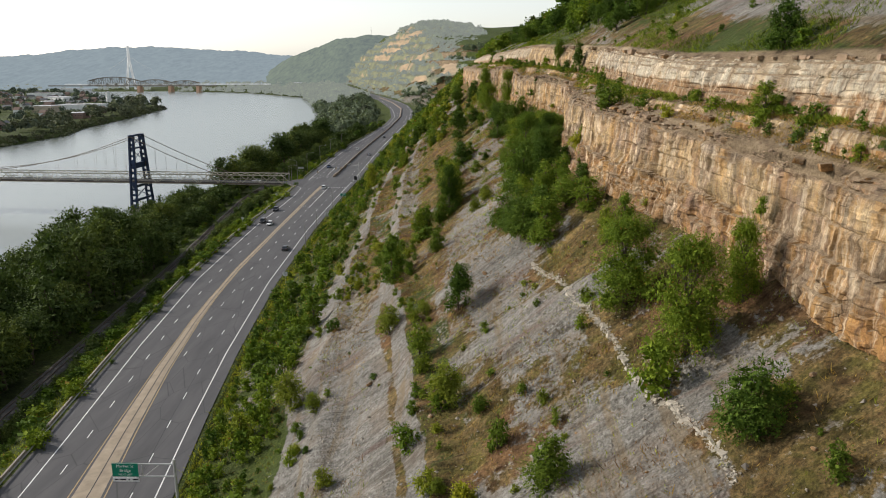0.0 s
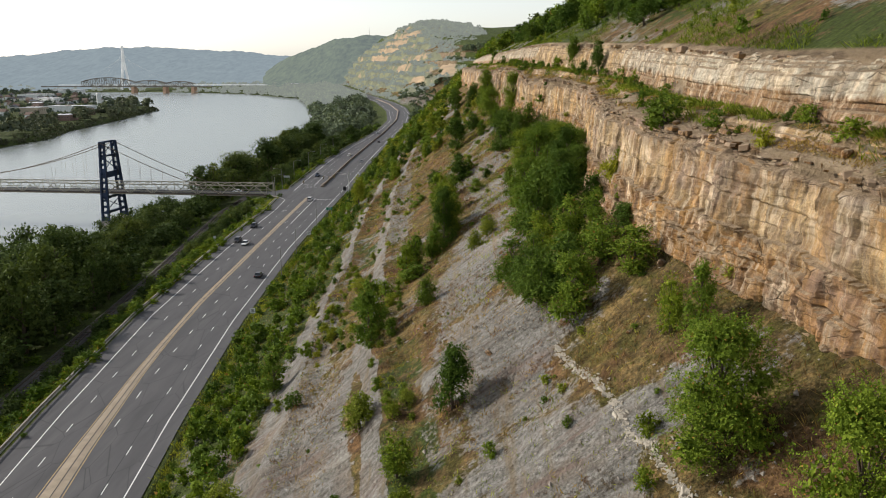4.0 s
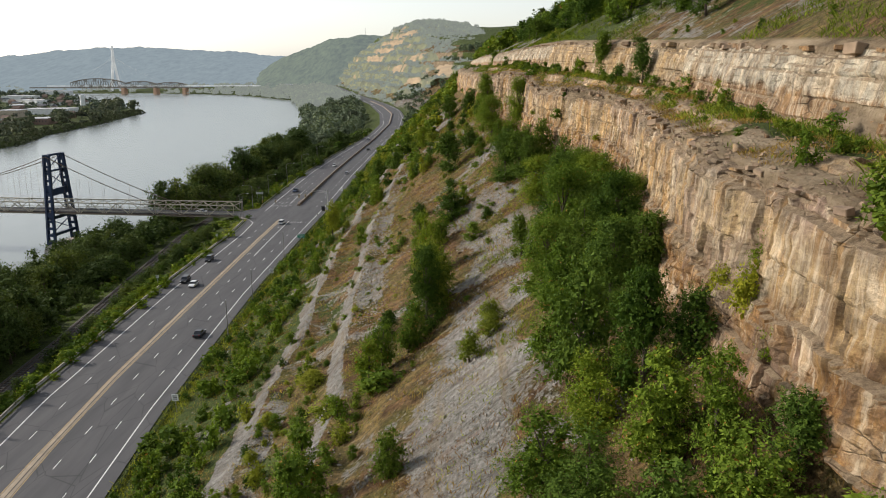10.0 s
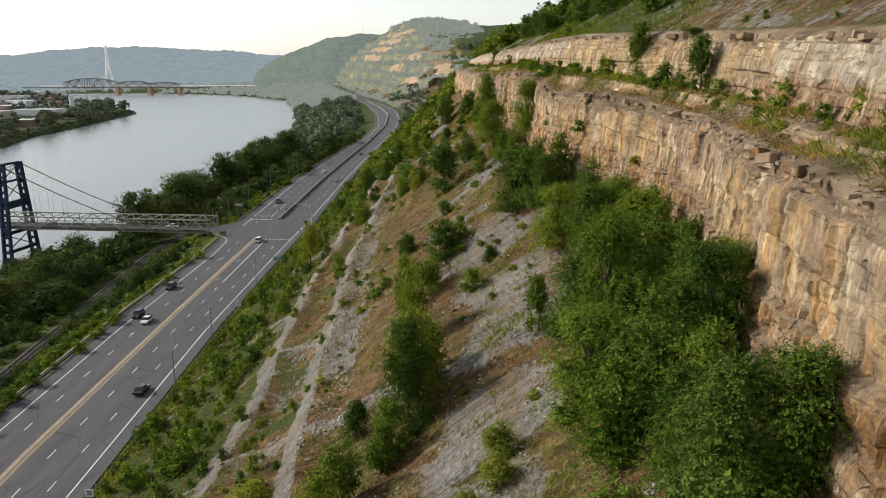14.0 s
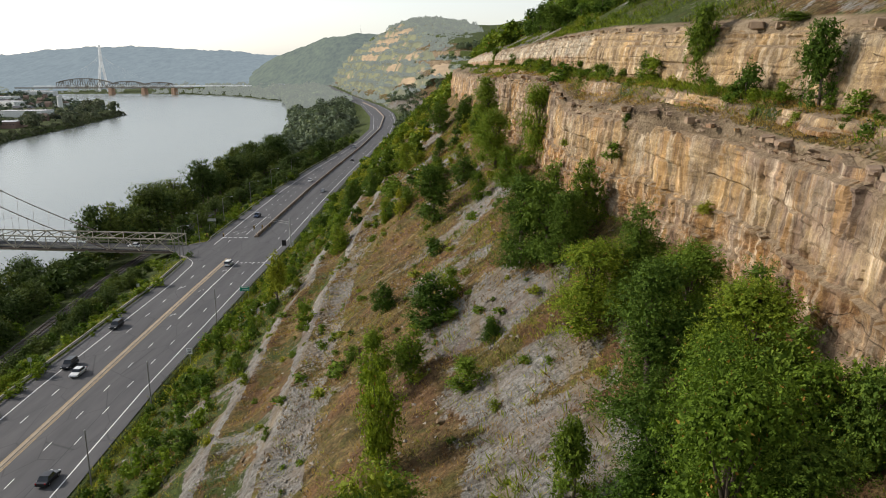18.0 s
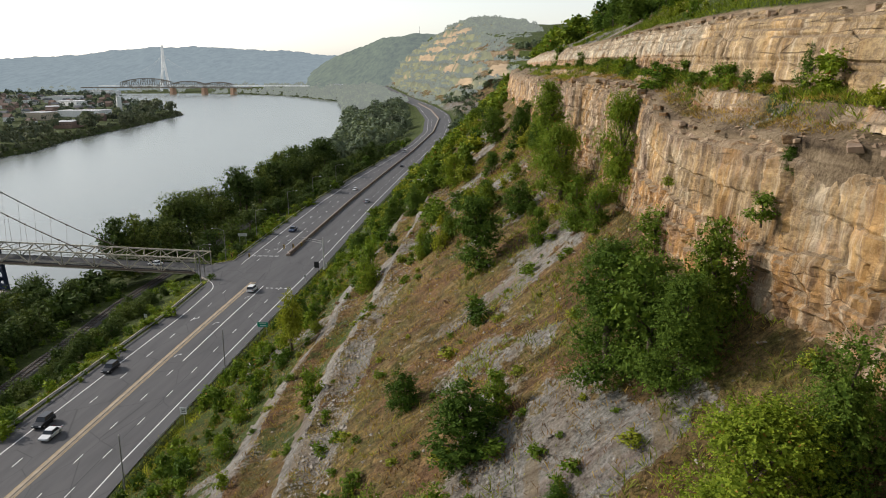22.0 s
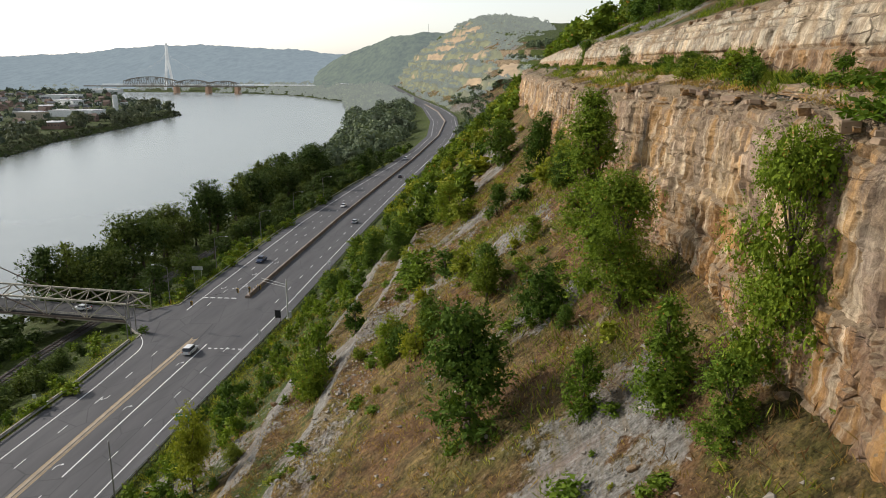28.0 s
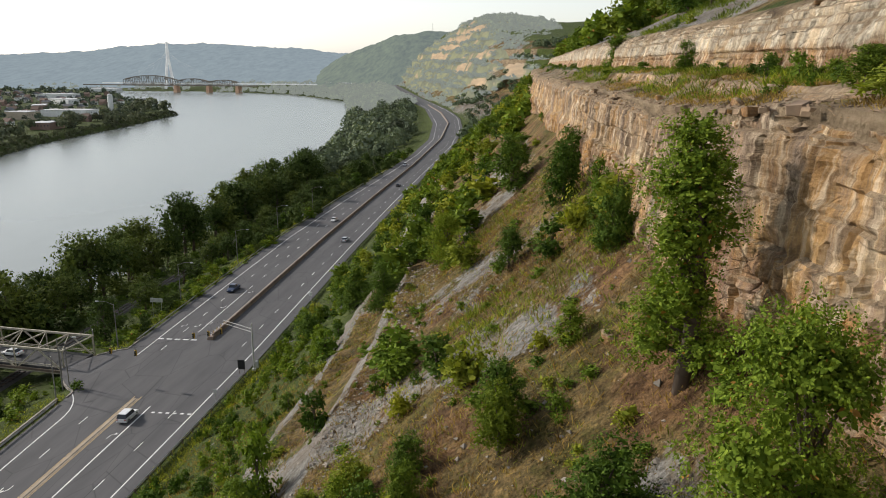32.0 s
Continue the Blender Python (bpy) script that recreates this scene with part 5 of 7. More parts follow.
# the river bank
open_view = lambda x, y: 0.0 if (y > 205 and x > -152 - (y - 205) * 0.1) or abs(y - bridge_y(x)) < 9 else 1.0
spread(45, 205, 330, in_bank, off_bridge, (4, 8), VERGE, "trees on the river bank", (0.9, 1.2), 2.0)
spread(140, -20, 330, in_bank, open_view, (10, 25), RIVER, "trees on the river bank", (0.7, 1.05), 3.2)
near_shore = lambda y, u: float(SHORE(y) + 8 + 24 * u)
spread(26, 210, 302, near_shore, off_bridge, (10.5, 15), RIVER, "trees on the river bank", (0.85, 1.1), 4.0)
spread(230, -95, 360, in_bank, off_bridge, (4, 9), RIVER, "", (0.9, 1.3), 1.2, joined="undergrowth of the wooded river bank")
in_fringe = lambda y, u: float(RAIL(y) - 12 - 20 * u ** 1.4) if y < 560 else in_bank(y, u)
spread(64, 328, 640, in_fringe, off_bridge, (13, 24), RIVER, "trees on the river bank beyond the bridge", (0.65, 1.0), 4.6)
to_road = lambda y, u: float(RAIL(y) + 4.5 + (X_LEFT(y) - 13.0 - RAIL(y) - 4.5) * u)
spread(40, 334, 640, to_road, off_bridge, (6, 12), RIVER, "trees between railway and road beyond the bridge", (0.8, 1.1), 3.2)
spread(24, 222, 306, lambda y, u: float(RAIL(y) - 8 - 30 * u), off_bridge, (6, 10), RIVER, "trees on the river bank", (0.9, 1.2), 3.0)
spread(24, 215, 300, lambda y, u: float(RAIL(y) + 6 + 9 * u), always, (2.5, 5), VERGE, "trees on the road bank", (0.9, 1.2), 1.8)
spread(200, 328, 660, in_bank, off_bridge, (2, 5), RIVER, "", (1.0, 1.5), 1.4, joined="dark green undergrowth on the river bank beyond the bridge")
in_low = lambda y, u: float(RAIL(y) + 5.5 + (X_LEFT(y) - 13.5 - RAIL(y) - 5.5) * u)
spread(95, -60, 300, in_low, off_bridge, (3, 6.5), VERGE, "trees on the road bank", (0.85, 1.15), 2.0)
spread(26, 335, 640, in_verge, off_bridge, (3, 7), VERGE, "trees on the road bank", (0.8, 1.1), 2.2)
spread(25, 40, 300, in_verge, off_bridge, (1.5, 3.4), BUSH[:3], "", (1.1, 1.8), 1.2, joined="leafy bushes on the bank below the road")
spread(330, 60, 650, lambda y, u: float(RAIL(y) + (3.4 + 5 * abs(2 * u - 1)) * (1 if u > 0.5 else -1)), off_bridge, (0.8, 2.8), BUSH[:3], "", (1.1, 1.8), 0.7, joined="green scrub beside the railway track")
spread(420, -95, 430, in_verge, off_bridge, (0.9, 3.2), BUSH[:3], "", (1.1, 1.9), 0.8, joined="tangled green scrub on the bank below the road")
spread(130, 420, 700, in_verge, always, (2.0, 7), RIVER + FAR_BROAD[:2], "", clear=1.6, joined="trees on the road bank beyond the bridge")


def far_woods(name, seed, places, material, label, quads=30, leaf=0.4):
    """Distant trees joined into one mesh: each a lumpy crown of large leaf clumps."""
    r = np.random.default_rng(seed)
    places = np.asarray(places)
    n = len(places)
    d = r.normal(size=(n, quads, 3))
    d[..., 2] = np.abs(d[..., 2]) * 0.9 - 0.15
    d /= np.linalg.norm(d, axis=2, keepdims=True)
    lump = 0.72 + 0.42 * r.random((n, quads, 1))
    wide, high = places[:, None, 4:5], places[:, None, 3:4]
    p = d * lump * np.concatenate([wide * 0.5, wide * 0.5, high * 0.52], -1)
    p[..., 2] += high[..., 0] * 0.45
    p += places[:, None, :3]
    u = np.cross(d + 0.5 * r.normal(size=d.shape), r.normal(size=d.shape))
    u /= np.linalg.norm(u, axis=2, keepdims=True)
    w = np.cross(d + 0.4 * r.normal(size=d.shape), u)
    w /= np.linalg.norm(w, axis=2, keepdims=True)
    s = leaf * wide * (0.6 + 0.5 * r.random((n, quads, 1)))
    q = np.stack([p - u * s * 0.6, p - w * s * 0.5, p + u * s * 0.6, p + w * s * 0.5], 2).reshape(-1, 4, 3)
    return tagged(new(name, quads_mesh(name, q, material)), label, "woods", kind="stuff")


def woods_at(seed, n, y0, y1, x_of, size, keep=None):
    r = np.random.default_rng(seed)
    y = y0 + (y1 - y0) * r.random(n)
    x = x_of(y, r.random(n))
    if keep is not None:
        ok = keep(x, y)
        x, y = x[ok], y[ok]
    h = size[0] + (size[1] - size[0]) * r.random(len(x)) ** 1.3
    return np.stack([x, y, ground_z(x, y) - 0.5, h, h * (0.75 + 0.4 * r.random(len(x)))], -1)


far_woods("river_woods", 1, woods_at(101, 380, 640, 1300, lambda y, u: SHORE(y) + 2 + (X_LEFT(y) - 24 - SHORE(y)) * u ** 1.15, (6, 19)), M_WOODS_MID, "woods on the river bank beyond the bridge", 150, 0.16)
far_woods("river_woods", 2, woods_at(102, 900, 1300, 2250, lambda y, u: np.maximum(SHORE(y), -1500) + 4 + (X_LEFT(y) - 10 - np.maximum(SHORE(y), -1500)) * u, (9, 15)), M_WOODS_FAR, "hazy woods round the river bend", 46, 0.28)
cliff_free = lambda x, y: ~((x > foot_x(y) - 1) & (x < CREST(y) + 2)) & ~((x > UP_FOOT(y) - 1) & (x < UP_FOOT(y) + 5))
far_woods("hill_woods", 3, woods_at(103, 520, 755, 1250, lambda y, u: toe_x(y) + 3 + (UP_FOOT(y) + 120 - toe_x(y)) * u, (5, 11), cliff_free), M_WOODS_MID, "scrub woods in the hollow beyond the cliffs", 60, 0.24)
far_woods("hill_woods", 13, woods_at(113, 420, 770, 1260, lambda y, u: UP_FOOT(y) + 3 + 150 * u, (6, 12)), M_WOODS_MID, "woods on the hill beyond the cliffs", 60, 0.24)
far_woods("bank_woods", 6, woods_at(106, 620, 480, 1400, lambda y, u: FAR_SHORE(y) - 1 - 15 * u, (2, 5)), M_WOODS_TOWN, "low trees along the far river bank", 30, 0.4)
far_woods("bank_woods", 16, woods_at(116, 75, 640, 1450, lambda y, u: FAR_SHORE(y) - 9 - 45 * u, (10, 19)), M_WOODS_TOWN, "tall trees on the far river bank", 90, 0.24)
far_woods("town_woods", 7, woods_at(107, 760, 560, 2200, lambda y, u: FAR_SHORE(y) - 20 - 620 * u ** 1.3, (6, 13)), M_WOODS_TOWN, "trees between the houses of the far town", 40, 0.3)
far_woods("bank_woods", 8, woods_at(108, 500, 2060, 2700, lambda y, u: -420 - 1500 * u, (9, 16), lambda x, y: x > SHORE(y) + 5), M_WOODS_FAR, "hazy woods beyond the river bend", 22, 0.44)


def tufts(name, seed, x, y, high, material, label, blades=5):
    """Loose grass and weeds: narrow blades round many points, one mesh."""
    r = np.random.default_rng(seed)
    n = len(x)
    z = ground_z(x, y)
    root = np.stack([x, y, z - 0.08], -1)[:, None] + r.normal(size=(n, blades, 3)) * np.array([0.3, 0.3, 0.02])
    lean = r.normal(size=(n, blades, 3)) * 0.75
    lean[..., 2] = 1
    h = high[:, None, None] * (0.6 + 0.6 * r.random((n, blades, 1)))
    a = r.random((n, blades)) * 2 * np.pi
    side = np.stack([np.cos(a), np.sin(a), 0 * a], -1) * (0.02 + h * 0.04)
    tip, mid = root + lean * h, root + lean * h * 0.5
    q = np.stack([root, mid + side, tip, mid - side], 2).reshape(-1, 4, 3)
    return tagged(new(name, quads_mesh(name, q, material)), label, "grass", kind="stuff")


def scattered(seed, n, y0, y1, a, b, keep):
    r = np.random.default_rng(seed)
    y = y0 + (y1 - y0) * r.random(n)
    x = toe_x(y) + (foot_x(y) - toe_x(y)) * (a + (b - a) * r.random(n))
    ok = keep(x, y, r.random(n))
    for rib, wob in ((RIB_A, 1.5), (RIB_B, 1.4)):
        w = x - rib(y) - 1.2 * lumps(y, 0 * y, 16, wob)
        ok &= (w < -2.6 - 3 * np.clip((70 - y) / 60, 0, 1)) | (w > 1.2)
    return x[ok], y[ok], 0.16 + 0.4 * r.random(ok.sum()) ** 1.5


gx, gy, gh = scattered(201, 62000, -95, 300, 0.0, 1.0, lambda x, y, u: u < 0.3 - 0.4 * lumps(x * 0.3, y + 0.25 * x, 7, 31) - 0.25 * lumps(x, y, 14, 21) + np.clip(0.004 * (y - 60), -0.15, 0.45))
tufts("dry_grass", 1, gx, gy, gh * 1.25, M_GRASS_DRY, "dry tan grass tufts over the slope", 4)
gx, gy, gh = scattered(202, 36000, -95, 300, 0.0, 1.0, lambda x, y, u: u < 0.35 + 0.6 * lumps(x, y, 9, 23))
tufts("green_weeds", 2, gx, gy, gh * 1.1, M_GRASS_GREEN, "green weeds in patches over the slope")
gx, gy, gh = scattered(204, 38000, -95, 300, 0.15, 1.0, lambda x, y, u: u < 0.3 + 0.9 * lumps(x, y, 11, 27))
tufts("brown_weeds", 7, gx, gy, gh * 1.2, M_WEED_BROWN, "rust brown dry weeds in patches over the slope")
gx, gy, gh = scattered(205, 9000, 60, 300, 0.72, 1.0, lambda x, y, u: u < 0.2 + 0.9 * lumps(x, y, 8, 29))
tufts("tall_weeds", 8, gx, gy, gh * 1.7, M_GRASS_GREEN, "tall bright green weeds below the cliff", 8)
gr = np.random.default_rng(203)
gy = -80 + 380 * gr.random(17000)
gx = CREST(gy) + 0.6 + (UP_FOOT(gy) - CREST(gy) - 1.0) * gr.random(17000) ** 0.9
ok = lumps(gx, gy, 5, 94) > -0.2
tufts("bench_grass", 9, gx[ok], gy[ok], 0.14 + 0.32 * gr.random(int(ok.sum())), M_GRASS_DRY, "dry tan grass over the rock bench")
gy = -80 + 420 * gr.random(11000)
gx = CREST(gy) + 1.2 + (UP_FOOT(gy) - CREST(gy) - 1.6) * gr.random(11000) ** 0.6
ok = lumps(gx, gy, 7, 44) > -0.1
gx, gy = gx[ok], gy[ok]
tufts("bench_weeds", 3, gx, gy, 0.3 + 0.6 * gr.random(len(gx)), M_GRASS_GREEN, "tall green weeds on the rock bench")
gy = -80 + 420 * gr.random(15000)
gx = UP_FOOT(gy) + 2.4 + 22 * gr.random(15000) ** 1.3
ok = lumps(gx, gy, 11, 45) > -0.15
gx, gy = gx[ok], gy[ok]
tufts("bank_weeds", 4, gx, gy, 0.3 + 0.6 * gr.random(len(gx)), M_GRASS_GREEN, "green and brown weeds on the bank above the cliff")
gy = -95 + 720 * gr.random(9000)
gx = X_LEFT(gy) - 4.7 - 6 * gr.random(9000) ** 1.4
ok = np.abs(gy - 313.5) > 13
gx, gy = gx[ok], gy[ok]
tufts("verge_grass", 5, gx, gy, 0.3 + 0.5 * gr.random(len(gx)), M_GRASS_GREEN, "bright green grass verge below the guardrail")
gy = -95 + 420 * gr.random(5000)
gx = X_RIGHT(gy) + 3.3 + 3.5 * gr.random(5000)
tufts("verge_grass", 6, gx, gy, 0.3 + 0.6 * gr.random(5000), M_GRASS_GREEN, "weedy grass verge at the slope's toe")


# ---- suspension bridge at the intersection ----
M_BRIDGE_DECK = grained("dark_deck_grating", (0.045, 0.045, 0.045), 0.85, vary=0.3)
def suspension_bridge():
    top = thing("suspension_bridge", (-101.5, 313.4, 0), "old suspension bridge with pale steel truss and dark blue towers", "bridge", rz=-7.4)
    n, panel, wide, low, high = 60, 6.1, 9.6, -1.3, 3.6
    length = n * panel
    deck = Geo().box((-length / 2, wide / 2, -0.75), (length, wide - 0.8, 0.5))
    part("deck", deck, M_BRIDGE_DECK, top, "dark grey road deck")
    for v in (0.0, wide):
        part("top_chord", Geo().beam((0.2, v, high), (-length, v, high), 0.42, 0.42), M_BRIDGE, top)
        part("bottom_chord", Geo().beam((0, v, low), (-length, v, low), 0.5, 0.6), M_BRIDGE, top)
        part("handrail", Geo().beam((0, v - 0.3, 0.35), (-length, v - 0.3, 0.35), 0.1, 0.14).beam((0, v - 0.3, 0.0), (-length, v - 0.3, 0.0), 0.08, 0.1), M_BRIDGE, top)
        part("kerb_beam", Geo().beam((0, v - 0.5, -0.9), (-length, v - 0.5, -0.9), 0.3, 0.45), M_RUSTY, top, "brown stained edge beam")
    up = Geo().beam((0, 0, low), (-panel, 0, high), 0.3, 0.3).mesh("diagonal", M_BRIDGE)
    down = Geo().beam((0, 0, high), (-panel, 0, low), 0.3, 0.3).mesh("diagonal", M_BRIDGE)
    post = Geo().beam((0, 0, low), (0, 0.001, high), 0.22, 0.22).mesh("post", M_BRIDGE)
    cross = Geo().beam((0, 0, high), (0, wide, high), 0.22, 0.25).mesh("cross_strut", M_BRIDGE)
    brace = Geo().beam((0, 0, high), (-panel, wide, high), 0.12, 0.12).mesh("top_brace", M_BRIDGE)
    floor = Geo().beam((0, 0, low), (0, wide, low), 0.3, 0.55).mesh("floor_beam", M_RUSTY)
    for i in range(n):
        for v in (0.0, wide):
            part("diagonal", up if i % 2 == 0 else down, M_BRIDGE, top).location = (-i * panel, v, 0)
            if i % 2 == 0:
                part("post", post, M_BRIDGE, top).location = (-i * panel, v, 0)
        part("cross_strut", cross, M_BRIDGE, top).location = (-i * panel, 0, 0)
        if i < 30:
            part("top_brace", brace, M_BRIDGE, top).location = (-i * panel, 0, 0)
        part("floor_beam", floor, M_RUSTY, top).location = (-i * panel, 0, 0)
    tip = 24.2
    for tower_x in (-86.0, -299.0):
        tower = Geo()
        part_of = part("tower", tower.box((tower_x, wide / 2, -17), (5, 24, 3.5), None, 0.85), M_CONCRETE, top, "stone pier under the dark blue tower")
        for s in (-1, 1):
            leg = Geo()
            foot, head = Vector((tower_x, wide / 2 + s * 8.6, -15.4)), Vector((tower_x, wide / 2 + s * 5.0, tip))
            for dx in (-0.85, 0.85):
                leg.beam(foot + Vector((dx * 2.0, 0, 0)), head + Vector((dx * 1.3, 0, 0)), 0.95, 1.3)
            for k in range(13):
                p = foot.lerp(head, (k + 0.5) / 13)
                leg.box(p, (3.2 - 0.08 * k, 0.9, 1.1 if k % 4 else 2.0))
            leg.box(head + Vector((0, 0, 0.3)), (3.0, 1.7, 0.8))
            part("tower_leg", leg, M_TOWER, part_of, "dark blue riveted tower leg")
        for z, h in ((24.6, 0.9), (17.6, 0.8), (8.0, 3.0), (-3.4, 1.2), (-11, 1.2)):
            half = 8.4 - 3.4 * (z + 15.4) / (tip + 15.4)
            part("portal_strut", Geo().box((tower_x, wide / 2, z), (1.2, 2 * half, h)), M_TOWER, part_of, "dark blue portal strut")
        for z0, z1 in ((18.2, 24.2), (9.6, 17.2), (-10.4, -4.0)):
            a, b = 8.4 - 3.4 * (z0 + 15.4) / (tip + 15.4), 8.4 - 3.4 * (z1 + 15.4) / (tip + 15.4)
            for s in (-1, 1):
                part("cross_brace", Geo().beam((tower_x, wide / 2 - s * a, z0), (tower_x, wide / 2 + s * b, z1), 0.3, 0.3), M_TOWER, part_of)
    mid, half_span, dip = -192.5, 106.5, 4.6
    curve = lambda u: dip + (tip - dip) * ((u - mid) / half_span) ** 2
    for v in (-1.2, wide + 1.2):
        side = lambda u: tip + (-2.0 - tip) * (u + 86) / 68 - 1.6 * math.sin(math.pi * (u + 86) / 68)
        ring = [(0.17 * math.cos(a * math.pi / 3), 0.17 * math.sin(a * math.pi / 3)) for a in range(6)]
        cable = [(u, v, curve(u)) for u in np.linspace(-299, -86, 36)] + [(u, v, side(u)) for u in np.linspace(-86, -18, 12)[1:]]
        part("main_cable", Geo().sweep(cable, ring), M_RUSTY, top, "dark suspension cable")
        for u in np.arange(-292, -40, 6.1):
            z = curve(u) if u < -86 else side(u)
            if z > high + 0.6:
                part("hanger", Geo().tube((u, v, z), (u, v * 0.9, high), 0.045, 0.045, 4, False).box((u, v, z), (0.5, 0.4, 0.5)), M_RUSTY, top)


suspension_bridge()


# ---- signs, poles and lamps ----
def lettering(text, size, material, name):
    c = bpy.data.curves.new(name, "FONT")
    c.body, c.size, c.align_x, c.extrude = text, size, "CENTER", 0.004
    tmp = bpy.data.objects.new(name, c)
    me = bpy.data.meshes.new_from_object(tmp)
    bpy.data.objects.remove(tmp)
    me.materials.append(material)
    return me


def sign_gantry():
    top = thing("overhead_sign", (-42.0, -3.1, 0), "green overhead direction sign on a galvanised cantilever mast", "road sign")
    part("mast", Geo().tube((0, 0, -0.3), (0, 0, 8.9), 0.24, 0.19, 10).box((0, 0, -0.2), (0.9, 0.9, 0.5)), M_GALV, top)
    for z in (6.3, 8.2):
        part("arm", Geo().tube((0, 0, z), (-5.6, 0, z), 0.11, 0.1, 8), M_GALV, top)
    part("arm_brace", Geo().tube((-4.6, 0, 6.3), (-4.6, 0, 8.2), 0.06).tube((-4.4, 0, 6.3), (-2.0, 0, 8.2), 0.05), M_GALV, top)
    panel = part("sign_panel", Geo().box((-7.0, -0.16, 7.35), (3.7, 0.07, 2.15)), M_SIGN_GREEN, top, "green sign panel with white words")
    for a, b, c, d in ((-8.8, -5.2, 8.36, 8.4), (-8.8, -5.2, 6.3, 6.34)):
        part("border", Geo().box(((a + b) / 2, -0.2, (c + d) / 2), (b - a, 0.012, 0.05)), M_SIGN_WHITE, panel)
    for text, z, size in (("Market St", 7.75, 0.62), ("Bridge", 7.08, 0.62), ("NEXT LEFT", 6.5, 0.42)):
        t = part("word", lettering(text, size, M_SIGN_WHITE, "word"), M_SIGN_WHITE, panel)
        t.matrix_basis = pose(-7.0, -0.2, z, 90, 0, 0)
    plate = part("plate", Geo().box((-7.0, -0.16, 5.88), (3.75, 0.06, 0.62)), M_SIGN_WHITE, top, "white plate with unreadable black writing")
    for i, w in enumerate((0.5, 0.9, 0.2, 0.8)):
        part("bar", Geo().box((-8.35 + i * 0.9, -0.2, 5.88), (w, 0.012, 0.2)), M_BLACK, plate)


sign_gantry()


def small_sign(x, y, z, wide, high, face, name, label, bars, turn=0.0, posts=1):
    top = thing(name, (x, y, gz(x, y)), label, "road sign", "signs along the road", rz=turn)
    z -= gz(x, y)
    for i in range(posts):
        off = 0 if posts == 1 else (i - 0.5) * wide * 0.7
        part("post", Geo().tube((off, 0, -0.4), (off, 0, z + high / 2), 0.05, 0.05, 6), M_GALV, top)
    panel = part("panel", Geo().box((0, -0.09, z), (wide, 0.05, high)), face, top)
    ink = M_SIGN_WHITE if face == M_SIGN_GREEN else M_BLACK
    for i in range(bars):
        part("bar", Geo().box((0.05 * wide * (i % 2), -0.122, z + high * (0.28 - 0.5 * i / max(bars - 1, 1))), (wide * (0.7 - 0.12 * (i % 2)), 0.008, high * 0.13)), ink, panel)


small_sign(-54.6, 116.9, 2.9, 1.25, 1.25, M_SIGN_WHITE, "white_road_sign", "square white road sign on a steel post", 3)
small_sign(-59.0, 208.1, 2.7, 1.25, 1.25, M_SIGN_WHITE, "white_road_sign", "square white road sign beside the slope", 3)
small_sign(-59.6, 253.7, 3.3, 2.5, 1.2, M_SIGN_GREEN, "green_direction_sign", "small green direction sign with white lines of writing", 2, posts=2)
small_sign(-62.3, 363.0, 2.4, 0.75, 0.95, M_SIGN_WHITE, "white_road_sign", "small white road sign beyond the intersection", 2)
small_sign(-62.4, 300.0, 2.3, 0.7, 0.8, M_GALV, "sign_back", "grey back of a small road sign", 0)
small_sign(-100.4, 353.0, 2.6, 3.4, 1.1, M_GALV, "sign_back", "grey back of a wide sign facing away", 0, posts=2)
small_sign(-92.5, 205.0, 2.0, 0.9, 0.9, M_GALV, "sign_back", "grey sign back beside the guardrail", 0)
small_sign(-92.6, 262.0, 2.0, 0.8, 0.9, M_GALV, "sign_back", "grey sign back on the river side", 0)
small_sign(-97.0, 470.0, 2.2, 0.9, 0.9, M_SIGN_WHITE, "white_road_sign", "white sign on the river side verge", 1)


def plain_pole(x, y, high, label):
    top = thing("utility_pole", (x, y, gz(x, y)), label, "pole", "poles along the road")
    part("shaft", Geo().tube((0, 0, -0.5), (0.05, 0, high), 0.13, 0.09, 8), M_POLE, top)
    part("cap", Geo().tube((0.05, 0, high), (0.05, 0, high + 0.15), 0.12, 0.05, 8), M_GALV, top)


for px, py, ph in ((-57.2, 158.0, 9.6), (-58.8, 185.9, 9.6), (-61.0, 233.0, 9.4), (-93.5, 298.1, 9.0), (-94.9, 304.7, 9.5), (-99.2, 309.0, 8.0), (-101.2, 324.6, 6.5)):
    plain_pole(px, py, ph, "thin grey weathered pole beside the road")


def street_lamp(x, y, reach, high=10.8):
    top = thing("street_lamp", (x, y, gz(x, y)), "grey street lamp with a curved arm over the road bank", "street lamp", "street lamps beyond the intersection")
    part("shaft", Geo().tube((0, 0, -0.4), (0, 0, high), 0.14, 0.08, 8), M_POLE, top)
    part("arm", Geo().tube((0, 0, high - 0.2), (reach * 0.5, 0, high + 0.45), 0.05).tube((reach * 0.5, 0, high + 0.45), (reach, 0, high + 0.55), 0.045), M_POLE, top)
    part("lamp_head", Geo().box((reach * 1.08, 0, high + 0.5), (0.85, 0.34, 0.2), None, 0.7), M_GALV, top, "grey cobra lamp head")


for lx, ly, reach in ((-96.7, 326.6, -3.6), (-98.5, 362.6, 3.6), (-98.8, 404.6, 3.6), (-99.3, 446.5, 3.6), (-98.2, 489.0, 3.6), (-95.9, 304.0, 3.4)):
    street_lamp(lx, ly, reach)


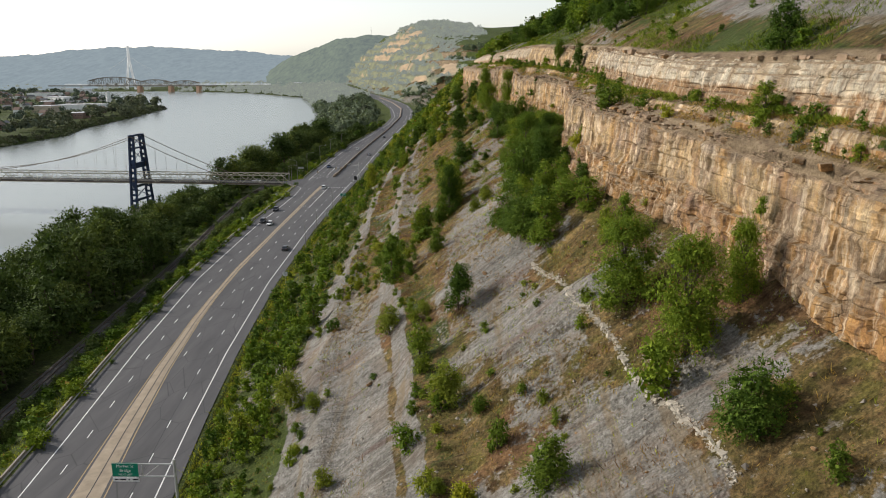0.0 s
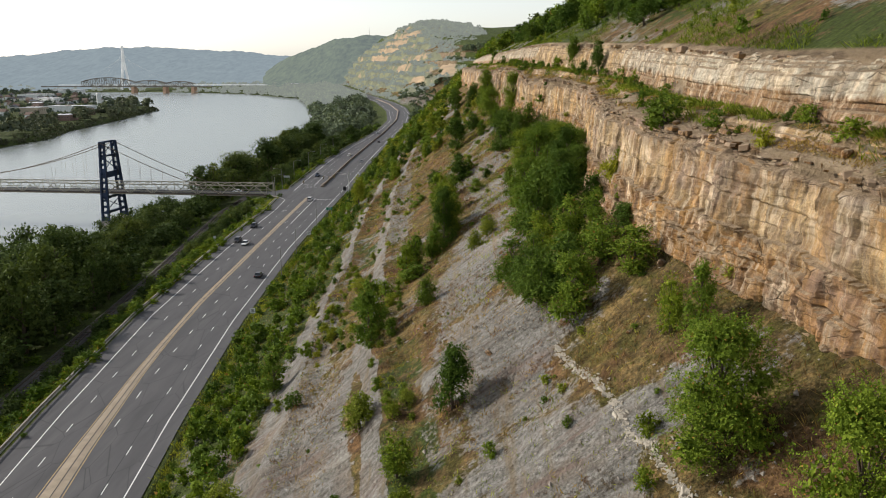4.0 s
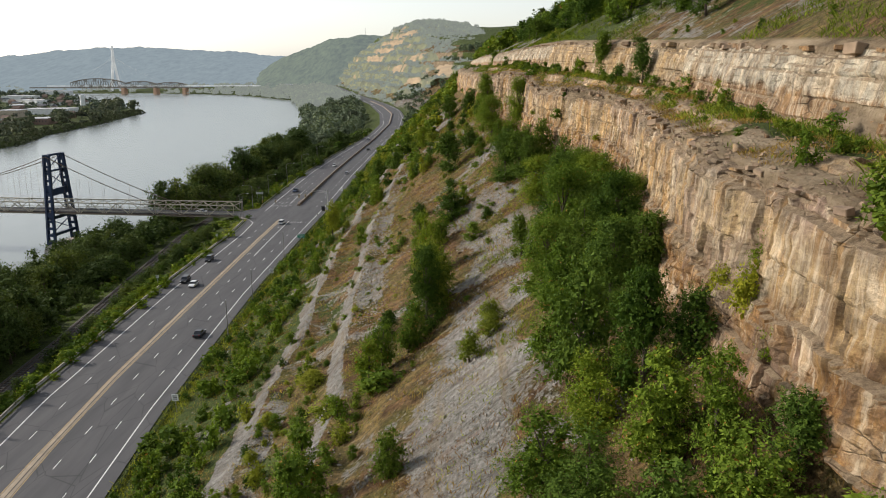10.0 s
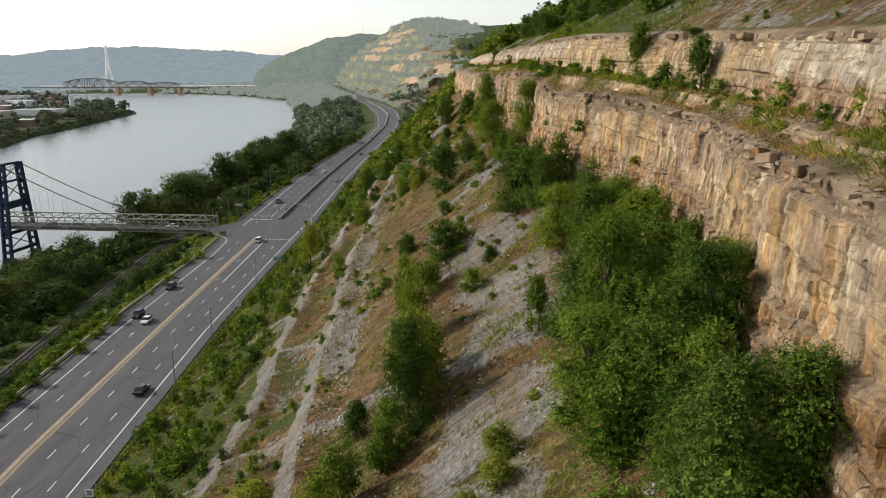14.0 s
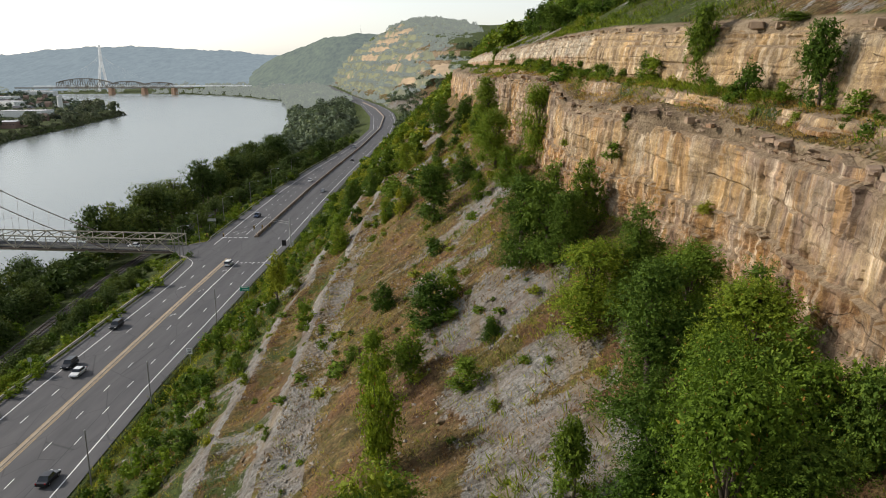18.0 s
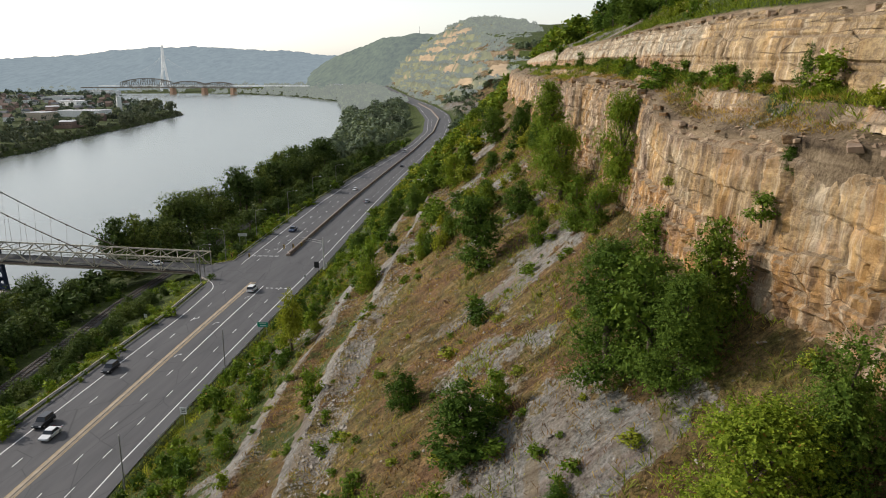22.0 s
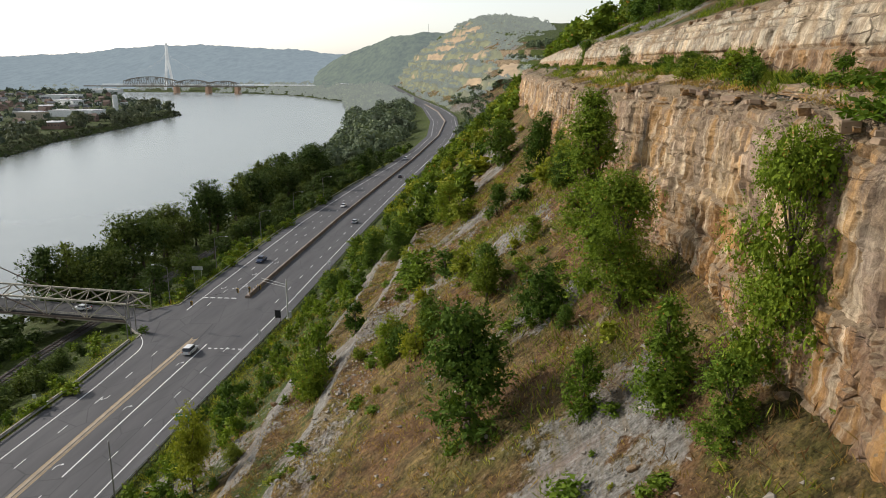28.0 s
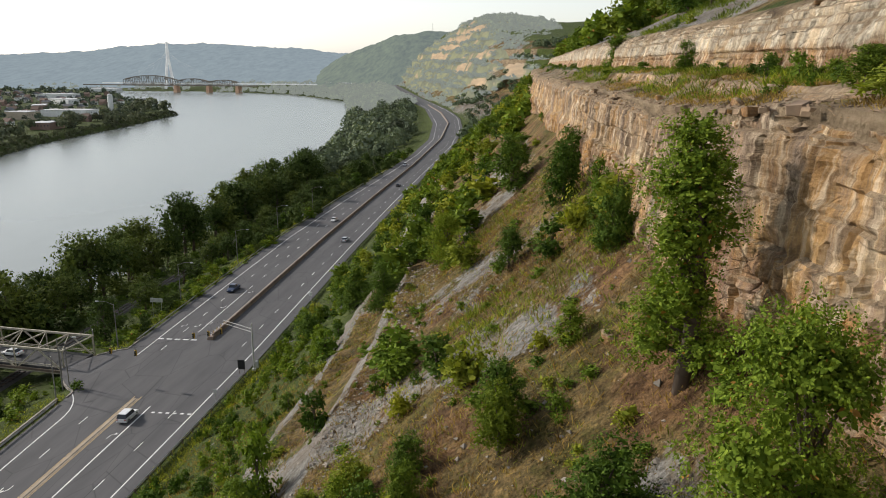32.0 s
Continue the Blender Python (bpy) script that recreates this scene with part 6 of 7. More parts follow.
def signal_mast():
    top = thing("signal_mast", (-61.0, 316.6, 0), "grey traffic signal mast with a double arm", "signal mast")
    part("shaft", Geo().tube((0, 0, -0.4), (0, 0, 10.1), 0.2, 0.13, 10).box((0, 0, 0.0), (0.8, 0.8, 0.5)), M_GALV, top)
    for z in (8.2, 8.9):
        part("arm", Geo().tube((0, 0, z), (-7.5, 3.4, z + 0.5), 0.07, 0.05, 6), M_GALV, top)
    part("control_box", Geo().box((0.75, -0.2, 1.2), (0.6, 0.5, 1.5)), M_GALV, top)
    wire = part("span_wire", Geo().tube((0, 0, 9.6), (-20.4, -9.7, 7.6), 0.025, 0.025, 4).tube((-20.4, -9.7, 7.6), (-33.5, -12, 8.8), 0.025, 0.025, 4).tube((-7.5, 3.4, 9.2), (-12.2, 1.1, 8.2), 0.025, 0.025, 4), M_BLACK, top, "thin black span wires")
    return wire


signal_mast()


def signal_head(x, y, z):
    top = thing("traffic_signal", (x, y, z), "hanging traffic signal with yellow housing and black visors", "traffic signal", "signals over the intersection")
    part("housing", Geo().box((0, 0, 0), (0.42, 0.32, 1.15)), M_SIGNAL_YELLOW, top)
    part("hanger", Geo().tube((0, 0, 0.55), (0, 0, 1.25), 0.03, 0.03, 5), M_BLACK, top)
    for k in range(3):
        part("visor", Geo().tube((0, -0.15, 0.36 - 0.36 * k), (0, -0.42, 0.34 - 0.36 * k), 0.16, 0.15, 8), M_BLACK, top)


for sx, sy, sz in ((-73.2, 315.6, 7.3), (-70.9, 317.7, 7.1), (-68.5, 318.6, 7.4), (-81.4, 306.9, 6.5), (-87.3, 308.0, 6.3)):
    signal_head(sx, sy, sz)
board = thing("sign_back", (-62.6, 313.8, gz(-62.6, 313.8)), "black back of a tall sign on two posts", "road sign")
part("panel", Geo().box((0, 0, 2.2), (1.5, 0.08, 2.0)), M_BLACK, board)
for off in (-0.55, 0.55):
    part("post", Geo().tube((off, 0.08, -0.4), (off, 0.08, 3.1), 0.05, 0.05, 6), M_RUSTY, board)


# ---- cars ----
M_GLASS_CAR = grained("tinted_car_glass", (0.02, 0.025, 0.03), 0.12, 0.0, 0.1, spec=0.6, bump=0.0)
M_TYRE, M_RIM = grained("tyre_rubber", (0.02, 0.02, 0.02), 0.9), grained("wheel_alloy", (0.4, 0.4, 0.4), 0.35, 0.8)
M_HEADLIGHT, M_TAILLIGHT = grained("headlight_glass", (0.7, 0.7, 0.68), 0.15), grained("red_lens", (0.35, 0.02, 0.02), 0.25)
PAINT = {c: grained(c + "_car_paint", v, 0.28, 0.1, 0.04, spec=0.5, bump=0.0) for c, v in (("white", (0.72, 0.72, 0.71)), ("black", (0.018, 0.018, 0.02)), ("silver", (0.4, 0.42, 0.45)), ("dark_blue", (0.03, 0.05, 0.1)))}


def car(x, y, colour, kind, north, z=0.02):
    """A passenger car whose nose points along +y in its own space."""
    long, wide, belt, roof = {"suv": (4.7, 1.9, 1.02, 1.72), "sedan": (4.7, 1.82, 0.88, 1.44), "pickup": (5.6, 2.0, 1.08, 1.85)}[kind]
    top = thing("car", (x, y, z), f"{colour.replace('_', ' ')} {kind} driving on the grey asphalt road", "car", "cars on the road", rz=(0 if north else 180))
    h = long / 2
    prof = [(-h, 0.35), (-h + 0.05, belt * 0.92), (-h + 0.5, belt), (h - 1.25, belt * 0.97), (h - 0.15, belt * 0.78), (h, 0.5), (h - 0.1, 0.28), (-h + 0.1, 0.28)]
    g, m = Geo(), len(prof)
    for s, k in ((-0.5, 1), (-0.47, 1), (0.47, 1), (0.5, 1)):
        inset = 0.05 if abs(s) == 0.5 else 0.0
        g.v += [(s * wide, py * (1 - inset * 0.5), pz - (0.04 if inset and pz > 0.5 else 0)) for py, pz in prof]
    for j in range(3):
        g.f += [(j * m + i, j * m + (i + 1) % m, (j + 1) * m + (i + 1) % m, (j + 1) * m + i) for i in range(m)]
    g.f += [tuple(range(m))[::-1], tuple(range(3 * m, 4 * m))]
    body = part("body", g, PAINT[colour], top)
    y0, y1, y2, y3 = {"suv": (-h + 0.12, -h + 0.5, 0.55, h - 1.25), "sedan": (-h + 0.55, -h + 1.3, 0.5, h - 1.35), "pickup": (-0.75, -0.6, 0.75, h - 1.6)}[kind]
    w0, w1 = wide * 0.47, wide * 0.39
    part("glazing", Geo().add([(-w0, y0, belt - 0.06), (w0, y0, belt - 0.06), (w0, y3, belt - 0.06), (-w0, y3, belt - 0.06), (-w1, y1, roof - 0.05), (w1, y1, roof - 0.05), (w1, y2, roof - 0.05), (-w1, y2, roof - 0.05)], [(0, 1, 5, 4), (1, 2, 6, 5), (2, 3, 7, 6), (3, 0, 4, 7), (4, 5, 6, 7), (3, 2, 1, 0)]), M_GLASS_CAR, top, "dark tinted windows")
    part("roof", Geo().box((0, (y1 + y2) / 2, roof - 0.02), (2 * w1 + 0.04, y2 - y1 + 0.1, 0.07), None, 0.94), PAINT[colour], top)
    if kind == "pickup":
        part("cargo_bed", Geo().box((0, -h + 0.95, belt + 0.02), (wide * 0.8, 1.7, 0.06)), M_BLACK, top, "dark open cargo bed")
    tyre = Geo().tube((-0.11, 0, 0), (0.11, 0, 0), 0.34, 0.34, 14).mesh("tyre", M_TYRE)
    rim = Geo().tube((-0.12, 0, 0), (0.12, 0, 0), 0.2, 0.2, 10).mesh("rim", M_RIM)
    for sx in (-1, 1):
        for wy in (-h + 0.95, h - 0.9):
            w = part("wheel", tyre, M_TYRE, top)
            w.location = (sx * (wide / 2 - 0.1), wy, 0.33)
            part("rim", rim, M_RIM, w)
        part("headlight", Geo().box((sx * wide * 0.36, h - 0.06, 0.66), (0.36, 0.12, 0.14)), M_HEADLIGHT, body)
        part("taillight", Geo().box((sx * wide * 0.4, -h + 0.04, 0.8), (0.24, 0.1, 0.2)), M_TAILLIGHT, body)


for cx, cy, colour, kind, north in ((-75.5, 291.7, "white", "suv", True), (-64.4, 158.9, "black", "sedan", True), (-80.6, 201.7, "white", "sedan", False), (-84.6, 206.1, "black", "suv", False), (-85.6, 231.6, "black", "suv", False),
                                   (-71.0, 435.4, "silver", "sedan", True), (-87.3, 372.0, "dark_blue", "pickup", False), (-84.0, 470.0, "white", "sedan", False), (-74.0, 560.0, "black", "sedan", True), (-84.0, 640.0, "silver", "suv", False)):
    car(cx, cy, colour, kind, north)
car(-118.0, 320.2, "white", "sedan", True, -0.48)
bpy.context.view_layer.update()
scene.objects["car.010"].rotation_euler = (0, 0, radians(82.6))


# ---- loose rock ----
def boulder_mesh(seed):
    bm = bmesh.new()
    bmesh.ops.create_icosphere(bm, subdivisions=2, radius=1.0)
    r = random.Random(seed)
    cuts = [(Vector((r.gauss(0, 1), r.gauss(0, 1), r.gauss(0, 1))).normalized(), r.uniform(0.5, 0.85)) for _ in range(9)]
    for v in bm.verts:
        for n, d in cuts:
            over = v.co.dot(n) - d
            if over > 0:
                v.co -= n * over
        v.co.x *= 1.25
        v.co.z *= 0.72
    me = bpy.data.meshes.new("boulder")
    bm.to_mesh(me)
    bm.free()
    me.materials.append(M_CLIFF_GREY if seed % 2 else M_CLIFF)
    return me


BOULDERS = [boulder_mesh(s) for s in range(5)]
rock_rng = random.Random(31)


def boulder(x, y, size, group):
    ob = new("boulder", BOULDERS[rock_rng.randrange(5)])
    ob.matrix_basis = pose(x, y, gz(x, y) + size * 0.25, rock_rng.uniform(-25, 25), rock_rng.uniform(-25, 25), rock_rng.uniform(0, 360)) @ Matrix.Scale(size, 4)
    tagged(ob, "angular fallen sandstone boulder on the stony ground", "boulder", group)


for i in range(70):
    y = rock_rng.uniform(-70, 250)
    boulder(float(foot_x(y)) - 1.0 - 9 * rock_rng.random() ** 1.8, y, 0.2 + 0.5 * rock_rng.random() ** 3, "boulders below the cliff")
for i in range(80):
    y = rock_rng.uniform(-60, 250)
    boulder(float(CREST(y)) + 0.4 + 5 * rock_rng.random() ** 2, y, 0.2 + 0.45 * rock_rng.random() ** 3, "boulders on the rock bench")
for i in range(70):
    y = rock_rng.uniform(-80, 240)
    boulder(on_slope(0.25, 0.9)(y, rock_rng.random()), y, 0.15 + 0.45 * rock_rng.random() ** 3, "boulders on the slope")


def rubble(name, seed, x, y, size, material, label):
    """Small broken stones over the slope, one mesh of tilted chips."""
    r = np.random.default_rng(seed)
    n = len(x)
    z = ground_z(x, y)
    c = np.stack([x, y, z + size * 0.12], -1)
    oct_dirs = np.array([(1, 0, 0), (0, 1, 0), (-1, 0, 0), (0, -1, 0), (0, 0, 0.6), (0, 0, -0.5)], float)
    v = oct_dirs[None] * (0.6 + 0.7 * r.random((n, 6, 1))) + 0.18 * r.normal(size=(n, 6, 3))
    v = c[:, None] + v * size[:, None, None]
    tri_i = np.array([(0, 1, 4), (1, 2, 4), (2, 3, 4), (3, 0, 4), (1, 0, 5), (2, 1, 5), (3, 2, 5), (0, 3, 5)])
    faces = (tri_i[None] + 6 * np.arange(n)[:, None, None]).reshape(-1, 3)
    me = bpy.data.meshes.new(name)
    me.from_pydata(v.reshape(-1, 3).tolist(), [], faces.tolist())
    me.materials.append(material)
    tagged(new(name, me), label, "rubble", kind="stuff")


rr = np.random.default_rng(301)
ry = -85 + 330 * rr.random(5200)
rx = toe_x(ry) + (foot_x(ry) - toe_x(ry)) * (0.22 + 0.76 * rr.random(5200))
rubble("shale_rubble", 1, rx, ry, 0.08 + 0.26 * rr.random(5200) ** 3, M_RUBBLE, "grey broken shale over the slope")
ry = 100 + 200 * rr.random(3600)
rx = RIB_B(ry) + 0.5 + 6.5 * rr.random(3600)
rubble("shale_rubble", 3, rx, ry, 0.08 + 0.3 * rr.random(3600) ** 3, M_RUBBLE, "grey broken shale below the upper rib")
ry = -85 + 420 * rr.random(6500)
rx = CREST(ry) - 0.2 + (UP_FOOT(ry) - CREST(ry)) * 0.95 * rr.random(6500) ** 1.4
rubble("ledge_rubble", 2, rx, ry, 0.07 + 0.22 * rr.random(6500) ** 3, M_LEDGE, "brown broken rock along the cliff's rim")


# ---- blocks broken out along the rims and the pale ledge ----
def block_mesh(seed, material):
    """An angular bedded block: a box with crooked corners and chipped edges."""
    r = random.Random(seed)
    bm = bmesh.new()
    bmesh.ops.create_cube(bm, size=2.0)
    for v in bm.verts:
        v.co = Vector((v.co.x * r.uniform(0.75, 1.1), v.co.y * r.uniform(0.8, 1.2), v.co.z * r.uniform(0.5, 0.75)))
    bmesh.ops.bevel(bm, geom=bm.edges[:], offset=0.12, segments=1, affect="EDGES")
    for v in bm.verts:
        v.co += Vector((r.uniform(-0.05, 0.05), r.uniform(-0.05, 0.05), r.uniform(-0.05, 0.05)))
    me = bpy.data.meshes.new("stone")
    bm.to_mesh(me)
    bm.free()
    me.materials.append(material)
    return me


M_RIM_ROCK = grained("rust_brown_rock", (0.24, 0.17, 0.115), 0.95, vary=0.5, scale=1.2, bump=0.6)
M_PALE_ROCK = grained("pale_limestone", (0.37, 0.335, 0.27), 0.95, vary=0.3, scale=1.5, bump=0.5)
RIM_BLOCKS = [block_mesh(s, (M_RIM_ROCK, M_LEDGE, M_CLIFF)[s % 3]) for s in range(6)]
GREY_BLOCKS = [block_mesh(s + 9, (M_CLIFF_GREY, M_LEDGE)[s % 2]) for s in range(4)]
PALE_BLOCKS = [block_mesh(s + 20, M_PALE_ROCK) for s in range(4)]


def lay_stones(count, y0, y1, x_of, z_of, meshes, parent, size, seed, tilt=8):
    r = random.Random(seed)
    for _ in range(count):
        y = r.uniform(y0, y1)
        x = x_of(y, r.random())
        s = size[0] + (size[1] - size[0]) * r.random() ** 2.2
        ob = part("stone", r.choice(meshes), None, parent)
        ob.matrix_basis = pose(x, y, z_of(x, y) + s * r.uniform(-0.3, 0.15), r.uniform(-tilt, tilt), r.uniform(-tilt, tilt), r.uniform(-35, 35)) @ Matrix.Diagonal((s, s * r.uniform(0.8, 1.6), s * r.uniform(0.6, 1.1), 1))


lay_stones(230, -60, 235, lambda y, u: float(CREST(y)) - 0.7 + 1.5 * u, lambda x, y: float(CREST_Z(y)) - 0.15, RIM_BLOCKS, cliff_lower, (0.18, 0.55), 41)
lay_stones(130, -60, 240, lambda y, u: float(UP_FOOT(y)) + 1.0 + 1.0 * u, lambda x, y: float(UP_TOP_Z(y)) - 0.15, GREY_BLOCKS, cliff_upper, (0.2, 0.65), 42)
pale_ledge = thing("limestone_ledge", (12, -18, gz(12, -18)), "broken cream limestone ledge across the grey slope", "rock ledge")
ledge_inverse = pale_ledge.matrix_basis.inverted()
on_ledge = lambda y: float(toe_x(y) + (foot_x(y) - toe_x(y)) * (0.812 + 0.006 * float(lumps(y, 0.0, 7, 3.3))))
lay_stones(290, -48, 9, lambda y, u: on_ledge(y) + 0.45 * (u - 0.5), lambda x, y: gz(x, y) - 0.08, PALE_BLOCKS, pale_ledge, (0.1, 0.34), 43, 14)
for ob in pale_ledge.children:
    ob.matrix_basis = ledge_inverse @ ob.matrix_basis


ledge_y = -50 + 60 * rr.random(1500)
ledge_x = np.array([on_ledge(y) for y in ledge_y]) + 0.2 * rr.normal(size=1500)
rubble("ledge_rubble", 4, ledge_x, ledge_y, 0.05 + 0.17 * rr.random(1500) ** 2, M_PALE_ROCK, "cream limestone chips along the broken ledge")


# ---- the far bank: town, bridges, hills ----
M_HOUSE = [grained("pale_siding", (0.62, 0.6, 0.56), 0.8), grained("faded_brick", (0.3, 0.2, 0.16), 0.9), grained("tan_siding", (0.45, 0.38, 0.29), 0.85), grained("white_siding", (0.74, 0.74, 0.72), 0.8)]
M_ROOF = [grained("grey_shingles", (0.16, 0.16, 0.165), 0.9), grained("brown_shingles", (0.2, 0.14, 0.11), 0.9), grained("pale_roofing", (0.5, 0.5, 0.5), 0.8)]
M_PANE = grained("dark_window_glass", (0.06, 0.07, 0.08), 0.2)


def house_kit(i, w, d, h, flat):
    body = Geo().box((0, 0, h / 2 - 1), (w, d, h + 2)).mesh("wall", M_HOUSE[i % 4])
    if flat:
        roof = Geo().box((0, 0, h + 0.25), (w + 0.6, d + 0.6, 0.5)).mesh("roof", M_ROOF[2])
    else:
        p = h + w * 0.36
        roof = Geo().add([(-w / 2 - 0.5, -d / 2 - 0.5, h - 0.2), (w / 2 + 0.5, -d / 2 - 0.5, h - 0.2), (w / 2 + 0.5, d / 2 + 0.5, h - 0.2), (-w / 2 - 0.5, d / 2 + 0.5, h - 0.2), (0, -d / 2 - 0.5, p), (0, d / 2 + 0.5, p)], [(0, 1, 4), (1, 2, 5, 4), (2, 3, 5), (3, 0, 4, 5), (3, 2, 1, 0)]).mesh("roof", M_ROOF[i % 2])
    pane = Geo().box((0, 0, 0), (1.1, 0.12, 1.4)).mesh("window", M_PANE)
    return w, d, h, body, roof, pane


KITS = [house_kit(0, 9, 12, 6, False), house_kit(1, 10, 10, 6.5, False), house_kit(2, 8, 13, 5, False), house_kit(3, 11, 9, 6, False), house_kit(1, 22, 40, 8, True), house_kit(3, 30, 70, 9, True), house_kit(2, 24, 34, 10, True)]


def house(kit, x, y, turn, name="house", label="small pitched-roof house in the far town", z=None):
    w, d, h, body, roof, pane = KITS[kit]
    top = thing(name, (x, y, gz(x, y) if z is None else z), label, "building", "buildings of the far town", rz=turn)
    part("wall", body, None, top)
    part("roof", roof, None, top)
    for k in range(3 if kit < 4 else 6):
        p = part("window", pane, None, top)
        p.location = (-w / 2 + w * (k + 0.5) / (3 if kit < 4 else 6), -d / 2 - 0.03, h * 0.62)


town = random.Random(5)
for i in range(190):
    y = 640 + 1250 * town.random()
    x = float(FAR_SHORE(y)) - 45 - 430 * town.random()
    house(town.randrange(4), x, y, town.choice((0, 12, 90, 100)) + town.uniform(-5, 5))
for x, y, kit, turn in ((-640, 1185, 5, 84), (-665, 1120, 6, 80), (-560, 1010, 4, 10), (-760, 1300, 4, 30), (-830, 1480, 5, 60), (-980, 1700, 5, 85), (-1080, 2050, 5, 90), (-1260, 2350, 5, 88), (-620, 880, 6, 15), (-700, 960, 4, 85)):
    house(kit, x, y, turn, "warehouse", "low pale flat-roofed warehouse across the river")
for x, y in ((-520, 2330), (-470, 2360), (-560, 2400)):
    house(5, x, y, 80, "warehouse", "pale flat-roofed shed beyond the river bend")
for x, y, z in ((-1560, 2720, 10), (-1480, 2760, 10), (-1640, 2700, 8), (-765, 2860, 22), (-715, 2880, 23)):
    house(5, x, y, 62, "warehouse", "long white shed at the foot of the far ridge", z)
silo = thing("silo", (-656, 1318, gz(-656, 1318)), "tall white cylindrical silo on the far bank", "silo")
part("shell", Geo().tube((0, 0, -1), (0, 0, 24), 4.0, 4.0, 16), M_HOUSE[3], silo)
part("dome", Geo().tube((0, 0, 24), (0, 0, 25.4), 4.1, 1.5, 16), M_ROOF[2], silo)

M_FAR_STEEL, M_FAR_STONE = grained("hazy_brown_steel", (0.2, 0.175, 0.14), 0.85), grained("orange_sandstone_pier", (0.52, 0.33, 0.22), 0.9)


def railway_bridge():
    top = thing("railway_bridge", (-1260, 2330, 0), "long dark railway truss bridge on orange stone piers", "bridge", rz=-18)
    deck = 0.0
    part("deck", Geo().box((250, 0, deck), (620, 7, 3)), M_FAR_STEEL, top)
    spans = [(100, 290, 25), (290, 402, 17), (402, 500, 14)]
    for a, b, rise in spans:
        n = max(6, int((b - a) / 17))
        us = np.linspace(a, b, n + 1)
        zs = deck + 1 + rise * np.sin(np.pi * np.linspace(0.12, 0.88, n + 1)) ** 0.6
        for v in (-4, 4):
            g = Geo()
            for i in range(n):
                g.beam((us[i], v, zs[i]), (us[i + 1], v, zs[i + 1]), 1.6, 1.6)
                g.beam((us[i], v, deck), (us[i + 1], v, zs[i + 1]) if i % 2 == 0 else (us[i + 1], v, deck), 1.0, 1.0)
                g.beam((us[i], v, deck), (us[i], v + 0.01, zs[i]), 1.1, 1.1)
                if i % 2:
                    g.beam((us[i], v, zs[i]), (us[i + 1], v, deck), 1.0, 1.0)
            part("truss", g, M_FAR_STEEL, top)
    for u in (290, 402, 500):
        part("pier", Geo().box((u, 0, -10), (11, 16, 19), None, 0.85), M_FAR_STONE, top, "orange sandstone pier")


railway_bridge()


def cable_stayed_bridge():
    top = thing("cable_stayed_bridge", (-1062, 2362, 0), "pale concrete cable-stayed bridge tower beyond the railway bridge", "bridge", rz=-18)
    for s in (-1, 1):
        part("tower_leg", Geo().tube((s * 17, 0, -16), (s * 2.6, 0, 70), 4.2, 3.2, 8), M_FAR_PALE, top)
    part("tower_mast", Geo().tube((0, 0, 66), (0, 0, 118), 5.0, 3.4, 8), M_FAR_PALE, top)
    part("deck", Geo().box((120, 0, 2), (760, 14, 2.4)), M_FAR_PALE, top)
    for k in range(1, 9):
        for s in (-1, 1):
            part("stay", Geo().tube((0, 0, 112 - k * 4), (s * k * 26, 0, 3), 0.09, 0.09, 4, False), M_FAR_PALE, top)


cable_stayed_bridge()


def hill(name, rows, depth, material, label, seed):
    """A far wooded ridge: rows of bearing (degrees), distance and height of its crest as seen from the river road."""
    a = np.linspace(rows[0][0], rows[-1][0], 520)
    dist = np.interp(a, [r[0] for r in rows], [r[1] for r in rows])
    crest_z = np.interp(a, [r[0] for r in rows], [r[2] for r in rows])
    t = np.linspace(0, 1, 26)[None]
    d = dist[:, None] - depth * (1 - t) + 120 * np.maximum(t - 0.85, 0)
    x, y = np.sin(np.radians(a))[:, None] * d, 0 + np.cos(np.radians(a))[:, None] * d
    z = -16 + (crest_z[:, None] + 16) * np.sin(np.minimum(t * 1.12, 1) * np.pi / 2) ** 1.25
    z = z + t * (9 * lumps(x, y, 130, seed) + 5 * lumps(x, y, 45, seed + 1) + 4.2 * lumps(x, y, 17, seed + 2)) * np.clip(1.4 - t * 0.6, 0, 1)
    me = grid_mesh(name, np.stack([x, y, z], -1)[::-1], material)
    return tagged(new(name, me), label, "hill", kind="structure")


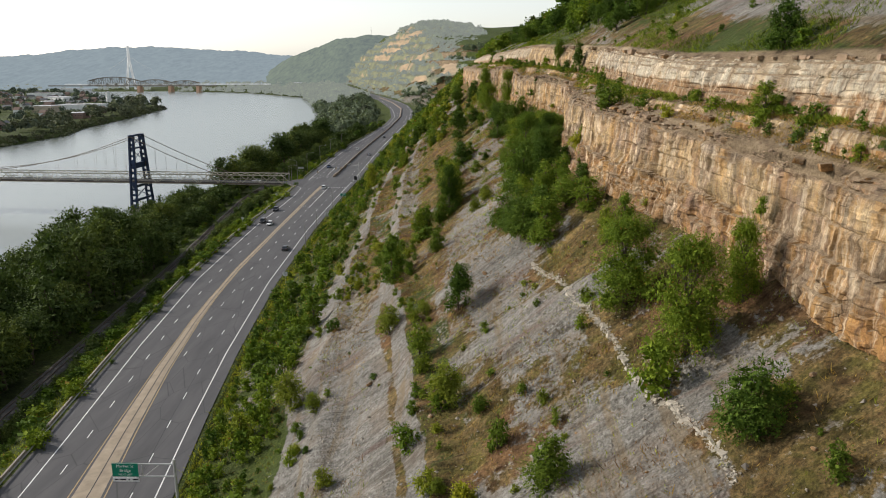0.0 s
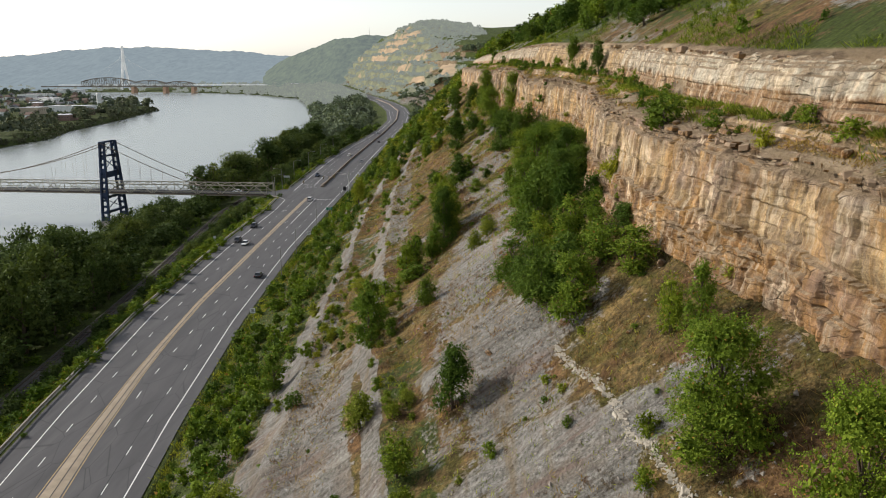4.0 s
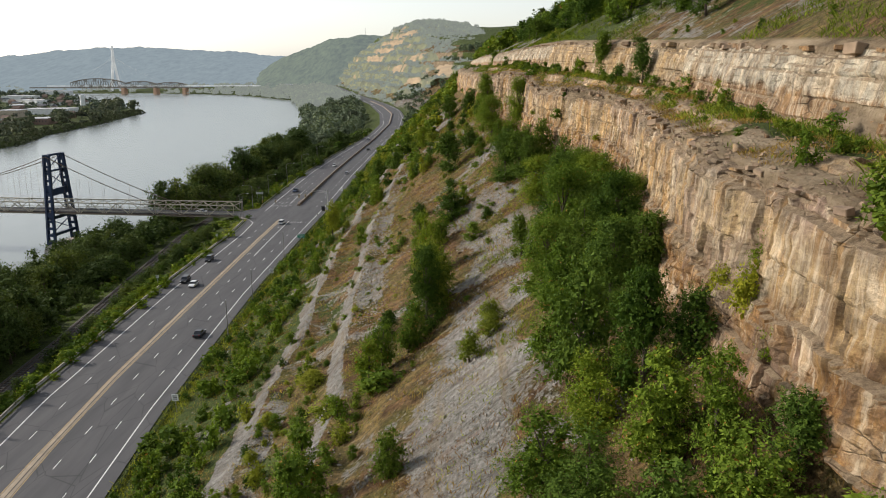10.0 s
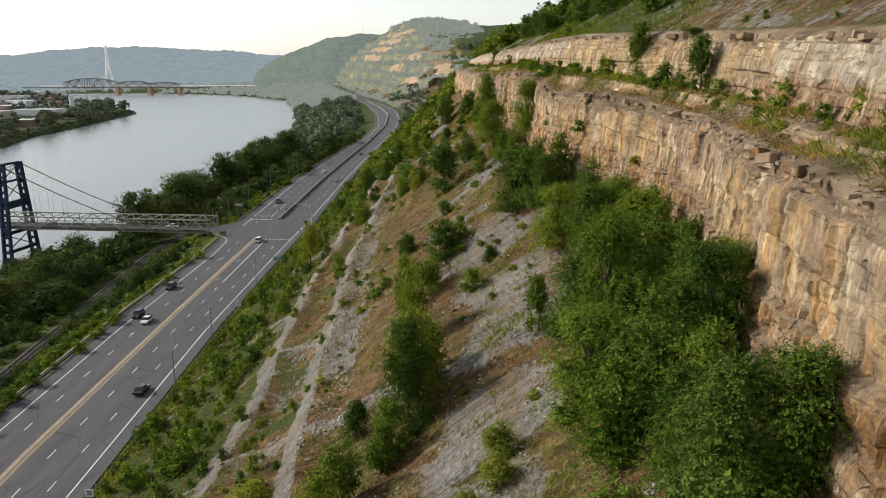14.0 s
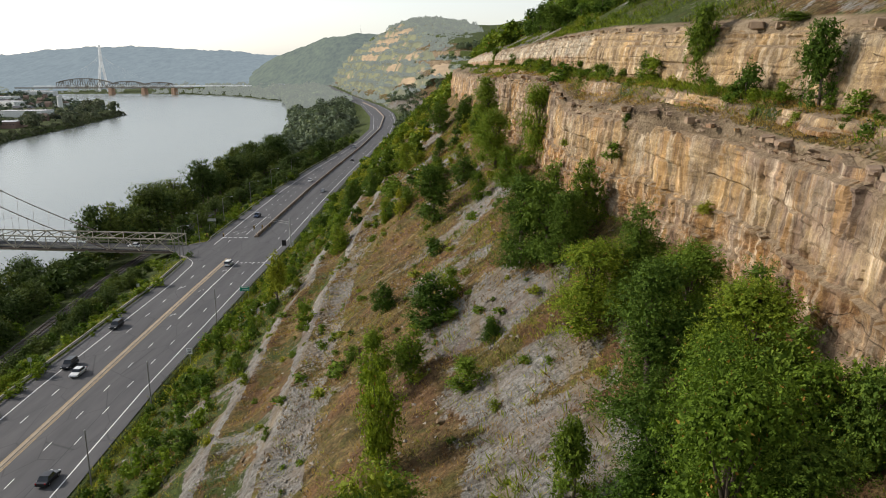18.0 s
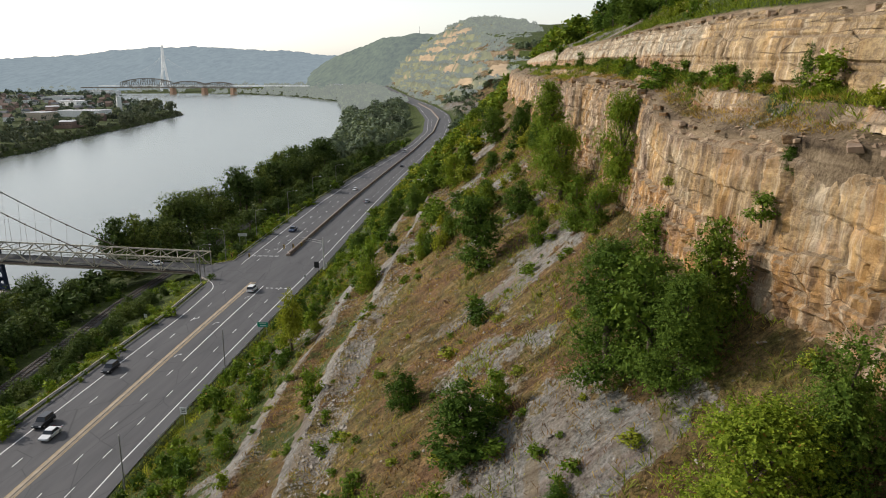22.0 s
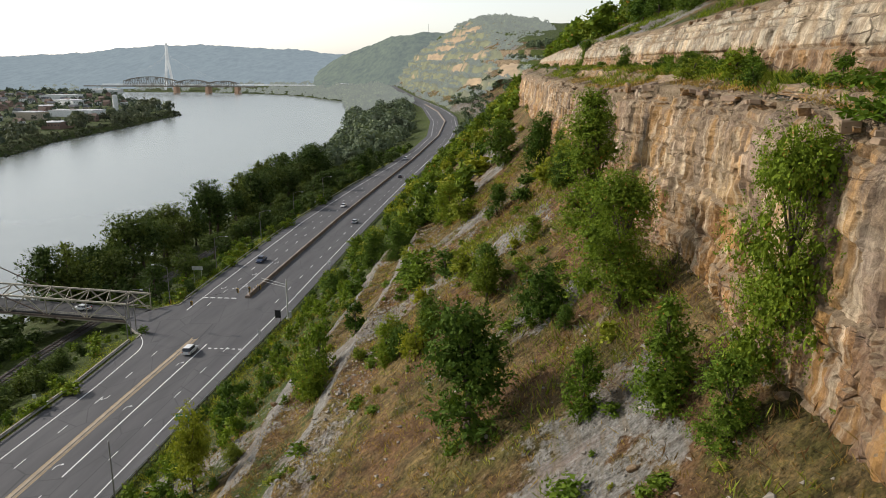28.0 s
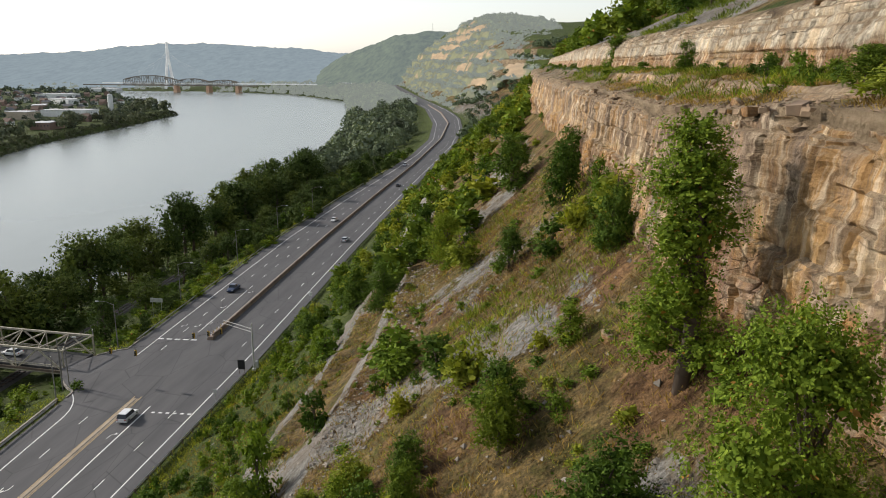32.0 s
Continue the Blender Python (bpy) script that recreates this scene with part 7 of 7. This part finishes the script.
def terraced_hill():
    """The far hill above the bend: quarried rock terraces below a wooded top."""
    ys = np.arange(1180, 2900, 9.0)
    t = np.concatenate([np.linspace(0, 0.62, 70), np.linspace(0.63, 1.5, 50)])
    height = np.interp(ys, [1180, 1350, 1600, 1900, 2150, 2300, 2500, 2900], [52, 74, 104, 138, 160, 165, 150, 70])[:, None]
    wide = np.interp(ys, [1180, 1500, 2300, 2900], [120, 170, 250, 300])[:, None]
    x = toe_x(ys)[:, None] + 2 + wide * t[None]
    y = np.repeat(ys[:, None], len(t), 1)
    rise = np.minimum(t, 1)[None] + 0.05 * lumps(x, y, 110, 81)
    smooth = height * np.sin(np.clip(rise, 0, 1) * np.pi / 2) ** 1.1
    step = 19.0
    lev = smooth / step + 0.25 * lumps(x, y, 90, 82)
    cut = lev - np.floor(lev)
    stair = (np.floor(lev) + np.clip((cut - 0.55) / 0.35, 0, 1)) * step
    rocky = np.clip((0.95 - rise) * 5, 0, 1)
    z = smooth * (1 - 0.75 * rocky) + stair * 0.75 * rocky + 3.5 * lumps(x, y, 34, 83) + (2 + 3 * (1 - rocky)) * lumps(x, y, 13, 84)
    z = z - 30 * np.clip(t[None] - 1.2, 0, 1)
    face = ((cut > 0.5) & (cut < 0.97)) * rocky * np.clip((smooth / height - 0.3) * 5, 0, 1) * np.clip(0.2 + 1.3 * lumps(x, y, 75, 85) + 0.4 * lumps(x, y, 25, 87), 0, 0.85)
    bare = 0.35 * rocky * np.clip(lumps(x, y, 55, 86) + 0.3, 0, 1)
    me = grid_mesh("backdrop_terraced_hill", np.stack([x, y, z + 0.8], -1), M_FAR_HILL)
    c = np.maximum(face, bare)
    me.color_attributes.new("cover", "FLOAT_COLOR", "POINT").data.foreach_set("color", np.stack([c, c, c, c * 0 + 1], -1).astype(np.float32).ravel())
    tagged(new("backdrop_terraced_hill", me), "terraced hill with ochre rock benches and green scrub in haze", "hill", kind="structure")
    r = np.random.default_rng(401)
    i, j = r.integers(0, x.shape[0], 5200), r.integers(0, x.shape[1], 5200)
    ok = (r.random(5200) < np.where(t[j] > 0.75, 0.95, 0.6)) & (c[i, j] < 0.3)
    i, j = i[ok], j[ok]
    h = np.where(t[j] > 0.75, 9, 5.5) * (0.7 + 0.6 * r.random(len(i)))
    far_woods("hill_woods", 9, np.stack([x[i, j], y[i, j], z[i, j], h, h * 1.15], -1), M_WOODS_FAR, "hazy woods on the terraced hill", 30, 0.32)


terraced_hill()
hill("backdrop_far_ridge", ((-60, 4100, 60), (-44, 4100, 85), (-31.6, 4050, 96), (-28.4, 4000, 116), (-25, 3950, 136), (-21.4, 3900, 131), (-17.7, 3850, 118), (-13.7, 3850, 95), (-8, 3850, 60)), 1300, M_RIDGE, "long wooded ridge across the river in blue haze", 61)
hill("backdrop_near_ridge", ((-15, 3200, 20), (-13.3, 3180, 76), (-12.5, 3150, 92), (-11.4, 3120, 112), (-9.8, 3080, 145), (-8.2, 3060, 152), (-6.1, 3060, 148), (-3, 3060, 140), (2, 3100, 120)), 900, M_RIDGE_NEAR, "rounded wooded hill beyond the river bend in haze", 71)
mast = thing("radio_mast", (-395, 3085, 140), "thin radio mast on the far wooded hill", "mast")
part("lattice", Geo().tube((0, 0, -6), (0, 0, 52), 0.9, 0.5, 4), M_FAR_STEEL, mast)
